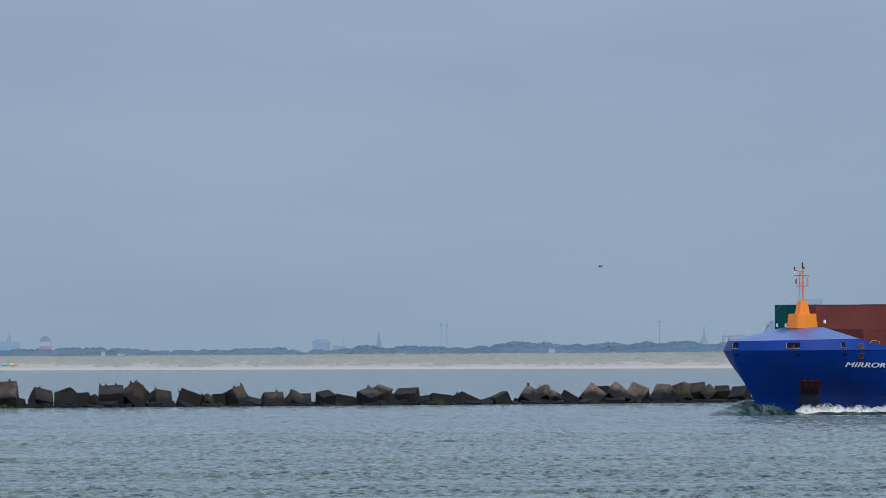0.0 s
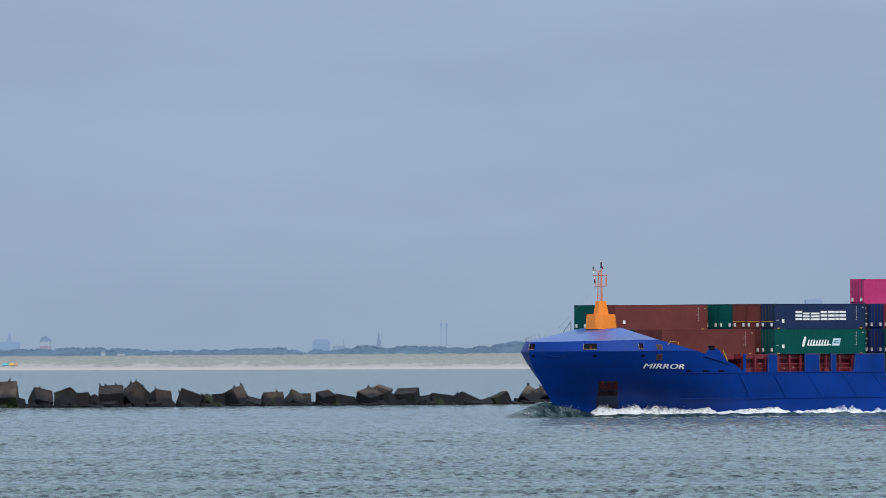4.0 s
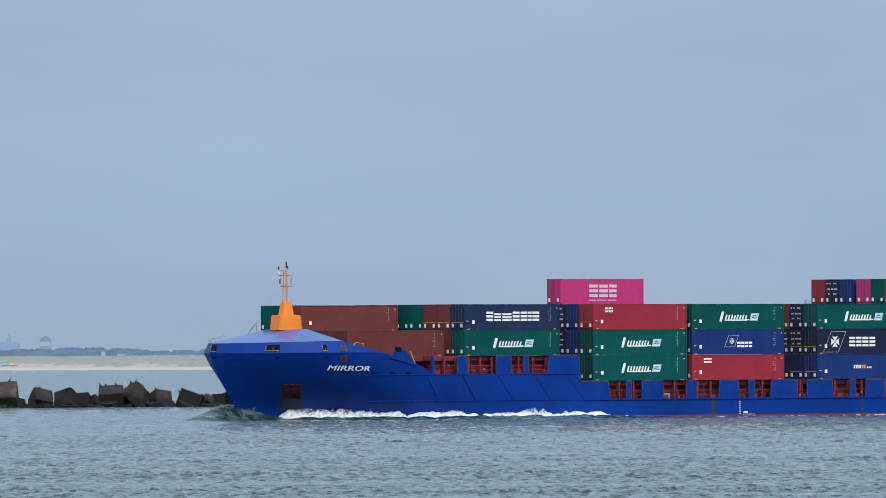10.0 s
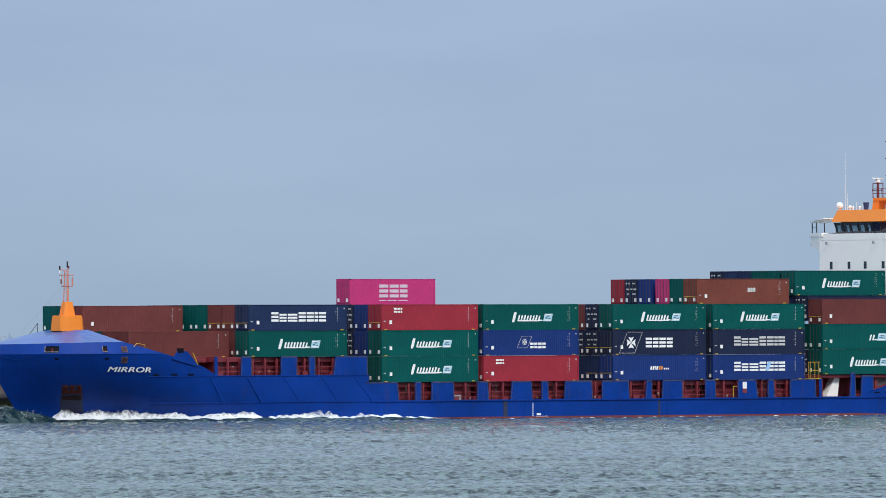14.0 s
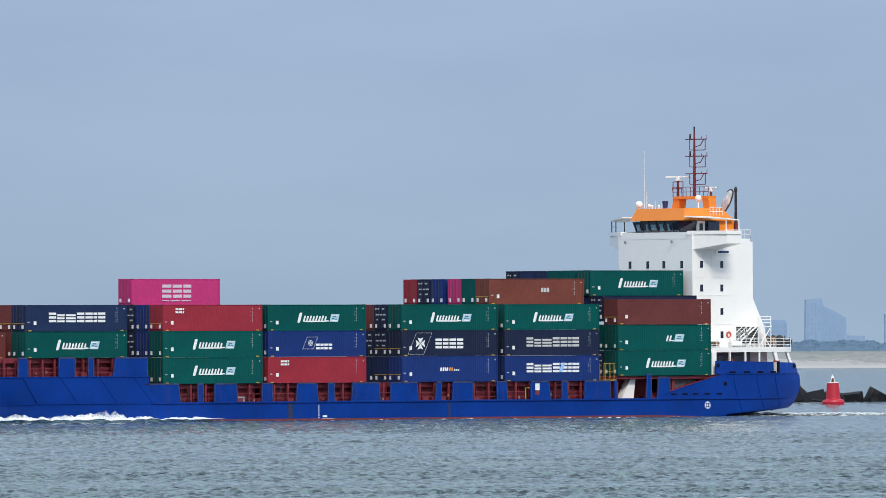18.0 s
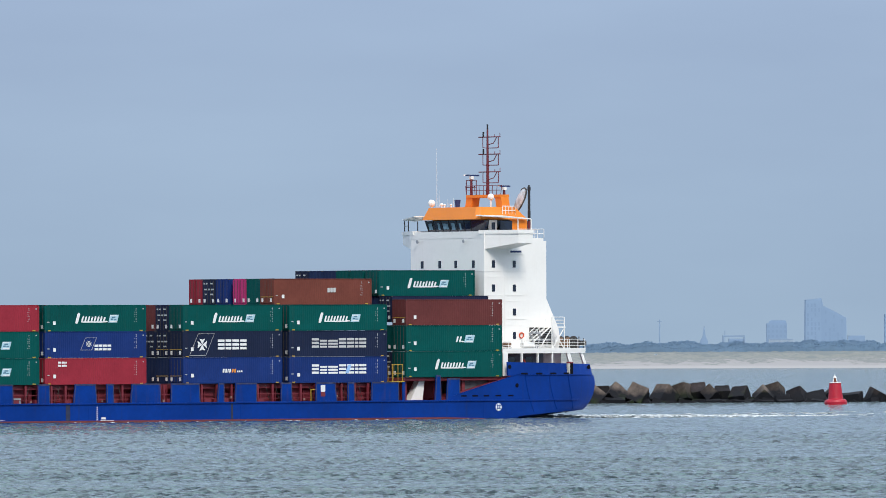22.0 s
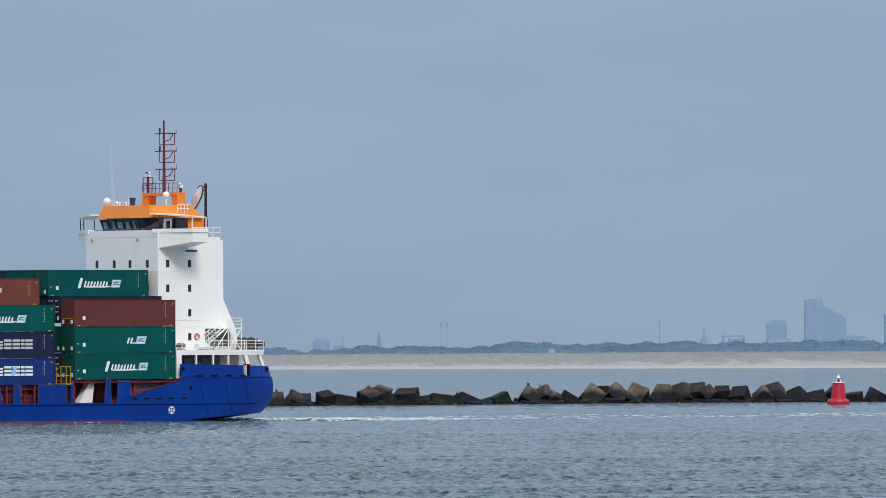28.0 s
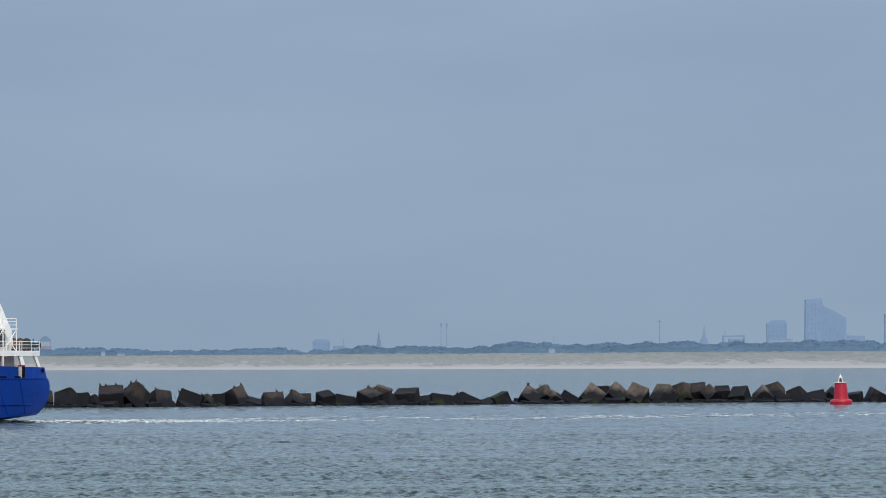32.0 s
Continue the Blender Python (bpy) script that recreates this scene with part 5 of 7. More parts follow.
GREY_DARK = material("worn_dark_steel", (0.06, 0.055, 0.05), 0.6, 0.3, vary=0.3, grain=0.5)


def code_strokes():
    """Two upright lines of small plain strokes that stand for the painted codes."""
    bm = bmesh.new()
    r = random.Random(2)
    z = 0.8
    while z > -0.7:
        h = r.uniform(0.05, 0.16)
        box(bm, -0.03, 0.04, 0, 0.012, z - h, z)
        if r.random() < 0.6:
            box(bm, 0.2, 0.25, 0, 0.012, z - h * 0.6, z)
        z -= h + r.uniform(0.05, 0.2)
    return bm


FRAMES, PANELS = {}, {}
CASTING = casting_mesh()
DOOR = {}
BAR = mesh_of("locking_bar", tube(bmesh.new(), (0.05, 0, 0.15), (0.05, 0, CH - 0.15), 0.026, n=6), GREY_DARK)
BAR_YELLOW = mesh_of("end_stripe", new_box(0.0, 0.045, -1.08, 1.08, -0.03, 0.03), YELLOW)
PLATE = mesh_of("white_plate", new_box(-0.18, 0.18, 0, 0.02, -0.2, 0.2), WHITE_MARK)
PLATE_END = mesh_of("white_plate", new_box(0, 0.05, -0.16, 0.16, -0.2, 0.2), WHITE_MARK)
CODE = mesh_of("code_mark", code_strokes(), WHITE_FAINT := material("worn_white_code_marks", (0.42, 0.45, 0.46), 0.6))
END_MARK = mesh_of("end_mark", new_box(0, 0.05, -0.16, 0.16, -0.2, 0.2), WHITE_FAINT)
TICK = mesh_of("hinge_tick", new_box(-0.16, 0.16, 0, 0.015, -0.045, 0.045), WHITE_FAINT)
TAG_YELLOW = mesh_of("warning_tag", new_box(-0.2, 0.2, 0, 0.015, -0.05, 0.05), YELLOW)


def block(x0, x1, z0, z1, mat, lean=0.0, proud=0.006):
    """One plain block on the port side panel, x0 to x1 aft of the front end."""
    bm = bmesh.new()
    zc = (z0 + z1) / 2
    q = [(-x - lean * (z - zc), z) for x, z in ((x0, z0), (x1, z0), (x1, z1), (x0, z1))]
    v0 = [bm.verts.new((x, CW / 2 - 0.012, z)) for x, z in q]
    v1 = [bm.verts.new((x, CW / 2 + proud, z)) for x, z in q]
    bm.faces.new(v1[::-1])
    for k in range(4):
        bm.faces.new((v0[k], v0[(k + 1) % 4], v1[(k + 1) % 4], v1[k]))
    bmesh.ops.recalc_face_normals(bm, faces=bm.faces[:])
    return mesh_of("mark_block", bm, mat)


def rounded(x0, x1, z0, z1, mat, lean=0.0, corner=0.25, proud=0.006):
    """A plain mark with cut corners; corner 1 makes an oval."""
    bm = bmesh.new()
    xc, zc, w, h = (x0 + x1) / 2, (z0 + z1) / 2, (x1 - x0) / 2, (z1 - z0) / 2
    n = 16
    ring = []
    for k in range(n):
        a = 2 * math.pi * (k + 0.5) / n
        cx, cz = math.cos(a), math.sin(a)
        e = corner
        px = math.copysign(abs(cx) ** e, cx)
        pz = math.copysign(abs(cz) ** e, cz)
        x, z = xc + w * px, zc + h * pz
        ring.append((-x - lean * (z - zc), z))
    v1 = [bm.verts.new((x, CW / 2 + proud, z)) for x, z in ring]
    v0 = [bm.verts.new((x, CW / 2 - 0.012, z)) for x, z in ring]
    bm.faces.new(v1)
    for k in range(n):
        bm.faces.new((v0[k], v0[(k + 1) % n], v1[(k + 1) % n], v1[k]))
    bmesh.ops.recalc_face_normals(bm, faces=bm.faces[:])
    return mesh_of("mark_block", bm, mat)


def wedge_cross(xc, zc, r, mat):
    """Four wedges that meet at a point."""
    out = []
    for k in range(4):
        bm = bmesh.new()
        a = k * math.pi / 2
        ux, uz = math.cos(a), math.sin(a)
        pts = [(0.1 * ux - 0.06 * uz, 0.1 * uz + 0.06 * ux), (ux - 0.62 * uz, uz + 0.62 * ux), (0.82 * ux, 0.82 * uz), (ux + 0.62 * uz, uz - 0.62 * ux), (0.1 * ux + 0.06 * uz, 0.1 * uz - 0.06 * ux)]
        v0 = [bm.verts.new((-xc + r * x, CW / 2 - 0.012, zc + r * z)) for x, z in pts]
        v1 = [bm.verts.new((-xc + r * x, CW / 2 + 0.006, zc + r * z)) for x, z in pts]
        bm.faces.new(v1)
        for j in range(5):
            bm.faces.new((v0[j], v0[(j + 1) % 5], v1[(j + 1) % 5], v1[j]))
        bmesh.ops.recalc_face_normals(bm, faces=bm.faces[:])
        out.append(("emblem_wedge", mesh_of("emblem_wedge", bm, mat), ""))
    return out


LOGO_CACHE = {}


def logo(kind, length):
    """Plain blocks in the colours and at the places of the side marking: (name, mesh, label)."""
    if (kind, length) in LOGO_CACHE:
        return LOGO_CACHE[kind, length]
    out = []

    def row(f0, f1, widths, z0, z1, mat=None, lean=0.0, highs=None, fill=0.66, corner=0.35, bars=0):
        step = (f1 - f0) / sum(widths)
        x = f0
        for k, w in enumerate(widths):
            top = z0 + (z1 - z0) * (highs[k] if highs else 1.0)
            xa, xb = (x + 0.5 * (1 - fill) * w * step) * length, (x + (0.5 + 0.5 * fill) * w * step) * length
            if bars:
                pitch = (top - z0) / (bars - 0.38)
                for j in range(bars):
                    out.append(("mark_bar", block(xa, xb, z0 + j * pitch, z0 + (j + 0.62) * pitch, mat or WHITE_MARK, lean), ""))
            else:
                out.append(("mark_block", rounded(xa, xb, z0, top, mat or WHITE_MARK, lean, corner), ""))
            x += w * step

    def flag(f0, f1):
        out.append(("flag_mark", block(f0 * length, f1 * length, 0.95, 1.8, FLAG_BLUE, 0.3), "pale blue slanted panel"))
        w = (f1 - f0) * length
        for dx, dz, dw, dh, m in ((0.1, 0.08, 0.76, 0.12, WHITE_MARK), (0.16, 0.3, 0.3, 0.14, FLAG_DARK), (0.5, 0.26, 0.32, 0.1, FLAG_DARK), (0.3, 0.52, 0.4, 0.12, FLAG_DARK), (0.1, 0.7, 0.72, 0.08, WHITE_MARK)):
            out.append(("mark_block", block(f0 * length + dx * w, f0 * length + (dx + dw) * w, 0.95 + dz, 0.95 + dz + dh, m, 0.3, 0.012), ""))
    if kind == "script":
        out.append(("mark_block", rounded(0.31 * length, 0.338 * length, 0.85, 2.0, WHITE_MARK, 0.32, 0.4), ""))
        row(0.356, 0.6, (1,) * 8, 0.98, 1.66, lean=0.34, fill=0.52, corner=0.5, highs=(1, 0.96, 1, 0.9, 1, 0.94, 1, 0.88))
        out.append(("mark_block", rounded(0.356 * length, 0.6 * length, 0.95, 1.09, WHITE_MARK, 0.3, 0.5, 0.007), ""))
        out.append(("mark_block", rounded(0.575 * length, 0.62 * length, 1.0, 1.14, WHITE_MARK, -0.4, 0.6), ""))
        flag(0.635, 0.72)
    elif kind == "half_script":
        row(0.515, 0.58, (1, 1), 0.98, 1.66, lean=0.34, fill=0.52, corner=0.5)
        out.append(("mark_block", rounded(0.57 * length, 0.605 * length, 1.0, 1.14, WHITE_MARK, -0.4, 0.6), ""))
        flag(0.612, 0.705)
    elif kind in ("blocks", "blocks_blue", "blocks_dull"):
        mat = WHITE_MARK if kind != "blocks_dull" else WHITE_DULL
        row(0.225, 0.79, (1, 1, 1.35, 1, 1, 0.5, 1), 1.0, 2.05, mat, highs=(1, 0.82, 0.82, 1, 1, 1, 1), fill=0.86, bars=3)
        if kind == "blocks_blue":
            out.append(("accent_mark", block(0.585 * length, 0.62 * length, 1.05, 2.0, LIGHT_BLUE, 0.4, 0.012), "pale blue accent"))
    elif kind == "three":
        row(0.335, 0.68, (1, 1, 0.85), 0.8, 2.25, PINK_WHITE, fill=0.86, bars=3)
        row(0.335, 0.68, (3, 4, 4), 0.42, 0.52, PINK_WHITE, fill=0.9)
    elif kind == "small_three":
        row(0.125, 0.215, (1, 1, 0.45), 1.95, 2.5, fill=0.8, bars=2)
    elif kind == "cross_small":
        row(0.485, 0.655, (1, 0.85, 1, 0.95), 0.82, 1.45, fill=0.84, bars=2)
        slanted_frame(out, 0.375 * length, 0.485 * length, 0.85, 2.2)
        out += wedge_cross(0.432 * length, 1.52, 0.36, WHITE_DULL)
    elif kind == "cross_big":
        row(0.345, 0.645, (1, 0.85, 1, 0.95), 0.85, 1.95, fill=0.84, bars=3)
        slanted_frame(out, 0.11 * length, 0.275 * length, 0.2, 2.6)
        out += wedge_cross(0.195 * length, 1.4, 0.66, WHITE_MARK)
    elif kind == "small_word":
        row(0.395, 0.485, (1, 1, 0.5, 1), 1.2, 1.62, lean=0.2)
        row(0.488, 0.535, (1, 1), 1.2, 1.62, ORANGE_MARK, lean=0.2)
        row(0.54, 0.6, (1, 1, 1), 1.22, 1.42)
    elif kind == "small_block":
        row(0.545, 0.635, (1, 1, 1), 1.35, 1.85, WHITE_DULL, fill=0.85)
    LOGO_CACHE[kind, length] = out
    return out


def slanted_frame(out, x0, x1, z0, z1):
    """Four thin strips round a slanted panel."""
    w, sl = 0.035, 0.5
    h = z1 - z0
    out.append(("frame_strip", block(x0, x0 + w, z0, z1, WHITE_DULL, sl), ""))
    out.append(("frame_strip", block(x1 - w, x1, z0, z1, WHITE_DULL, sl), ""))
    out.append(("frame_strip", block(x0 + w - sl * h / 2, x1 - sl * h / 2 - w, z0, z0 + w, WHITE_DULL), ""))
    out.append(("frame_strip", block(x0 + w + sl * h / 2, x1 + sl * h / 2 - w, z1 - w, z1, WHITE_DULL), ""))


PINK_WHITE = material("pale_pink_marking_paint", (0.62, 0.5, 0.56), 0.6, vary=0.05)
WHITE_DULL = material("dull_white_marking_paint", (0.52, 0.52, 0.51), 0.6, vary=0.08)
WORDS = {"green": "deep green", "brown": "reddish brown", "rust": "rust brown", "navy": "navy blue", "dark": "dark navy", "blue": "bright blue", "red": "crimson red", "pink": "magenta pink"}
MARK_WORDS = {"script": "white and blue marks", "half_script": "partly painted-over marks", "blocks": "white block marks", "blocks_blue": "white block marks", "blocks_dull": "dull white block marks",
              "three": "three large white blocks", "small_three": "small white mark", "cross_small": "small framed emblem", "cross_big": "large framed emblem", "small_word": "small white-orange mark", "small_block": "small white mark"}
CARGO = []


def container(a0, b_out, c, color, length=L45, mark="", doors=True, stripe=False, side_marks=True):
    """One shipping container with its forward end at a0 and its outer side at b_out."""
    key = (length, color)
    if key not in PANELS:
        PANELS[key], FRAMES[key] = corrugated(length, color), frame_mesh(length, color)
        if color not in DOOR:
            d = new_box(0.0, 0.035, -0.53, 0.53, 0.18, CH - 0.14, bevel=0.012)
            DOOR[color] = mesh_of("door", d, CONTAINER[color])
    words = WORDS[color] + " steel shipping container" + (" with " + MARK_WORDS[mark] if mark else "") + " on deck"
    ob = thing("shipping_container", words, "shipping container", "containers on the ship")
    part_of("corrugated_shell", PANELS[key], ob)
    steel = part_of("frame", FRAMES[key], ob)
    for x in (-0.085, -length + 0.085):
        for y in (-1, 1):
            for z in (0.062, CH - 0.062):
                part_of("corner_casting", CASTING, steel, m=Matrix.Translation((x, y * (CW / 2 - 0.083), z)))
    if doors and (mark or color in ("red", "pink", "dark", "blue")):
        for y in (-0.56, 0.56):
            leaf = part_of("door", DOOR[color], ob, m=Matrix.Translation((0.0, y, 0)))
            for side in (-0.28, 0.28):
                part_of("locking_bar", BAR, leaf, m=Matrix.Translation((0, side, 0)))
    for y in (-0.78, 0.78):
        part_of("white_plate", PLATE_END, ob, m=Matrix.Translation((0.02, y, 0.5)))
    if color == "dark" and not side_marks:
        for y, z, w in ((-0.8, 2.4, 0.7), (-0.35, 2.4, 0.7), (0.5, 2.4, 1.2), (-0.55, 1.75, 1.6), (0.1, 1.75, 1.2), (0.7, 1.75, 1.5), (-0.55, 1.2, 0.8), (0.45, 1.2, 1.0), (0.75, 1.2, 0.6)):
            part_of("end_mark", END_MARK, ob, m=Matrix.Translation((0.03, y, z)) @ Matrix.Diagonal((1, w, 0.4, 1)))
    if stripe:
        part_of("end_stripe", BAR_YELLOW, ob, m=Matrix.Translation((0.02, 0, 0.86)))
    if side_marks:
        part_of("white_plate", PLATE, ob, m=Matrix.Translation((-1.3, CW / 2 - 0.01, 0.9)))
        tagged(part_of("code_mark", CODE, ob, m=Matrix.Translation((-length + 1.35, CW / 2 - 0.015, 1.75))), "small worn white code strokes", kind="stuff")
        if color != "brown":
            part_of("hinge_tick", TICK, ob, m=Matrix.Translation((-0.45, CW / 2 - 0.005, 1.0)))
        part_of("code_mark", TICK, ob, m=Matrix.Translation((-length + 0.4, CW / 2 - 0.005, 2.45)) @ Matrix.Diagonal((0.5, 1, 1.4, 1)))
        part_of("warning_tag", TAG_YELLOW, ob, m=Matrix.Translation((-0.6, CW / 2, 0.09)))
        part_of("warning_tag", TAG_YELLOW, ob, m=Matrix.Translation((-length + 0.7, CW / 2, 0.09)))
    for name_, me_, lab_ in (logo(mark, length) if mark else ()):
        part_of(name_, me_, ob, lab_)
    CARGO.append((ob, Matrix.Translation((-a0, b_out - CW / 2, c))))
    return ob


ROW = 2.5
P1 = 10.6
T1, T2, T3, T4 = 4.2, 7.09, 9.98, 12.87


def stack_row(a0, c, colors, first=0, length=L45, stripe=(), gap_after=None):
    """Inner containers of a tier, from port inwards; None leaves a hole."""
    for k, col in enumerate(colors):
        if col:
            extra = 0.6 if gap_after is not None and k + first > gap_after else 0.0
            container(a0, P1 - ROW * (k + first) - extra, c, col, length, side_marks=False, stripe=(k + first) in stripe)


# bay 1, behind the whaleback
container(11.45, P1 - ROW, 7.09, "brown")
stack_row(11.45, 7.09, ("brown", "green", "green", "brown"), 2)
container(11.45, -0.3, 9.93, "brown")
stack_row(11.45, 9.93, ("green", "green"), 5.36)
# bay 2
container(26.05, P1, 7.09, "green", mark="script")
stack_row(26.05, 7.09, ("brown", "brown", "navy"), 1)
container(26.05, P1, 9.98, "navy", mark="blocks", stripe=True)
stack_row(26.05, 9.98, ("brown", "brown", "green", "green", "navy", "brown", "green"), 1, stripe=(1, 2))
# bay 3
container(44.62, P1, T1, "green", mark="script")
container(44.62, P1, T2, "green", mark="script")
container(44.62, P1, T3, "red", mark="small_three", stripe=True)
stack_row(44.62, T1, ("green", "dark", "navy"), 1)
stack_row(44.62, T2, ("blue", "dark", "navy"), 1)
stack_row(44.62, T3, ("blue", "dark", "navy", "brown", "green", "navy", "brown"), 1)
container(46.0, P1 - 3 * ROW, T4, "pink", L40, mark="three", side_marks=False)
# bay 4
container(59.1, P1, T1, "red", mark="small_three")
container(59.1, P1, T2, "blue", mark="cross_small")
container(59.1, P1, T3, "green", mark="script")
stack_row(59.1, T3, ("green", "navy", "brown", "green", "navy", "brown", "green"), 1)
# bay 5
container(77.81, P1, T1, "blue", mark="small_word", stripe=True)
container(77.81, P1, T2, "dark", mark="cross_big", stripe=True)
container(77.81, P1, T3, "green", mark="script")
stack_row(77.81, T1, ("navy", "navy", "dark"), 1, stripe=(1,))
stack_row(77.81, T2, ("dark", "dark", "dark"), 1, stripe=(1,))
stack_row(77.81, T3, ("dark", "brown", "brown", "navy", "green", "brown", "navy"), 1)
# bay 6
container(92.5, P1, T1, "blue", mark="blocks_blue")
container(92.5, P1, T2, "dark", mark="blocks_dull")
container(92.5, P1, T3, "green", mark="script")
stack_row(92.5, T3, ("navy", "green", "brown", "green", "navy", "brown", "navy"), 1)
container(92.3, P1 - ROW, T4, "rust", mark="small_block", stripe=True)
stack_row(92.3, T4, ("green", "pink", "blue", "dark", "red"), 2, gap_after=3)
# bay 7, on a raised platform
container(108.9, P1, 4.74, "green", mark="script")
container(108.9, P1, 7.63, "green", mark="half_script")
container(108.9, P1, 10.53, "brown", stripe=True)
stack_row(108.9, 4.72, ("dark", "green"), 1)
stack_row(108.9, 7.66, ("green", "navy"), 1)
stack_row(108.9, 10.93, ("dark", "navy", "green", "navy", "brown", "navy", "green"), 1)
container(108.75, P1 - 2 * ROW + 0.3, 13.83, "green", mark="script")
stack_row(108.75, 13.83, ("green", "green", "navy", "navy", "dark"), 3)


# ---- the hull's smaller parts ----
def hull_details():
    def diag(a0, c0, a1, c1, inset=0.0):
        for s in (1, -1):
            bm = bmesh.new()
            y0, y1 = (BEAM - 0.02 + inset, BEAM + 0.045 + inset) if s > 0 else (-BEAM - 0.045 - inset, -BEAM + 0.02 - inset)
            box_ = ((-a0, c0), (-a0 - 0.14, c0), (-a1 - 0.14, c1), (-a1, c1))
            prism(bm, box_, y0, y1)
            part("plating_seam", bm, HULL_BLUE, ship)
    for a0, a1 in ((25.3, 27.3), (30.3, 32.7), (35.6, 38.0), (40.2, 42.8)):
        diag(a0, 4.98, a1, 2.15)
    diag(20.3, 4.98, 22.3, 2.15, -0.16)
    diag(115.2, 2.65, 124.5, 5.05)
    for a in (107.4, 119.5, 64.6, 85.4):
        part("plating_seam", new_box(-a - 0.05, -a + 0.05, BEAM - 0.02, BEAM + 0.02, 0.1, 2.1), HULL_BLUE, ship)
    for a0, a1 in ((125.6, 126.9), (129.2, 130.6), (132.4, 133.8)):
        bm = bmesh.new()
        prev = None
        for k in range(9):
            t = k / 8
            c = 4.8 - 4.2 * t
            a = a0 + (a1 - a0) * t ** 1.6
            b = stern_width(a, c)
            r = [bm.verts.new((-a - o + tuck(a, c), b + d, c)) for o, d in ((-0.05, -0.05), (-0.05, 0.04), (0.05, 0.04), (0.05, -0.05))]
            if prev:
                for i in range(3):
                    bm.faces.new((prev[i], prev[i + 1], r[i + 1], r[i]))
            prev = r
        part("plating_seam", bm, HULL_BLUE, ship)
    # rust streaked dark strips with the pilot boarding mark, load disc, draught figures as bars
    part("rusty_strip", new_box(-62.1, -61.5, BEAM - 0.02, BEAM + 0.018, 0.1, 2.05), RUSTY_BLUE, ship, "dark rust-streaked upright strip")
    part("rusty_strip", new_box(-84.3, -84.0, BEAM - 0.02, BEAM + 0.012, 0.2, 2.05), RUSTY_BLUE, ship)
    disc = part("load_disc", lathe(bmesh.new(), ((0.42, 0.0), (0.42, 0.03))), WHITE_MARK, ship, "white round load mark with dark cross")
    disc.matrix_basis = Matrix.Translation((-121.65, BEAM + 0.0, 1.35)) @ Matrix.Rotation(radians(-90), 4, "X")
    for ang in (45, -45, 135, -135):
        d = part("disc_sector", new_box(0.1, 0.34, -0.1, 0.1, 0.02, 0.045), HULL_BLUE, disc)
        d.matrix_basis = Matrix.Rotation(radians(ang), 4, "Z")
    mark = mesh_of("draught_mark", new_box(-0.08, 0.08, 0, 0.015, -0.05, 0.05), WHITE_MARK)
    for k in range(8):
        part_of("draught_mark", mark, ship, m=Matrix.Translation((-65.75, BEAM, 0.15 + k * 0.22)))
    part("draught_mark", new_box(-68.0, -66.2, BEAM, BEAM + 0.015, 0.22, 0.3), WHITE_MARK, ship)
    part("draught_mark", new_box(-66.9, -66.3, BEAM, BEAM + 0.015, 0.4, 0.62), WHITE_MARK, ship)
    # freeing ports and chocks, their shaded insides painted as flat dark plates
    slot = mesh_of("freeing_port", new_box(-0.42, 0.42, -0.05, 0.02, -0.11, 0.11, bevel=0.03), DARK)
    for a in (116.7, 118.3, 119.9, 121.6, 123.4):
        part_of("freeing_port", slot, ship, m=Matrix.Translation((-a, BEAM, 2.62)))
    for a in (13.6, 15.8, 17.9):
        u = (a - stem(5.25)) / (36 - stem(5.25))
        part_of("freeing_port", slot, ship, m=Matrix.Translation((-a, half_beam(u, 5.25) + 0.01, 5.22)) @ Matrix.Rotation(radians(-1.5), 4, "Z"))
    for a in (125.4, 127.6, 129.8, 132.0):
        part_of("freeing_port", slot, ship, m=Matrix.Translation((-a, stern_width(a, 4.9) + 0.01, 5.05)) @ Matrix.Diagonal((1.15, 1, 1, 1)) @ Matrix.Rotation(radians(4 * (a - 125) / 3), 4, "Z"))
    for a, c in ((124.3, 3.75), (123.3, 5.85), (136.4, 5.75)):
        bm = lathe(bmesh.new(), ((0.2, -0.05), (0.24, 0.02), (0.15, 0.03)))
        q = part("mooring_chock", bm, DARK, ship)
        q.matrix_basis = Matrix.Translation((-a, stern_width(a, min(c, 4.9)) - (0.05 if c > 5 else 0), c)) @ Matrix.Rotation(radians(-90), 4, "X")
    # draught board and ladder at the quarter; a dark strip paints the ladder's shaded side
    wb = stern_width(132.6, 4.9)
    part("pilot_ladder", new_box(-132.6, -132.2, wb - 0.1, wb + 0.05, 5.0, 6.2), PALE_ROPE, ship, "pale rolled rope ladder with a red cap")
    part("ladder_shade_strip", new_box(-133.05, -132.62, wb - 0.12, wb + 0.03, 5.0, 6.2), DARK, ship)
    part("ladder_cap", new_box(-133.05, -132.2, wb - 0.1, wb + 0.07, 6.2, 6.36), OXIDE_RED, ship)
    # fore rails, yellow hoops, boarding sign
    for a0, a1, c0, c1, w in ((18.2, 18.9, 7.6, 6.2, 0.07),):
        part("yellow_hoop", tube(bmesh.new(), (-a0, BEAM - 0.3, c1 if w < 0.06 else c0), (-a1, BEAM - 0.3, c1), w), YELLOW, ship)
    for p, q in (((10.5, 8.25), (10.9, 8.65)), ((10.9, 8.65), (12.0, 8.5)), ((12.0, 8.5), (12.05, 8.2))):
        part("yellow_hoop", tube(bmesh.new(), (-p[0], 10.3, p[1]), (-q[0], 10.3, q[1]), 0.03, n=6), YELLOW, ship)
    part("boarding_sign", new_box(-97.1, -96.5, BEAM - 0.2, BEAM + 0.02, 3.2, 3.95), WHITE_MARK, ship, "white boarding sign")
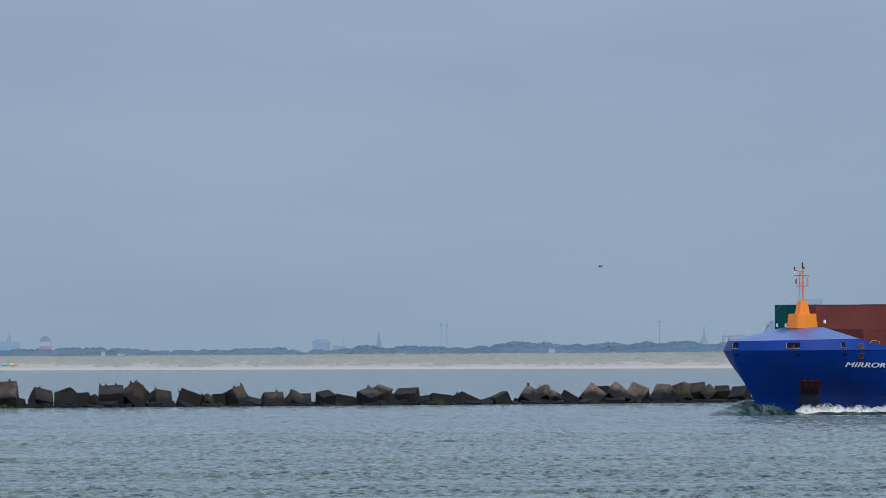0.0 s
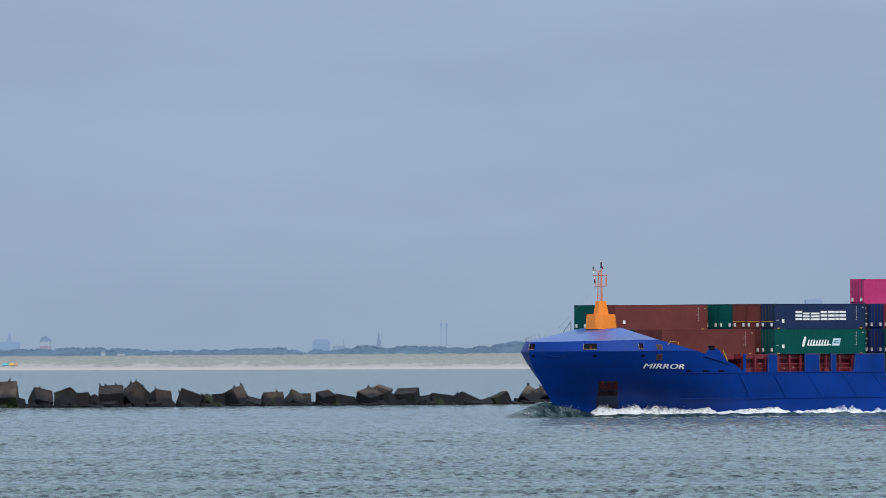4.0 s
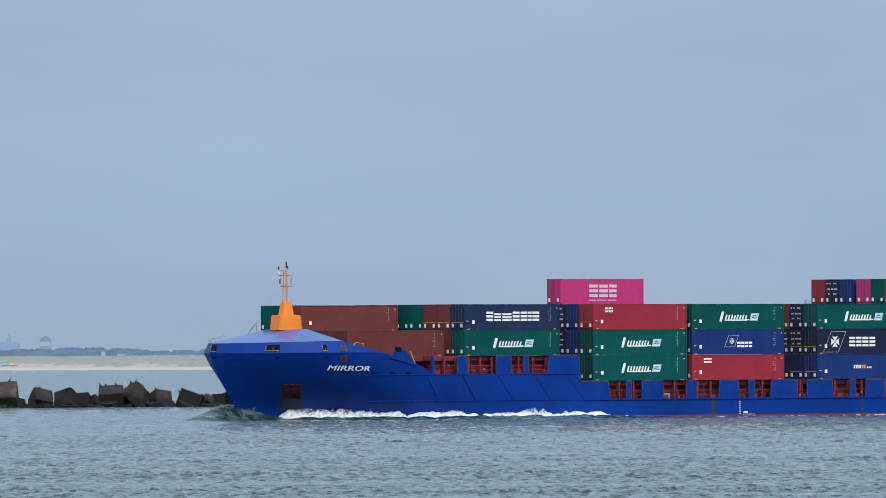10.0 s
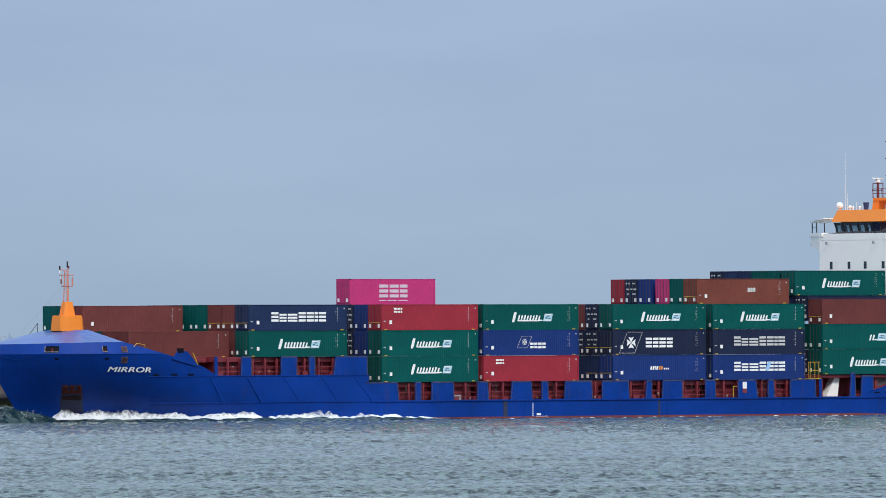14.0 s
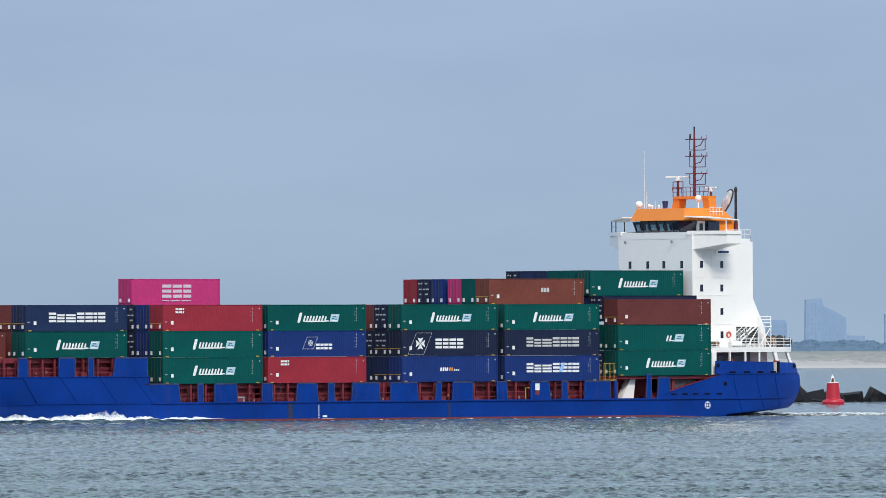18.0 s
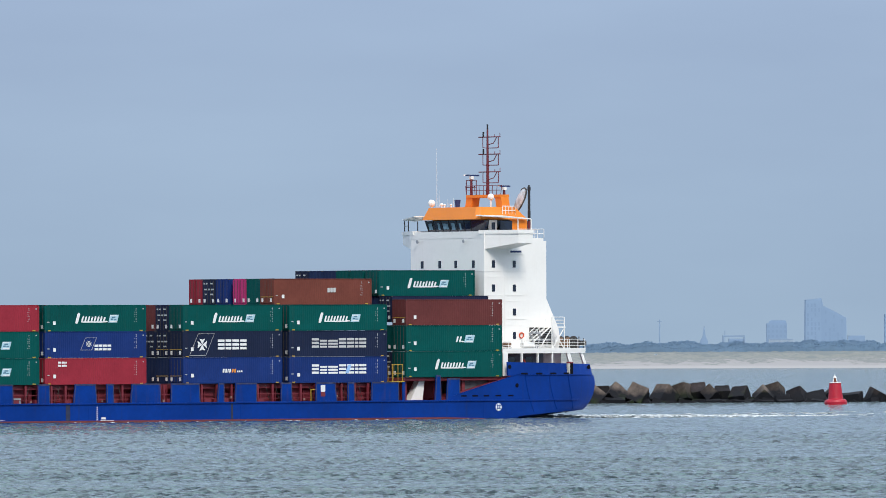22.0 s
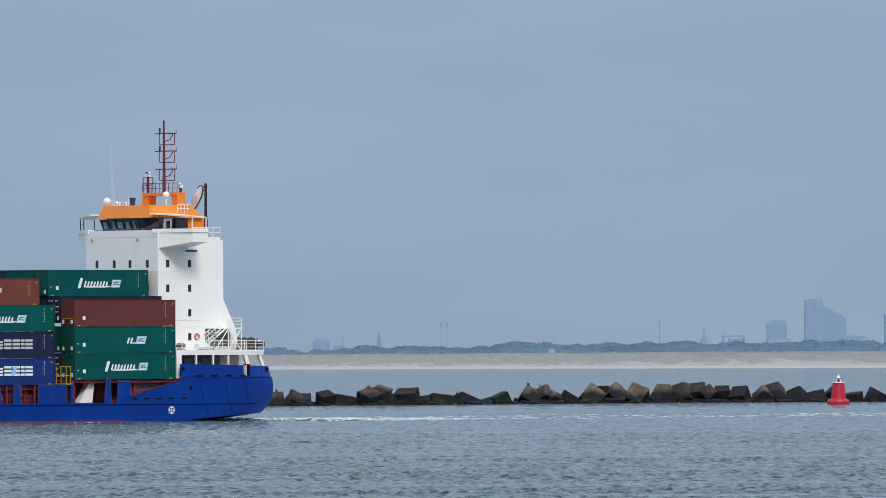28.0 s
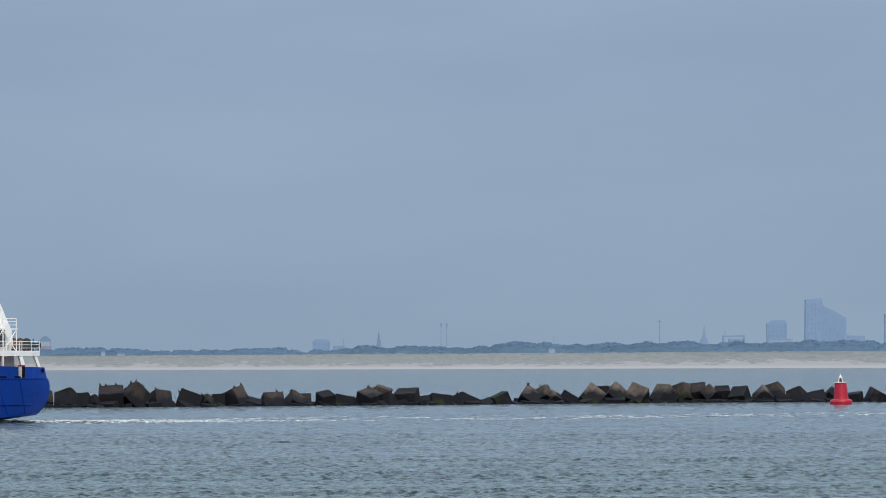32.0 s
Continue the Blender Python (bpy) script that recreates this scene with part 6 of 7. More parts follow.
    part("sign_foot", new_box(-97.1, -96.5, BEAM - 0.2, BEAM + 0.01, 2.7, 3.2), OXIDE_RED, ship)
    for a in (95.3, 96.2):
        part("gangway_post", tube(bmesh.new(), (-a, BEAM - 0.25, 2.1), (-a, BEAM - 0.25, 3.5), 0.05), YELLOW, ship)
    part("gangway_rail", tube(bmesh.new(), (-95.3, BEAM - 0.25, 3.45), (-96.2, BEAM - 0.25, 3.45), 0.05), YELLOW, ship)
    # yellow cell guide platform between bays 6 and 7
    for a in (107.2, 107.9, 108.5):
        part("platform_post", tube(bmesh.new(), (-a, 10.4, 4.3), (-a, 10.4, 6.2), 0.035), YELLOW, ship)
        part("platform_post", tube(bmesh.new(), (-a, 8.6, 4.3), (-a, 8.6, 6.2), 0.035), YELLOW, ship)
    for z in (5.2, 6.15):
        part("platform_rail", tube(bmesh.new(), (-107.0, 10.4, z), (-108.6, 10.4, z), 0.03), YELLOW, ship)
    part("platform_deck", new_box(-108.7, -106.9, 8.4, 10.6, 4.2, 4.32), YELLOW, ship)
    # raised platform under the aft bay
    part("cargo_platform", new_box(-122.9, -108.8, -10.3, 10.3, 4.35, 4.68, bevel=0.03), OXIDE_RED, ship)
    for a in (109.3, 113.9, 117.6, 121.5):
        part("platform_pillar", new_box(-a - 0.2, -a + 0.2, 9.3, 9.9, 2.0, 4.35), OXIDE_RED, ship)
    part("vent_cowl", prism(bmesh.new(), ((-110.3, 2.2), (-112.0, 2.2), (-112.3, 4.4), (-111.6, 4.4)), 8.6, 9.6), WHITE, ship, "white ventilator trunk")
    part("deck_bulkhead", new_box(-116.5, -107.0, 7.2, 7.5, 2.0, 4.4), OXIDE_RED, ship)
    # coloured dark so that the space under the platform looks shaded
    part("store_wall", new_box(-122.8, -116.6, 6.0, 9.6, 2.1, 4.4), STORE_GREY, ship)


PALE_ROPE = material("pale_rope", (0.4, 0.38, 0.34), 0.9, vary=0.5, grain=0.4)
STORE_GREY = material("store_wall_painted_shade", (0.07, 0.075, 0.08), 0.6, vary=0.3, grain=0.8)
RUSTY_BLUE = material("rust_streaked_blue", (0.014, 0.022, 0.06), 0.7, vary=0.3, grain=0.5, streak=0.35)
hull_details()


PALE_FITTING = material("pale_tan_fittings", (0.34, 0.24, 0.2), 0.6, vary=0.4, grain=0.5)


def deck_gear():
    """Lashing stanchions, pipes and struts that show red through the side openings."""
    strut = mesh_of("lashing_stanchion", new_box(-0.12, 0.12, -0.12, 0.12, 0, 1.0), OXIDE_RED)
    brace = mesh_of("coaming_stay", prism(bmesh.new(), ((-0.05, 0), (0.05, 0), (0.05, 1.0), (-0.05, 1.0)), -0.5, 0.45), OXIDE_RED)
    r = random.Random(4)
    for a0, a1, z0, z1 in ((21.6, 42, 5.0, 6.5), (43.5, 106.6, 2.05, 3.65)):
        a = a0
        while a < a1:
            part_of("lashing_stanchion", strut, ship, m=Matrix.Translation((-a, 10.35, z0)) @ Matrix.Diagonal((1, 1, z1 - z0 + 0.45, 1)))
            part_of("coaming_stay", brace, ship, m=Matrix.Translation((-a - 0.9, 9.3, z0)) @ Matrix.Diagonal((1, 1, z1 - z0, 1)))
            a += r.uniform(1.6, 2.1)
        for z in (z0 + 0.45, z0 + 0.95):
            part("deck_pipe", tube(bmesh.new(), (-a0, 9.75, z), (-a1, 9.75, z), 0.04, n=6), OXIDE_RED, ship)
        part("deck_rail", tube(bmesh.new(), (-a0, 10.75, z0 + 1.0), (-a1, 10.75, z0 + 1.0), 0.025, n=6), OXIDE_RED, ship)
        part("deck_rail", tube(bmesh.new(), (-a0, 10.75, z0 + 0.5), (-a1, 10.75, z0 + 0.5), 0.025, n=6), OXIDE_RED, ship)
    # lashing rods, chests and pale boxes added for bright spots in the side passage
    rod = mesh_of("lashing_rod", tube(bmesh.new(), (0, 0, 0), (0.7, 0.1, 1.9), 0.03, n=5), GREY_DARK)
    spot_box = mesh_of("pale_spot_box", new_box(-0.12, 0.12, -0.1, 0.1, 0, 0.3, bevel=0.03), PALE_FITTING)
    chest = mesh_of("gear_chest", new_box(-0.45, 0.45, -0.25, 0.25, 0, 0.5, bevel=0.03), OXIDE_RED)
    for a0, a1, z0 in ((22.0, 41.0, 5.0), (46.5, 106.0, 2.08)):
        a = a0
        while a < a1:
            pick = r.random()
            if pick < 0.4:
                part_of("lashing_rod", rod, ship, m=Matrix.Translation((-a, 10.55, z0)) @ Matrix.Diagonal((r.choice((-1, 1)), 1, 1, 1)))
            elif pick < 0.72:
                part_of("pale_spot_box", spot_box, ship, m=Matrix.Translation((-a, 10.6, z0 + r.uniform(0.1, 1.3))) @ Matrix.Scale(r.uniform(0.5, 0.9), 4))
            else:
                part_of("gear_chest", chest, ship, m=Matrix.Translation((-a, 10.5, z0)))
            a += r.uniform(0.7, 1.5)
    part("deck_crate", new_box(-55.9, -53.2, 9.9, 10.6, 2.1, 2.75, bevel=0.04), GREY, ship, "grey gangway stowed on deck")
    for a0, a1 in ((41.9, 44.3), (73.4, 77.4)):
        part("cross_deck_wall", new_box(-a1, -a0, -10.2, 8.2, 1.5, 4.1), OXIDE_RED, ship)
    # whaleback rail on the starboard edge and a small deck frame
    for k in range(10):
        a = -1.2 + k * 1.05
        u = (a - stem(8.7)) / (36 - stem(8.7))
        b = half_beam(u, 8.7)
        part("rail_post", tube(bmesh.new(), (-a, -b + 0.1, 8.6 + 0.02 * k), (-a, -b + 0.1, 8.95 + 0.06 * k), 0.025, n=5), GREY, ship)
    part("fore_rail", tube(bmesh.new(), (1.2, -1.2, 8.9), (-8.3, -10.4, 9.5), 0.025, n=5), GREY, ship)
    part("deck_frame", tube(bmesh.new(), (-8.7, -5.0, 9.6), (-8.7, -5.0, 10.95), 0.03), GREY_DARK, ship)
    part("deck_frame", tube(bmesh.new(), (-8.7, -5.0, 10.9), (-8.1, -5.7, 9.7), 0.03), GREY_DARK, ship)


deck_gear()


# ---- aft upper works ----
def aft_house():
    top = [(123.0, 10.2), (126, 10.2), (129, 10.1), (131, 9.9), (133, 9.5), (135, 8.9), (136.6, 8.2)]
    # upper mooring deck
    bm = bmesh.new()
    prism(bm, [(-a, b) for a, b in top] + [(-a, -b) for a, b in top[::-1]], 7.6, 7.9, axis="z")
    part("upper_deck", bm, WHITE, ship, "white upper deck edge above the mooring deck")
    bm = bmesh.new()
    prism(bm, [(-a, b - 0.03) for a, b in top] + [(-a, -b + 0.03) for a, b in top[::-1]], 7.35, 7.6, axis="z")
    part("deck_girder", bm, WHITE, ship)
    for s in (1, -1):
        for a, b, w in ((123.35, 10.15, 0.7), (125.75, 10.15, 0.16), (128.15, 10.05, 0.16), (130.4, 9.85, 0.16)):
            part("deck_pillar", new_box(-a - w / 2, -a + w / 2, s * b - 0.12, s * b + 0.12, 4.8, 7.4), WHITE, ship)
        part("deck_pillar", prism(bmesh.new(), ((-132.9, 7.4), (-133.4, 7.4), (-134.3, 5.0), (-133.8, 5.0)), min(s * 9.1, s * 9.35), max(s * 9.1, s * 9.35)), WHITE, ship)
        part("deck_pillar", prism(bmesh.new(), ((-135.7, 7.4), (-136.05, 7.4), (-137.1, 5.0), (-136.7, 5.0)), min(s * 8.1, s * 8.35), max(s * 8.1, s * 8.35)), WHITE, ship)
        # rail round the upper deck
        for a, b in top:
            part("rail_post", tube(bmesh.new(), (-a, s * (b - 0.1), 7.85), (-a, s * (b - 0.1), 8.9), 0.04, n=5), WHITE, ship)
        for k in range(6):
            a = 123.9 + k * 1.9
            b = float(np.interp(a, [p[0] for p in top], [p[1] for p in top]))
            part("rail_post", tube(bmesh.new(), (-a, s * (b - 0.1), 7.85), (-a, s * (b - 0.1), 8.9), 0.035, n=5), WHITE, ship)
        for z in (8.2, 8.55, 8.9):
            for (a0, b0), (a1, b1) in zip(top, top[1:]):
                part("rail_bar", tube(bmesh.new(), (-a0, s * (b0 - 0.1), z), (-a1, s * (b1 - 0.1), z), 0.03, n=5), WHITE, ship)
    # windows of the inner room, stores and gear on the deck
    # panel added to darken the mooring deck's interior, its shade in the colour
    part("shade_panel", new_box(-131.2, -123.9, 7.1, 7.3, 4.85, 7.4), SHADE_GREY, ship, "grey panel added for the shade in the mooring deck")
    for a in (126.6, 129.1):
        part("inner_window", new_box(-a - 0.5, -a + 0.5, 7.28, 7.34, 5.7, 6.9), GLASS_DARK, ship)
    ring = lambda x, y, z: lifebuoy(x, y, z)
    ring(-126.7, 9.2, 6.3)
    ring(-128.5, 6.75, 9.35)
    can = part("liferaft_canister", tube(bmesh.new(), (-126.5, 9.3, 8.25), (-128.1, 9.3, 8.25), 0.36, n=16), WHITE, ship, "white liferaft canister on a cradle")
    part("canister_cradle", new_box(-128.0, -126.6, 8.95, 9.65, 7.74, 7.95), GREY, ship)
    for a, b, w in ((124.6, 8.9, 0.3), (133.4, 8.4, 0.36), (135.0, 7.4, 0.3)):
        part("rope_reel", tube(bmesh.new(), (-a, b - 0.5, 8.35), (-a, b + 0.5, 8.35), w, n=14), REEL_BROWN, ship, "brown mooring rope reel")
        part("reel_stand", new_box(-a - 0.3, -a + 0.3, b - 0.6, b + 0.6, 7.74, 8.0), GREY, ship)
    # stair from the upper deck to the funnel platform
    for y in (8.1, 8.9):
        part("stair_stringer", tube(bmesh.new(), (-127.2, y, 7.75), (-130.9, y, 10.3), 0.09), WHITE, ship)
        part("stair_rail", tube(bmesh.new(), (-127.2, y, 8.75), (-130.9, y, 11.3), 0.04), WHITE, ship)
        for k in range(5):
            x = -127.2 - 3.7 * k / 4
            z = 7.75 + 2.55 * k / 4
            part("rail_post", tube(bmesh.new(), (x, y, z), (x, y, z + 1.0), 0.03, n=5), WHITE, ship)
    tread = mesh_of("stair_tread", new_box(-0.14, 0.14, 8.1, 8.9, -0.02, 0.02), WHITE)
    for k in range(11):
        part_of("stair_tread", tread, ship, m=Matrix.Translation((-127.35 - 0.34 * k, 0, 7.9 + 0.23 * k)))
    part("stair_platform", new_box(-132.9, -130.8, 6.5, 9.2, 10.2, 10.34), WHITE, ship)
    for a, b in ((131.0, 9.1), (132.8, 9.1), (132.8, 6.8)):
        part("platform_leg", tube(bmesh.new(), (-a, b, 7.7), (-a, b, 11.4), 0.05), WHITE, ship)
    for z in (10.7, 11.05, 11.4):
        part("rail_bar", tube(bmesh.new(), (-131.0, 9.1, z), (-132.8, 9.1, z), 0.04, n=5), WHITE, ship)
    for p, q in (((131.0, 7.8), (132.8, 10.2)), ((132.8, 7.8), (131.0, 10.2)), ((129.2, 7.8), (131.0, 10.2))):
        part("platform_brace", tube(bmesh.new(), (-p[0], 9.1, p[1]), (-q[0], 9.1, q[1]), 0.06), WHITE, ship)
    for p, q in (((127.6, 9.6), (129.2, 9.6)), ((127.6, 9.6), (128.5, 7.8)), ((129.2, 9.6), (128.7, 7.8))):
        part("davit_arm", tube(bmesh.new(), (-p[0], 9.3, p[1]), (-q[0], 9.3, q[1]), 0.08), GREY, ship)
    # louvred vent behind the stair
    vent = part("vent_frame", new_box(-133.0, -129.7, 6.64, 6.72, 8.35, 10.25), GREY_DARK, ship, "dark louvred vent in the house side")
    for k in range(7):
        part("louvre", new_box(-132.9, -129.8, 6.7, 6.78, 8.5 + 0.25 * k, 8.58 + 0.25 * k), GREY, vent)
    # mooring winch and stern gear on the upper deck
    winch = part("mooring_winch", tube(bmesh.new(), (-134.6, 6.2, 8.6), (-134.6, 8.4, 8.6), 0.5, n=16), REEL_BROWN, ship, "brown mooring winch drum with rope")
    for y in (6.1, 7.3, 8.5):
        part("winch_cheek", tube(bmesh.new(), (-134.6, y - 0.06, 8.6), (-134.6, y + 0.06, 8.6), 0.68, n=16), GREY_DARK, winch)
    part("winch_base", new_box(-135.3, -133.9, 6.0, 8.6, 7.88, 8.15), GREY_DARK, winch)
    part("winch_motor", new_box(-134.3, -133.7, 5.4, 6.0, 7.9, 9.0, bevel=0.05), GREY, winch)
    for x, z in ((-136.3, 9.2), (-137.0, 9.0)):
        part("stern_gear", tube(bmesh.new(), (x, 7.4, 7.9), (x, 7.4, z), 0.06, n=6), GREY_DARK, ship)
    part("stern_gear", new_box(-137.1, -136.2, 7.0, 7.8, 8.2, 8.75, bevel=0.05), GREY_DARK, ship, "dark grey float and light on the stern rail")
    # stern light frame beyond the rail
    for a in (135.6, 136.4):
        part("stern_frame", tube(bmesh.new(), (-a, 6.0, 7.7), (-a, 6.0, 9.2), 0.05), GREY, ship)
    part("stern_frame", tube(bmesh.new(), (-135.6, 6.0, 8.5), (-136.4, 6.0, 8.5), 0.05), GREY, ship)


def lifebuoy(x, y, z):
    bm = bmesh.new()
    R_, r_t, n, m = 0.3, 0.08, 20, 8
    vs = [[bm.verts.new((x + (R_ + r_t * math.cos(b)) * math.cos(a), y + r_t * math.sin(b), z + (R_ + r_t * math.cos(b)) * math.sin(a))) for b in [2 * math.pi * j / m for j in range(m)]] for a in [2 * math.pi * k / n for k in range(n)]]
    for k in range(n):
        for j in range(m):
            bm.faces.new((vs[k][j], vs[k][(j + 1) % m], vs[(k + 1) % n][(j + 1) % m], vs[(k + 1) % n][j]))
    part("lifebuoy", bm, LIFEBUOY, ship, "orange-red lifebuoy ring")


SHADE_GREY = material("mooring_deck_shade_grey", (0.16, 0.19, 0.23), 0.6, vary=0.1)
LIFEBUOY = material("orange_red_plastic", (0.55, 0.08, 0.03), 0.5)
REEL_BROWN = material("brown_rope", (0.22, 0.13, 0.08), 0.9, vary=0.2, grain=0.4)
aft_house()


# ---- on top of the wheelhouse ----
RADARS = []


def house_top():
    # portal frame that carries the mast
    for s in (1, -1):
        part("gantry_leg", prism(bmesh.new(), ((s * 3.5, 23.3), (s * 2.4, 23.3), (s * 2.0, 25.3), (s * 3.1, 25.3)), -129.6, -128.5, axis="x"), ORANGE, house)
    part("gantry_beam", new_box(-129.7, -128.4, -3.15, 3.15, 24.95, 25.3, bevel=0.04), ORANGE, house, "orange gantry beam under the mast")
    for y in np.linspace(-3.1, 3.1, 9):
        part("rail_post", tube(bmesh.new(), (-128.5, y, 25.3), (-128.5, y * 1.06, 26.35), 0.035, n=5), MAST_RED, house)
    for z in (25.8, 26.35):
        part("rail_bar", tube(bmesh.new(), (-128.5, -3.2, z), (-128.5, 3.2, z), 0.035, n=5), MAST_RED, house)
    x = -129.1
    part("main_mast", tube(bmesh.new(), (x, 0, 25.2), (x, 0, 32.7), 0.2, 0.1), MAST_RED, house, "dark red main mast with three yards")
    part("mast_light", tube(bmesh.new(), (x, 0, 32.6), (x, 0, 33.3), 0.09), BLACK, house)
    for z in (31.85, 29.9, 27.9):
        part("mast_yard", tube(bmesh.new(), (x, -1.6, z), (x, 2.3, z), 0.06), MAST_RED, house)
        part("yard_bracket", tube(bmesh.new(), (x, 0, z - 0.9), (x, 1.1, z - 0.7), 0.05), MAST_RED, house)
        part("yard_bracket", tube(bmesh.new(), (x, 1.1, z - 0.7), (x, 1.7, z), 0.05), MAST_RED, house)
        part("yard_loop", tube(bmesh.new(), (x, 1.95, z), (x, 1.95, z - 1.25), 0.05), MAST_RED, house)
        part("yard_loop", tube(bmesh.new(), (x, 1.95, z - 1.25), (x, 0, z - 1.25), 0.05), MAST_RED, house)
        part("yard_loop", tube(bmesh.new(), (x, -0.85, z), (x, -0.85, z - 1.2), 0.045), MAST_RED, house)
        part("yard_loop", tube(bmesh.new(), (x, -0.85, z - 1.2), (x, 0, z - 1.25), 0.045), MAST_RED, house)
        part("yard_tip", tube(bmesh.new(), (x, 2.25, z), (x, 2.25, z + 0.45), 0.035), MAST_RED, house)
        part("yard_tip", tube(bmesh.new(), (x, 1.3, z), (x, 1.3, z + 0.3), 0.035), MAST_RED, house)
        if z > 29:
            part("mast_light", tube(bmesh.new(), (x, -0.75, z), (x, -0.75, z + 0.6), 0.1), BLACK, house)
    # radars: post and turning scanner bar
    for y, z, w, x0, lab in ((-3.1, 27.55, 1.55, -129.2, "long radar scanner bar"), (2.6, 26.25, 0.85, -129.4, "short radar scanner bar")):
        part("radar_post", tube(bmesh.new(), (x0, y, 25.2), (x0, y, z - 0.35), 0.17, 0.13), MAST_RED, house)
        part("radar_motor", new_box(x0 - 0.22, x0 + 0.22, y - 0.22, y + 0.22, z - 0.45, z - 0.1, bevel=0.04), WHITE, house)
        bar = part("radar_scanner", new_box(-0.12, 0.12, -w, w, -0.09, 0.09, bevel=0.03), WHITE, house, lab)
        part("scanner_back", new_box(-0.15, -0.11, -w * 0.98, w * 0.98, -0.08, 0.08), COMPASS_BLUE, bar, "dark back of the scanner")
        bar.location = (x0, y, z)
        RADARS.append((bar, (x0, y, z)))
    for z in (26.2, 27.0):
        part("radar_frame", tube(bmesh.new(), (-129.2, -4.0, z), (-129.2, -2.2, z), 0.05), MAST_RED, house)
    for y in (-4.0, -2.2):
        part("radar_frame", tube(bmesh.new(), (-129.2, y, 25.3), (-129.2, y, 27.0), 0.05), MAST_RED, house)
    # domes, aerials, compass platform gear
    def dome(x, y, z, r, post):
        bm = bmesh.new()
        bmesh.ops.create_uvsphere(bm, u_segments=18, v_segments=12, radius=r)
        bmesh.ops.translate(bm, verts=bm.verts[:], vec=(x, y, z))
        part("radome", bm, WHITE, house, "white satellite radome")
        part("radome_post", tube(bmesh.new(), (x, y, z - post), (x, y, z), 0.08), WHITE, house)
    dome(-124.95, -5.0, 24.38, 0.42, 0.7)
    dome(-124.9, -3.1, 24.2, 0.2, 0.4)
    dome(-126.7, 3.55, 25.0, 0.38, 1.2)
    dome(-124.6, -2.2, 24.15, 0.14, 0.4)
    dome(-124.6, -1.0, 24.15, 0.14, 0.4)
    part("compass_housing", tube(bmesh.new(), (-125.0, -0.34, 23.8), (-125.0, -0.34, 24.72), 0.24, 0.36, n=12), COMPASS_BLUE, house, "dark blue magnetic compass housing")
    for y, z in ((-3.6, 30.6), (-3.2, 25.8), (-1.6, 24.8), (-0.6, 24.9)):
        part("whip_aerial", tube(bmesh.new(), (-124.6, y, 23.8), (-124.6, y, z), 0.03, 0.015, n=5), WHITE, house)
    # exhaust hood and stack
    bm = bmesh.new()
    bmesh.ops.create_uvsphere(bm, u_segments=20, v_segments=14, radius=1.0)
    for v_ in bm.verts:
        v_.co = Vector((v_.co.x * 0.3, v_.co.y * 0.58 * (1 + 0.12 * v_.co.z), v_.co.z * 1.7))
    hood = part("exhaust_hood", bm, EXHAUST, house, "leaning pale grey exhaust hood with a dark rim on one side")
    hood.matrix_basis = Matrix.Translation((-131.0, 3.45, 24.6)) @ Euler((radians(-38), 0, 0)).to_matrix().to_4x4()
    # dark rim along one side of the hood only
    bm = bmesh.new()
    ring = [(0.02, 0.6 * math.cos(k) * (1 + 0.12 * math.sin(k)), 1.72 * math.sin(k)) for k in [2 * math.pi * j / 28 for j in range(28)]]
    for j in range(-4, 11):
        tube(bm, ring[j], ring[j + 1], 0.1, n=6)
    part("hood_rim", bm, HOOD_RIM_DARK, hood)
    bm = lathe(bmesh.new(), ((0.17, 21.3), (0.17, 23.4), (0.15, 23.5), (0.15, 25.7), (0.19, 25.75), (0.19, 26.1), (0.08, 26.35)), 14, (-131.0, 5.1, 0))
    part("stack_pipe", bm, BLACK, house, "black exhaust pipe")
    part("stack_pipe_base", tube(bmesh.new(), (-131.0, 5.1, 20.2), (-131.0, 5.1, 22.3), 0.24, n=14), MAST_RED, house)
    # white rails round the roof aft and on the house top
    for pts, z0 in ((((-128.2, 6.5), (-132.0, 6.5), (-132.0, 0)), 20.35), (((-126.85, 5.45), (-128.7, 5.45), (-128.7, 2)), 22.95)):
        for p, q in zip(pts, pts[1:]):
            for h in (0.5, 1.0):
                part("rail_bar", tube(bmesh.new(), (*p, z0 + h), (*q, z0 + h), 0.035, n=5), WHITE, house)
            for k in range(5):
                t = k / 4
                xx, yy = p[0] + (q[0] - p[0]) * t, p[1] + (q[1] - p[1]) * t
                part("rail_post", tube(bmesh.new(), (xx, yy, z0), (xx, yy, z0 + 1.0), 0.035, n=5), WHITE, house)
    # white wing door and its window on the wheelhouse side
    part("wing_door", new_box(-126.1, -125.0, 5.2, 5.42, 20.4, 22.4), WHITE, house, "white door to the bridge wing")
    part("door_window", new_box(-125.8, -125.3, 5.42, 5.45, 21.3, 22.1), GLASS_DARK, house)
    part("side_window", new_box(-128.3, -126.6, 5.2, 5.4, 21.2, 22.3), GLASS_DARK, house)
    # nameboard as a plain blue bar, vents under the bridge front
    part("nameboard", new_box(-128.85, -126.65, 6.66, 6.72, 18.5, 19.1), WHITE, house)
    part("nameboard_bar", new_box(-128.55, -126.95, 6.72, 6.74, 18.7, 18.92), COMPASS_BLUE, house, "plain dark blue bar on the nameboard")
    for y in (-5.0, 3.4):
        part("front_vent", tube(bmesh.new(), (-122.88, y, 20.0), (-122.8, y, 20.0), 0.2, n=12), GREY, house)


COMPASS_BLUE = material("dark_blue_cover", (0.02, 0.035, 0.12), 0.6)
EXHAUST = material("sooty_pale_steel", (0.66, 0.69, 0.72), 0.6, 0.0, vary=0.3, grain=0.8)
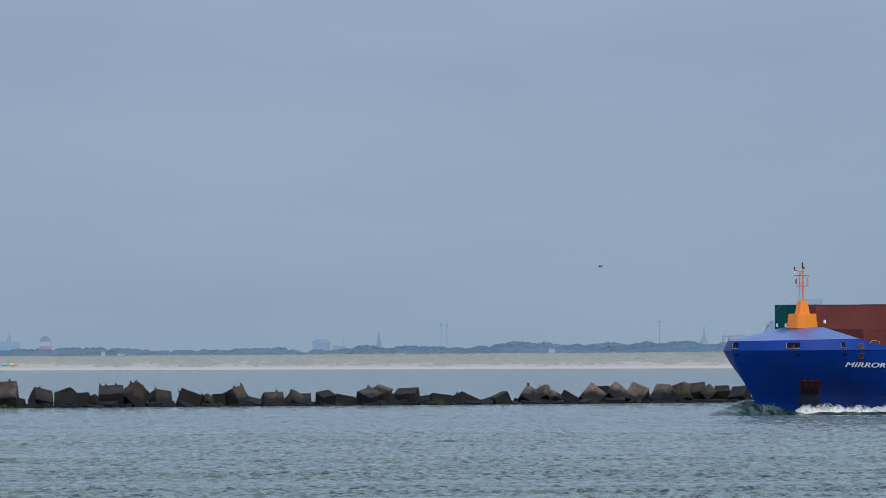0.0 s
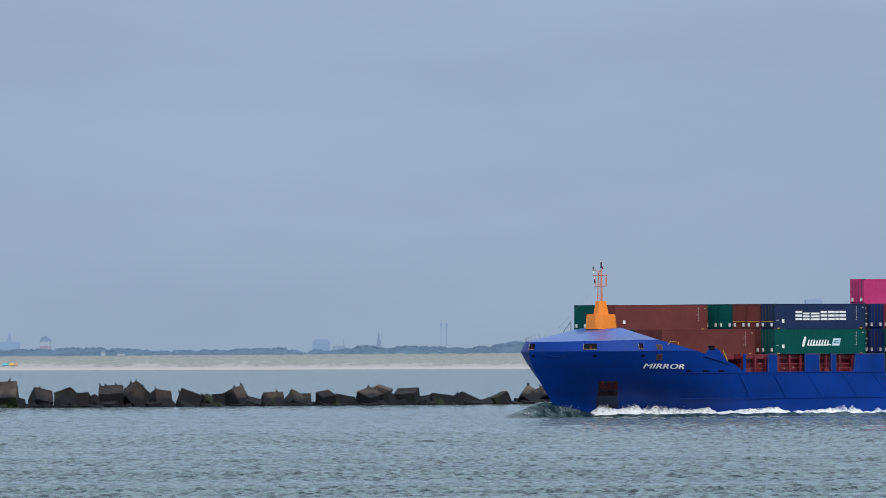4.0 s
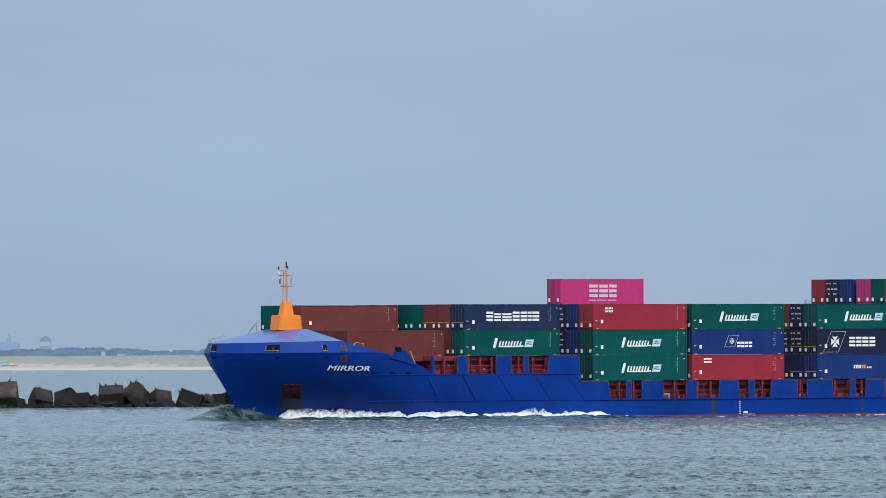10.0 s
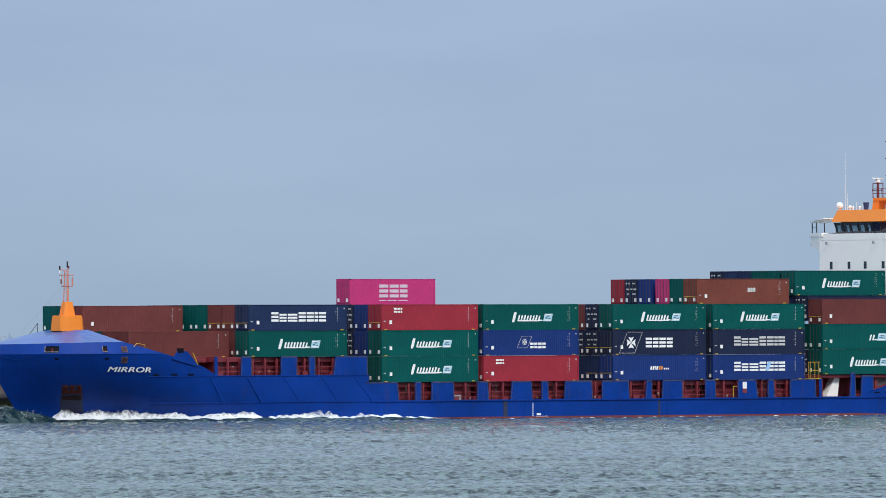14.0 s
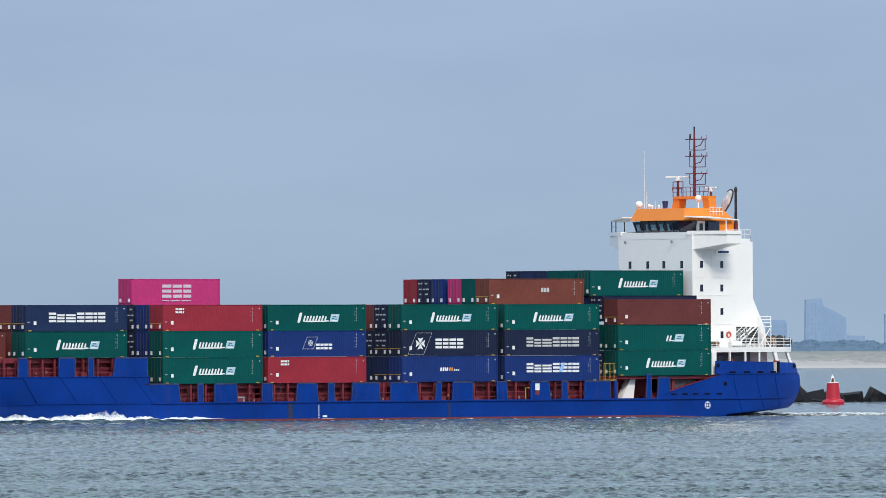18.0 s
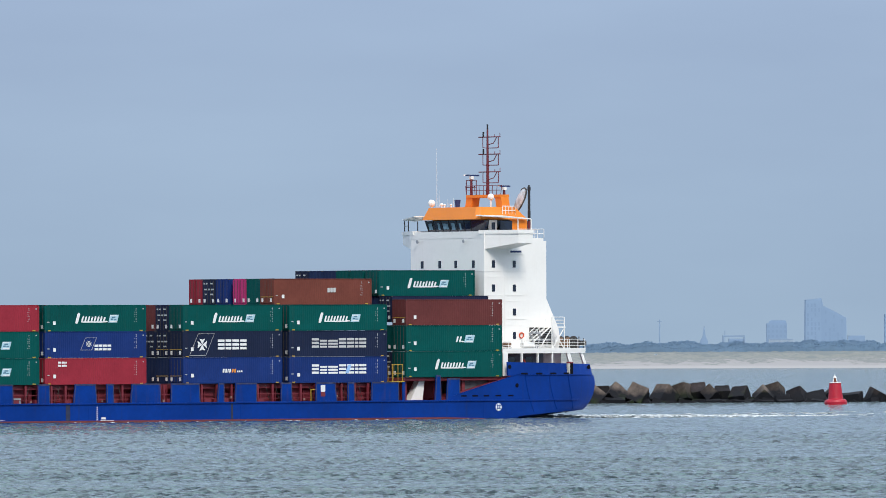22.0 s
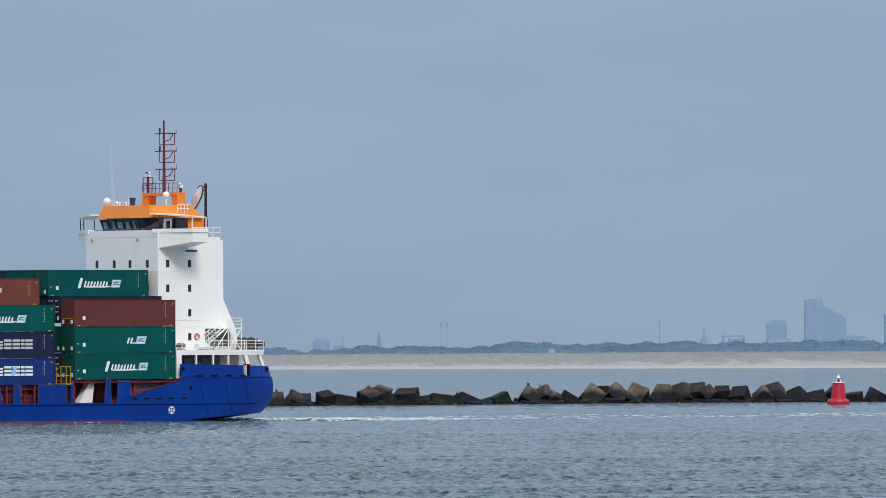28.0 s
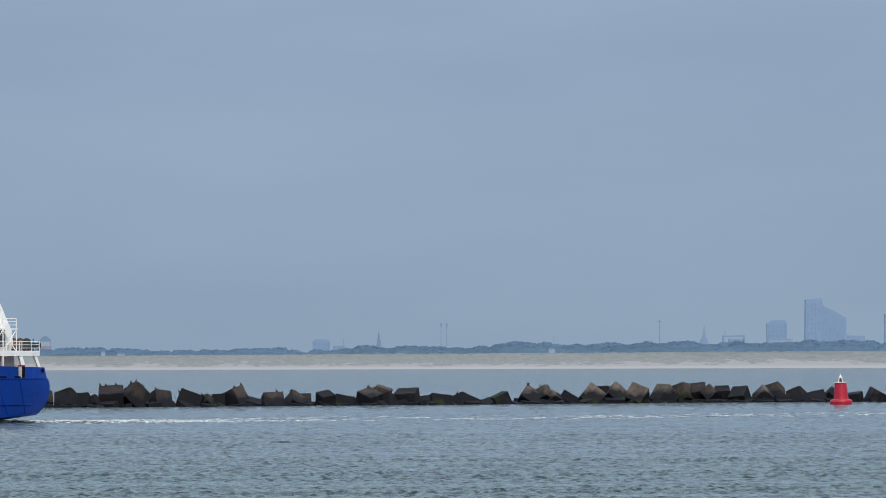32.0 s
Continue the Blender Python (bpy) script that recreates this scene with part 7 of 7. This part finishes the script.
HOOD_RIM_DARK = material("dark_hood_rim", (0.09, 0.085, 0.08), 0.8, vary=0.3, grain=0.4)
house_top()


# ---- foam that travels with the ship ----
FOAM_PARTS = []
PLUMES = []


def foam_lumps(r, n, spot, size, mat=None):
    """Joined uneven lumps of foam; spot(r) gives a place, size(r) radii."""
    ico = bmesh.new()
    bmesh.ops.create_icosphere(ico, subdivisions=1, radius=1)
    base = [v_.co.copy() for v_ in ico.verts]
    faces = [[v_.index for v_ in f_.verts] for f_ in ico.faces]
    ico.free()
    verts, polys = [], []
    for _ in range(n):
        p, s = spot(r), size(r)
        n0 = len(verts)
        for c in base:
            w = 1 + r.uniform(-0.3, 0.3)
            verts.append((p[0] + c.x * s[0] * w, p[1] + c.y * s[1] * w, p[2] + c.z * s[2] * w))
        polys += [[n0 + i for i in f_] for f_ in faces]
    me = bpy.data.meshes.new("foam")
    me.from_pydata(verts, [], polys)
    me.polygons.foreach_set("use_smooth", np.full(len(me.polygons), True))
    me.materials.append(mat or FOAM)
    return me


def wl_beam(a):
    if a < 36:
        return half_beam(max(0.0, (a - stem(0.2)) / (36 - stem(0.2))), 0.2)
    return stern_width(a, 0.6) if a > 119 else BEAM


bow_wave = thing("bow_wave", "white broken bow wave and green swell along the moving hull", "bow wave", kind="stuff")
stern_wake = thing("stern_wake", "patchy white foam wake trailing behind the ship", "wake", kind="stuff")


def build_foam():
    r = random.Random(12)
    # green swell pushed up ahead of the stem
    A = np.linspace(-15, 14, 60)
    V = np.linspace(-4, 12, 40)
    P = np.zeros((60, 40, 3))
    for i, a in enumerate(A):
        for j, v_ in enumerate(V):
            b0 = wl_beam(max(a, 2.6)) if a > 2.6 else 0
            d = v_ - 0.6
            along = math.exp(-((a - 1.5) / 4.4) ** 2)
            h = 1.6 * along * math.exp(-(d / 2.1) ** 2) - 0.16 + 0.02 * math.sin(a * 2.1 + v_) + 0.015 * math.sin(v_ * 3.3 - a)
            P[i, j] = (-a, b0 + v_ * 0.9, h)
    P0 = P
    part_of("swell", grid_mesh("swell", P, SWELL), bow_wave, "smooth green swell at the stem")
    # crests of foam along the side, each a piece of its own
    crests = ((6.4, 9.9, 1.3), (8.7, 14, 1.45), (13, 18, 1.1), (17, 22, 0.8), (21, 26, 0.72), (25, 30, 0.78), (29, 34, 0.7), (33, 38, 0.85), (37, 42, 0.58), (41, 46, 0.42), (45, 50, 0.26))
    for a0, a1, h in crests:
        mid = (a0 + a1) / 2

        # a ragged sheet of foam that leans on the plating, thick in the middle and thin at both ends
        n = int((a1 - a0 + 2.4) / 0.09)
        E = np.linspace(-0.4, 3.0, 26)
        P = np.zeros((n, 26, 3))
        for i in range(n):
            a = a0 - 1.2 + (a1 - a0 + 2.4) * i / (n - 1)
            t = i / (n - 1)
            env = min(1.0, 1.25 * math.sin(math.pi * t) ** 0.8)
            plume = 0.62 + 0.55 * noise.noise(Vector((a * 0.55, mid, 1.0))) + 0.3 * noise.noise(Vector((a * 1.9, mid, 4.0)))
            for j, e in enumerate(E):
                rag = 0.16 * noise.noise(Vector((a * 3.6, e * 3.2, mid))) + 0.07 * noise.noise(Vector((a * 9.0, e * 7.0, mid + 3)))
                lean = 0.75 if a < 16 else 0.35
                z = h * env * max(0.1, plume) * 1.3 * math.exp(-((e - lean) / 0.8) ** 2) * (1 + 0.8 * rag) + rag * 0.2 - 0.14
                P[i, j] = (mid - a, wl_beam(max(a, 3)) - wl_beam(mid) + e, z)
        ob = part_of("foam_crest", grid_mesh("foam_crest", P, CREST_FOAM), bow_wave, "white tumbling foam crest")
        FOAM_PARTS.append((ob, (-mid, wl_beam(mid), 0.36), r.uniform(0, 6.28)))
        # flecks thrown above it
        def fleck(r):
            a = r.gauss(mid, (a1 - a0) * 0.3)
            return (-a, wl_beam(max(a, 3)) + r.uniform(0.4, 1.6), h * r.uniform(0.1, 0.95) * r.random() ** 0.6)
        part_of("foam_flecks", foam_lumps(r, 70, fleck, lambda r: (r.uniform(0.02, 0.09), r.uniform(0.02, 0.06), r.uniform(0.015, 0.045))), bow_wave)
    # low green shoulder of water that runs along outside the foam
    A, E = np.linspace(2.0, 58.0, 230), np.linspace(0.6, 6.5, 26)
    P = np.zeros((230, 26, 3))
    for i, a in enumerate(A):
        along = min(1.0, (a - 2.0) / 5.0, (58.0 - a) / 14.0)
        for j, e in enumerate(E):
            rag = noise.noise(Vector((a * 0.7, e * 0.6, 3.0))) + 0.5 * noise.noise(Vector((a * 1.9, e * 1.5, 5.0)))
            P[i, j] = (-a, wl_beam(max(a, 3)) + e, 0.48 * along * (1 + 0.35 * rag) * math.exp(-((e - 3.0) / 1.4) ** 2) - 0.12 + 0.05 * rag)
    part_of("swell", grid_mesh("swell", P, SWELL), bow_wave, "low green shoulder of the bow wave")
    # the plume thrown up where the bow meets a steeper sea
    rise_a, rise_h = (4.6, 5.8, 7.0, 8.2, 9.6, 10.4, 11.6, 13.0, 14.2), (0.0, 0.9, 2.2, 5.2, 4.8, 3.6, 2.2, 1.0, 0.0)
    A, E = np.linspace(4.6, 14.2, 150), np.linspace(-0.4, 3.4, 34)
    P = np.zeros((150, 34, 3))
    for i, a in enumerate(A):
        top = float(np.interp(a, rise_a, rise_h)) * (1 + 0.18 * noise.noise(Vector((a * 1.1, 2.0, 7.0))) + 0.06 * noise.noise(Vector((a * 3.5, 5.0, 2.0))))
        for j, e in enumerate(E):
            rag = 0.18 * noise.noise(Vector((a * 2.2, e * 2.0, 9.0))) + 0.06 * noise.noise(Vector((a * 6.0, e * 5.0, 4.0)))
            z = top * math.exp(-((e - 0.95) / 0.95) ** 2) * (1 + 0.9 * rag) + 0.2 * rag - 0.2
            P[i, j] = (-(a - 9.5), wl_beam(a) - wl_beam(9.5) + e * (1 + 0.25 * rag), z)
    plume = part_of("spray_plume", grid_mesh("spray_plume", P, PLUME_FOAM), bow_wave, "white plume of spray against the bow")
    drops = foam_lumps(r, 36, lambda r: ((lambda a: (-(a - 9.5), wl_beam(a) - wl_beam(9.5) + r.uniform(0.3, 1.6), float(np.interp(a, rise_a, rise_h)) * r.uniform(0.75, 1.12)))(r.uniform(5.4, 13.2))), lambda r: (r.uniform(0.02, 0.06), r.uniform(0.02, 0.05), r.uniform(0.02, 0.05)))
    part_of("spray_drops", drops, plume)
    PLUMES.append((plume, (-9.5, wl_beam(9.5))))
    # fans of finer spray above the crests
    for a0, a1, h in ((6.4, 10.6, 1.5), (13.5, 17.0, 1.2), (21.5, 26.0, 1.35), (28.5, 32.5, 1.25), (33.5, 37.5, 1.45), (39.0, 42.0, 0.9)):
        mid = (a0 + a1) / 2
        A, E = np.linspace(a0, a1, 70), np.linspace(0.0, 1.6, 14)
        P = np.zeros((70, 14, 3))
        for i, a in enumerate(A):
            top = h * math.sin(math.pi * i / 69) ** 0.6 * (0.8 + 0.5 * noise.noise(Vector((a * 1.4, 3.0, mid))) + 0.15 * noise.noise(Vector((a * 4.0, 8.0, mid))))
            for j, e in enumerate(E):
                P[i, j] = (mid - a, wl_beam(max(a, 3)) - wl_beam(mid) + e + 0.1 * noise.noise(Vector((a * 3, e * 3, 2.0))), max(0.0, top) * math.exp(-((e - 0.6) / 0.5) ** 2) - 0.2)
        ob = part_of("spray", grid_mesh("spray", P, SPRAY_FOAM), bow_wave, "fan of fine white spray")
        FOAM_PARTS.append((ob, (-mid, wl_beam(mid), 0.15), r.uniform(0, 6.28)))
    # the other bow's wave, which shows past the stem
    Q = P0.copy()
    Q[:, :, 1] *= -1.25
    Q[:, :, 2] = Q[:, :, 2] * 1.3 - 0.05
    part_of("swell", grid_mesh("swell", Q[::-1], SWELL), bow_wave, "smooth green swell on the far bow")
    far = foam_lumps(r, 420, lambda r: ((lambda a, e: (-a, -wl_beam(max(a, 2.7)) - e, 1.25 * math.exp(-((a - 5) / 5.5) ** 2) * math.exp(-((e - 1.4) / 1.8) ** 2) * r.uniform(0.7, 1.1)))(r.uniform(1.0, 12.0), r.uniform(0.0, 3.2))), lambda r: (r.uniform(0.05, 0.25), r.uniform(0.05, 0.2), r.uniform(0.02, 0.06)), THIN_FOAM)
    part_of("swell_foam", far, bow_wave, "thin grey foam on the far bow's swell")
    me = foam_lumps(r, 26, lambda r: (r.uniform(-4.2, -1.0), r.uniform(1.2, 2.6), r.uniform(0.5, 1.4)), lambda r: (r.uniform(0.02, 0.07), 0.04, r.uniform(0.02, 0.09)))
    crown = foam_lumps(r, 26, lambda r: ((lambda a: (-a, wl_beam(max(a, 2.6)) * (a > 2.6) + r.gauss(1.0, 0.6), 0.95 * math.exp(-((a - 1.5) / 5.2) ** 2) + r.uniform(-0.05, 0.12)))(r.uniform(-3.0, 3.5))), lambda r: (r.uniform(0.04, 0.16), r.uniform(0.05, 0.15), r.uniform(0.015, 0.04)), THIN_FOAM)
    part_of("swell_foam", crown, bow_wave, "white foam lip on the swell")
    part_of("spray", me, bow_wave, "thin white spray at the stem")
    # wash under the counter and the long wake
    def wash(r):
        a = 134 + abs(r.gauss(0, 14))
        return (-a, r.uniform(-16, 20), r.uniform(0.0, 0.4) * math.exp(-(a - 134) / 14))
    part_of("stern_wash", foam_lumps(r, 3600, wash, lambda r: (r.uniform(0.15, 0.6), r.uniform(0.15, 0.5), r.uniform(0.04, 0.1)), WAKE_FOAM), stern_wake, "bright wash under the stern")
    for k in range(18):
        a0 = 138 + k * 11.0

        def streak(r):
            a = a0 + r.uniform(-3, 14)
            pick = r.random()
            lane = r.gauss(9.5, 1.6) if pick < 0.35 else (r.gauss(-9, 2.5) if pick < 0.5 else (r.gauss(21, 2.5) if pick < 0.62 else r.uniform(-24, 30)))
            keep = math.sin(a * 0.31 + lane * 0.5) + math.sin(a * 0.083 + lane * 0.13 + 1) + 0.6 * math.sin(a * 0.9 + lane)
            return (-a, lane + 0.03 * (a - 140), 0.02 + 0.07 * keep + 0.05 * r.random())
        part_of("foam_streak", foam_lumps(r, int(330 * (0.25 + 0.75 * math.exp(-k / 4)) * (0.75 + 0.25 * math.sin(k * 1.7))), streak, lambda r: (r.uniform(0.12, 0.7), r.uniform(0.2, 0.9), r.uniform(0.015, 0.055)), WAKE_FOAM), stern_wake, "broken foam streak")
    # thin foam along the after half of the waterline
    part_of("side_foam", foam_lumps(r, 110, lambda r: (-r.uniform(50, 132), BEAM + 0.1 + abs(r.gauss(0, 0.3)), 0.0), lambda r: (r.uniform(0.15, 0.6), 0.2, r.uniform(0.04, 0.1))), bow_wave, "")


build_foam()


# ---- red buoy ----
def build_buoy():
    ob = thing("channel_buoy", "red steel channel buoy with a broad float collar and lantern", "buoy")
    part("float_collar", lathe(bmesh.new(), ((1.25, -0.5), (1.4, -0.25), (1.5, 0.05), (1.53, 0.42), (1.42, 0.66), (1.2, 0.77), (0.93, 0.79)), 32), BUOY_RED, ob)
    part("body", lathe(bmesh.new(), ((1.1, 0.64), (1.02, 0.79), (0.98, 1.02), (0.9, 1.87), (0.8, 2.85), (0.82, 2.9), (0.82, 3.0), (0.76, 3.02)), 32), BUOY_RED, ob, "red tapered drum body")
    part("top_rim", lathe(bmesh.new(), ((0.83, 2.96), (0.85, 3.0), (0.83, 3.06)), 32), WHITE_MARK, ob)
    for k in range(4):
        a = math.pi / 4 + k * math.pi / 2
        part("lantern_leg", tube(bmesh.new(), (0.42 * math.cos(a), 0.42 * math.sin(a), 3.0), (0.2 * math.cos(a), 0.2 * math.sin(a), 3.7), 0.05, n=6), WHITE_MARK, ob)
    part("lantern", lathe(bmesh.new(), ((0.2, 3.0), (0.26, 3.1), (0.26, 3.5), (0.2, 3.65)), 16), RUST, ob)
    part("lantern_cap", lathe(bmesh.new(), ((0.26, 3.65), (0.2, 3.8), (0.06, 3.95), (0.05, 4.15)), 16), WHITE_MARK, ob, "white lantern cap")
    for a in (0.6, 2.4, 4.4):
        part("weld_band", tube(bmesh.new(), (0.98 * math.cos(a), 0.98 * math.sin(a), 1.02), (0.8 * math.cos(a), 0.8 * math.sin(a), 2.8), 0.04, n=5), BUOY_RED, ob)
    return ob


buoy = build_buoy()


# ---- birds ----
def cormorant_mesh_set():
    body = bmesh.new()
    bmesh.ops.create_uvsphere(body, u_segments=10, v_segments=8, radius=1.0)
    for v_ in body.verts:
        v_.co = Vector((v_.co.x * 0.15 + 0.06 * v_.co.z, v_.co.y * 0.14, v_.co.z * 0.25 + 0.24))
    neck = bmesh.new()
    tube(neck, (0.06, 0, 0.42), (0.13, 0, 0.54), 0.065, 0.05)
    tube(neck, (0.13, 0, 0.54), (0.1, 0, 0.62), 0.05, 0.05)
    head = bmesh.new()
    bmesh.ops.create_uvsphere(head, u_segments=8, v_segments=6, radius=0.06)
    bmesh.ops.translate(head, verts=head.verts[:], vec=(0.13, 0, 0.64))
    tube(head, (0.17, 0, 0.64), (0.29, 0, 0.66), 0.02, 0.008, n=5)
    tail = bmesh.new()
    tube(tail, (-0.05, 0, 0.2), (-0.24, 0, 0.02), 0.06, 0.03, n=6)
    return [mesh_of(n_, b_, BIRD_BLACK) for n_, b_ in (("body", body), ("neck", neck), ("head", head), ("tail", tail))]


BIRD = cormorant_mesh_set()
WING = mesh_of("wing", prism(bmesh.new(), ((0.08, 0.48), (0.42, 0.62), (0.62, 0.55), (0.5, 0.42), (0.3, 0.36), (0.08, 0.3)), -0.03, 0.03), BIRD_BLACK)
bpy.context.view_layer.update()
DG = bpy.context.evaluated_depsgraph_get()


def perch(x, y0):
    """The highest spot of the blocks near a place."""
    best = (-1, y0)
    for k in range(-8, 9):
        y = y0 + k * 0.3
        hit, p, *_ = scene.ray_cast(DG, (x, y, 12), (0, 0, -1), distance=11.5)
        if hit and p.z > best[0]:
            best = (p.z, y)
    return best


def cormorant(x, y, turn, wings=False):
    z, y = perch(x, y)
    ob = thing("cormorant", "black cormorant with spread wings on a concrete block" if wings else "black cormorant perched upright on a concrete block", "cormorant", "cormorants on the breakwater")
    for me in BIRD:
        part_of(me.name.split(".")[0], me, ob)
    if wings:
        part_of("wing", WING, ob, m=Matrix.Rotation(radians(90), 4, "Z"))
        part_of("wing", WING, ob, m=Matrix.Rotation(radians(-90), 4, "Z"))
    ob.matrix_basis = pose(x, y, z - 0.02, 0, 0, turn) @ Matrix.Diagonal((0.95, 0.95, 0.64, 1))


for x_, y_, turn_, wings_ in (
    (-58.65, 1439.1, 10, False),
    (-54.68, 1441.1, 20, False),
    (-46.64, 1445.2, 200, False),
    (-45.88, 1445.6, 200, False),
    (-44.52, 1446.3, 200, False),
    (-43.31, 1446.9, 0, False),
    (-42.48, 1447.3, 170, False),
    (-41.80, 1447.7, 0, False),
    (-40.82, 1448.2, 185, False),
    (-39.15, 1449.0, 200, False),
    (-35.96, 1450.7, 185, False),
    (-32.84, 1452.3, 185, False),
    (-28.57, 1454.4, -30, False),
    (-27.66, 1454.9, 185, False),
    (-22.83, 1457.4, 200, False),
    (-20.91, 1458.3, 10, False),
    (-10.36, 1463.7, 0, False),
    (-9.50, 1464.2, 185, False),
    (1.84, 1470.1, 0, False),
    (11.72, 1477.3, 200, True),
    (13.46, 1478.5, 185, False),
    (14.57, 1479.3, 185, False),
):
    cormorant(x_, y_, turn_, wings_)


def build_gull():
    ob = thing("gull", "grey gull in flight with bent wings", "gull")
    body = bmesh.new()
    bmesh.ops.create_uvsphere(body, u_segments=10, v_segments=8, radius=1.0)
    for v_ in body.verts:
        v_.co = Vector((v_.co.x * 0.24, v_.co.y * 0.07, v_.co.z * 0.07))
    part("body", body, GULL_GREY, ob)
    for s in (1, -1):
        part("wing", prism(bmesh.new(), ((s * 0.04, 0.0), (s * 0.38, 0.16), (s * 0.78, 0.06), (s * 0.4, 0.11), (s * 0.04, -0.05)), -0.1, 0.08, axis="x"), GULL_GREY, ob)
    part("tail", new_box(-0.36, -0.2, -0.06, 0.06, -0.015, 0.015), GULL_GREY, ob)
    return ob


GULL_GREY = material("grey_feathers", (0.13, 0.138, 0.145), 0.8)
gull = build_gull()

GULL_WAY = (
    (0.0, 18.47, 1250.0, 17.43),
    (0.6, 21.45, 1250.0, 16.88),
    (1.2, 24.24, 1250.0, 16.14),
    (1.8, 27.21, 1250.0, 14.67),
    (2.2, 28.67, 1250.0, 13.54),
    (4.0, 36.22, 1250.0, 11.51),
    (6.0, 58.00, 1350.0, 6.00),
    (32.0, 190.00, 1500.0, 9.00),
)
BUOY_Y = 1433.4
BUOY_WAY = ((0.0, 52.45), (17.5, 52.38), (19.0, 52.60), (20.0, 52.75), (22.0, 52.75), (24.0, 52.97), (26.0, 52.97), (28.5, 53.19), (30.0, 53.42), (31.0, 53.49), (32.0, 53.49))


# ---- what moves ----
def motions():
    times = (0, 4, 8, 12, 16, 20, 24, 28, 32)
    for ob in (ship, bow_wave, stern_wake):
        walk(ob, [(t, ship_pose(t)) for t in times])
    for ob, m in CARGO:
        walk(ob, [(t, ship_pose(t) @ m) for t in times])
    # the scanners turn once in 2.3 seconds
    for k, (ob, place) in enumerate(RADARS):
        walk(ob, [(t * 0.25, pose(*place, 0, 0, 51.6 + 360 * (t * 0.25 - 22.775) / 2.3 - 15 * k)) for t in range(129)])
    # foam crests heave and tumble beside the hull
    for ob, (x, y, z), ph in FOAM_PARTS:
        walk(ob, [(t * 0.5, pose(x + 0.5 * math.sin(1.3 * t + ph), y + 0.15 * math.sin(2.1 * t + ph), z + 0.14 * math.sin(0.95 * t + 2 * ph) - 0.04, 2 * math.sin(0.8 * t + ph), 1.5 * math.sin(0.9 * t))) for t in range(65)])
    # one plume leaps up at the bow and falls back
    for ob, (x, y) in PLUMES:
        walk(ob, [(t, pose(x - d, y, z)) for t, d, z in ((0, 0, -4.4), (6.7, 0, -4.4), (7.3, 0, -1.9), (7.7, 0, -0.25), (8.0, 0, 0), (8.3, 0.3, -0.95), (8.8, 0.8, -2.1), (9.6, 1.2, -4.4), (32, 1.2, -4.4))])
    walk(buoy, [(t, pose(x, BUOY_Y, -0.04 + 0.03 * math.sin(2.0 * t), 1.2 * math.sin(1.7 * t), 1.6 * math.sin(1.3 * t + 1), 0)) for t, x in BUOY_WAY])
    walk(gull, [(t, pose(x, y, z, 8 * math.sin(3 * t), -8, -20)) for t, x, y, z in GULL_WAY])
    # the chop drifts slowly down the wind
    walk(water, [(0, pose(7, 1.5, 0)), (32, pose(-7, -1.5, 0))])


motions()
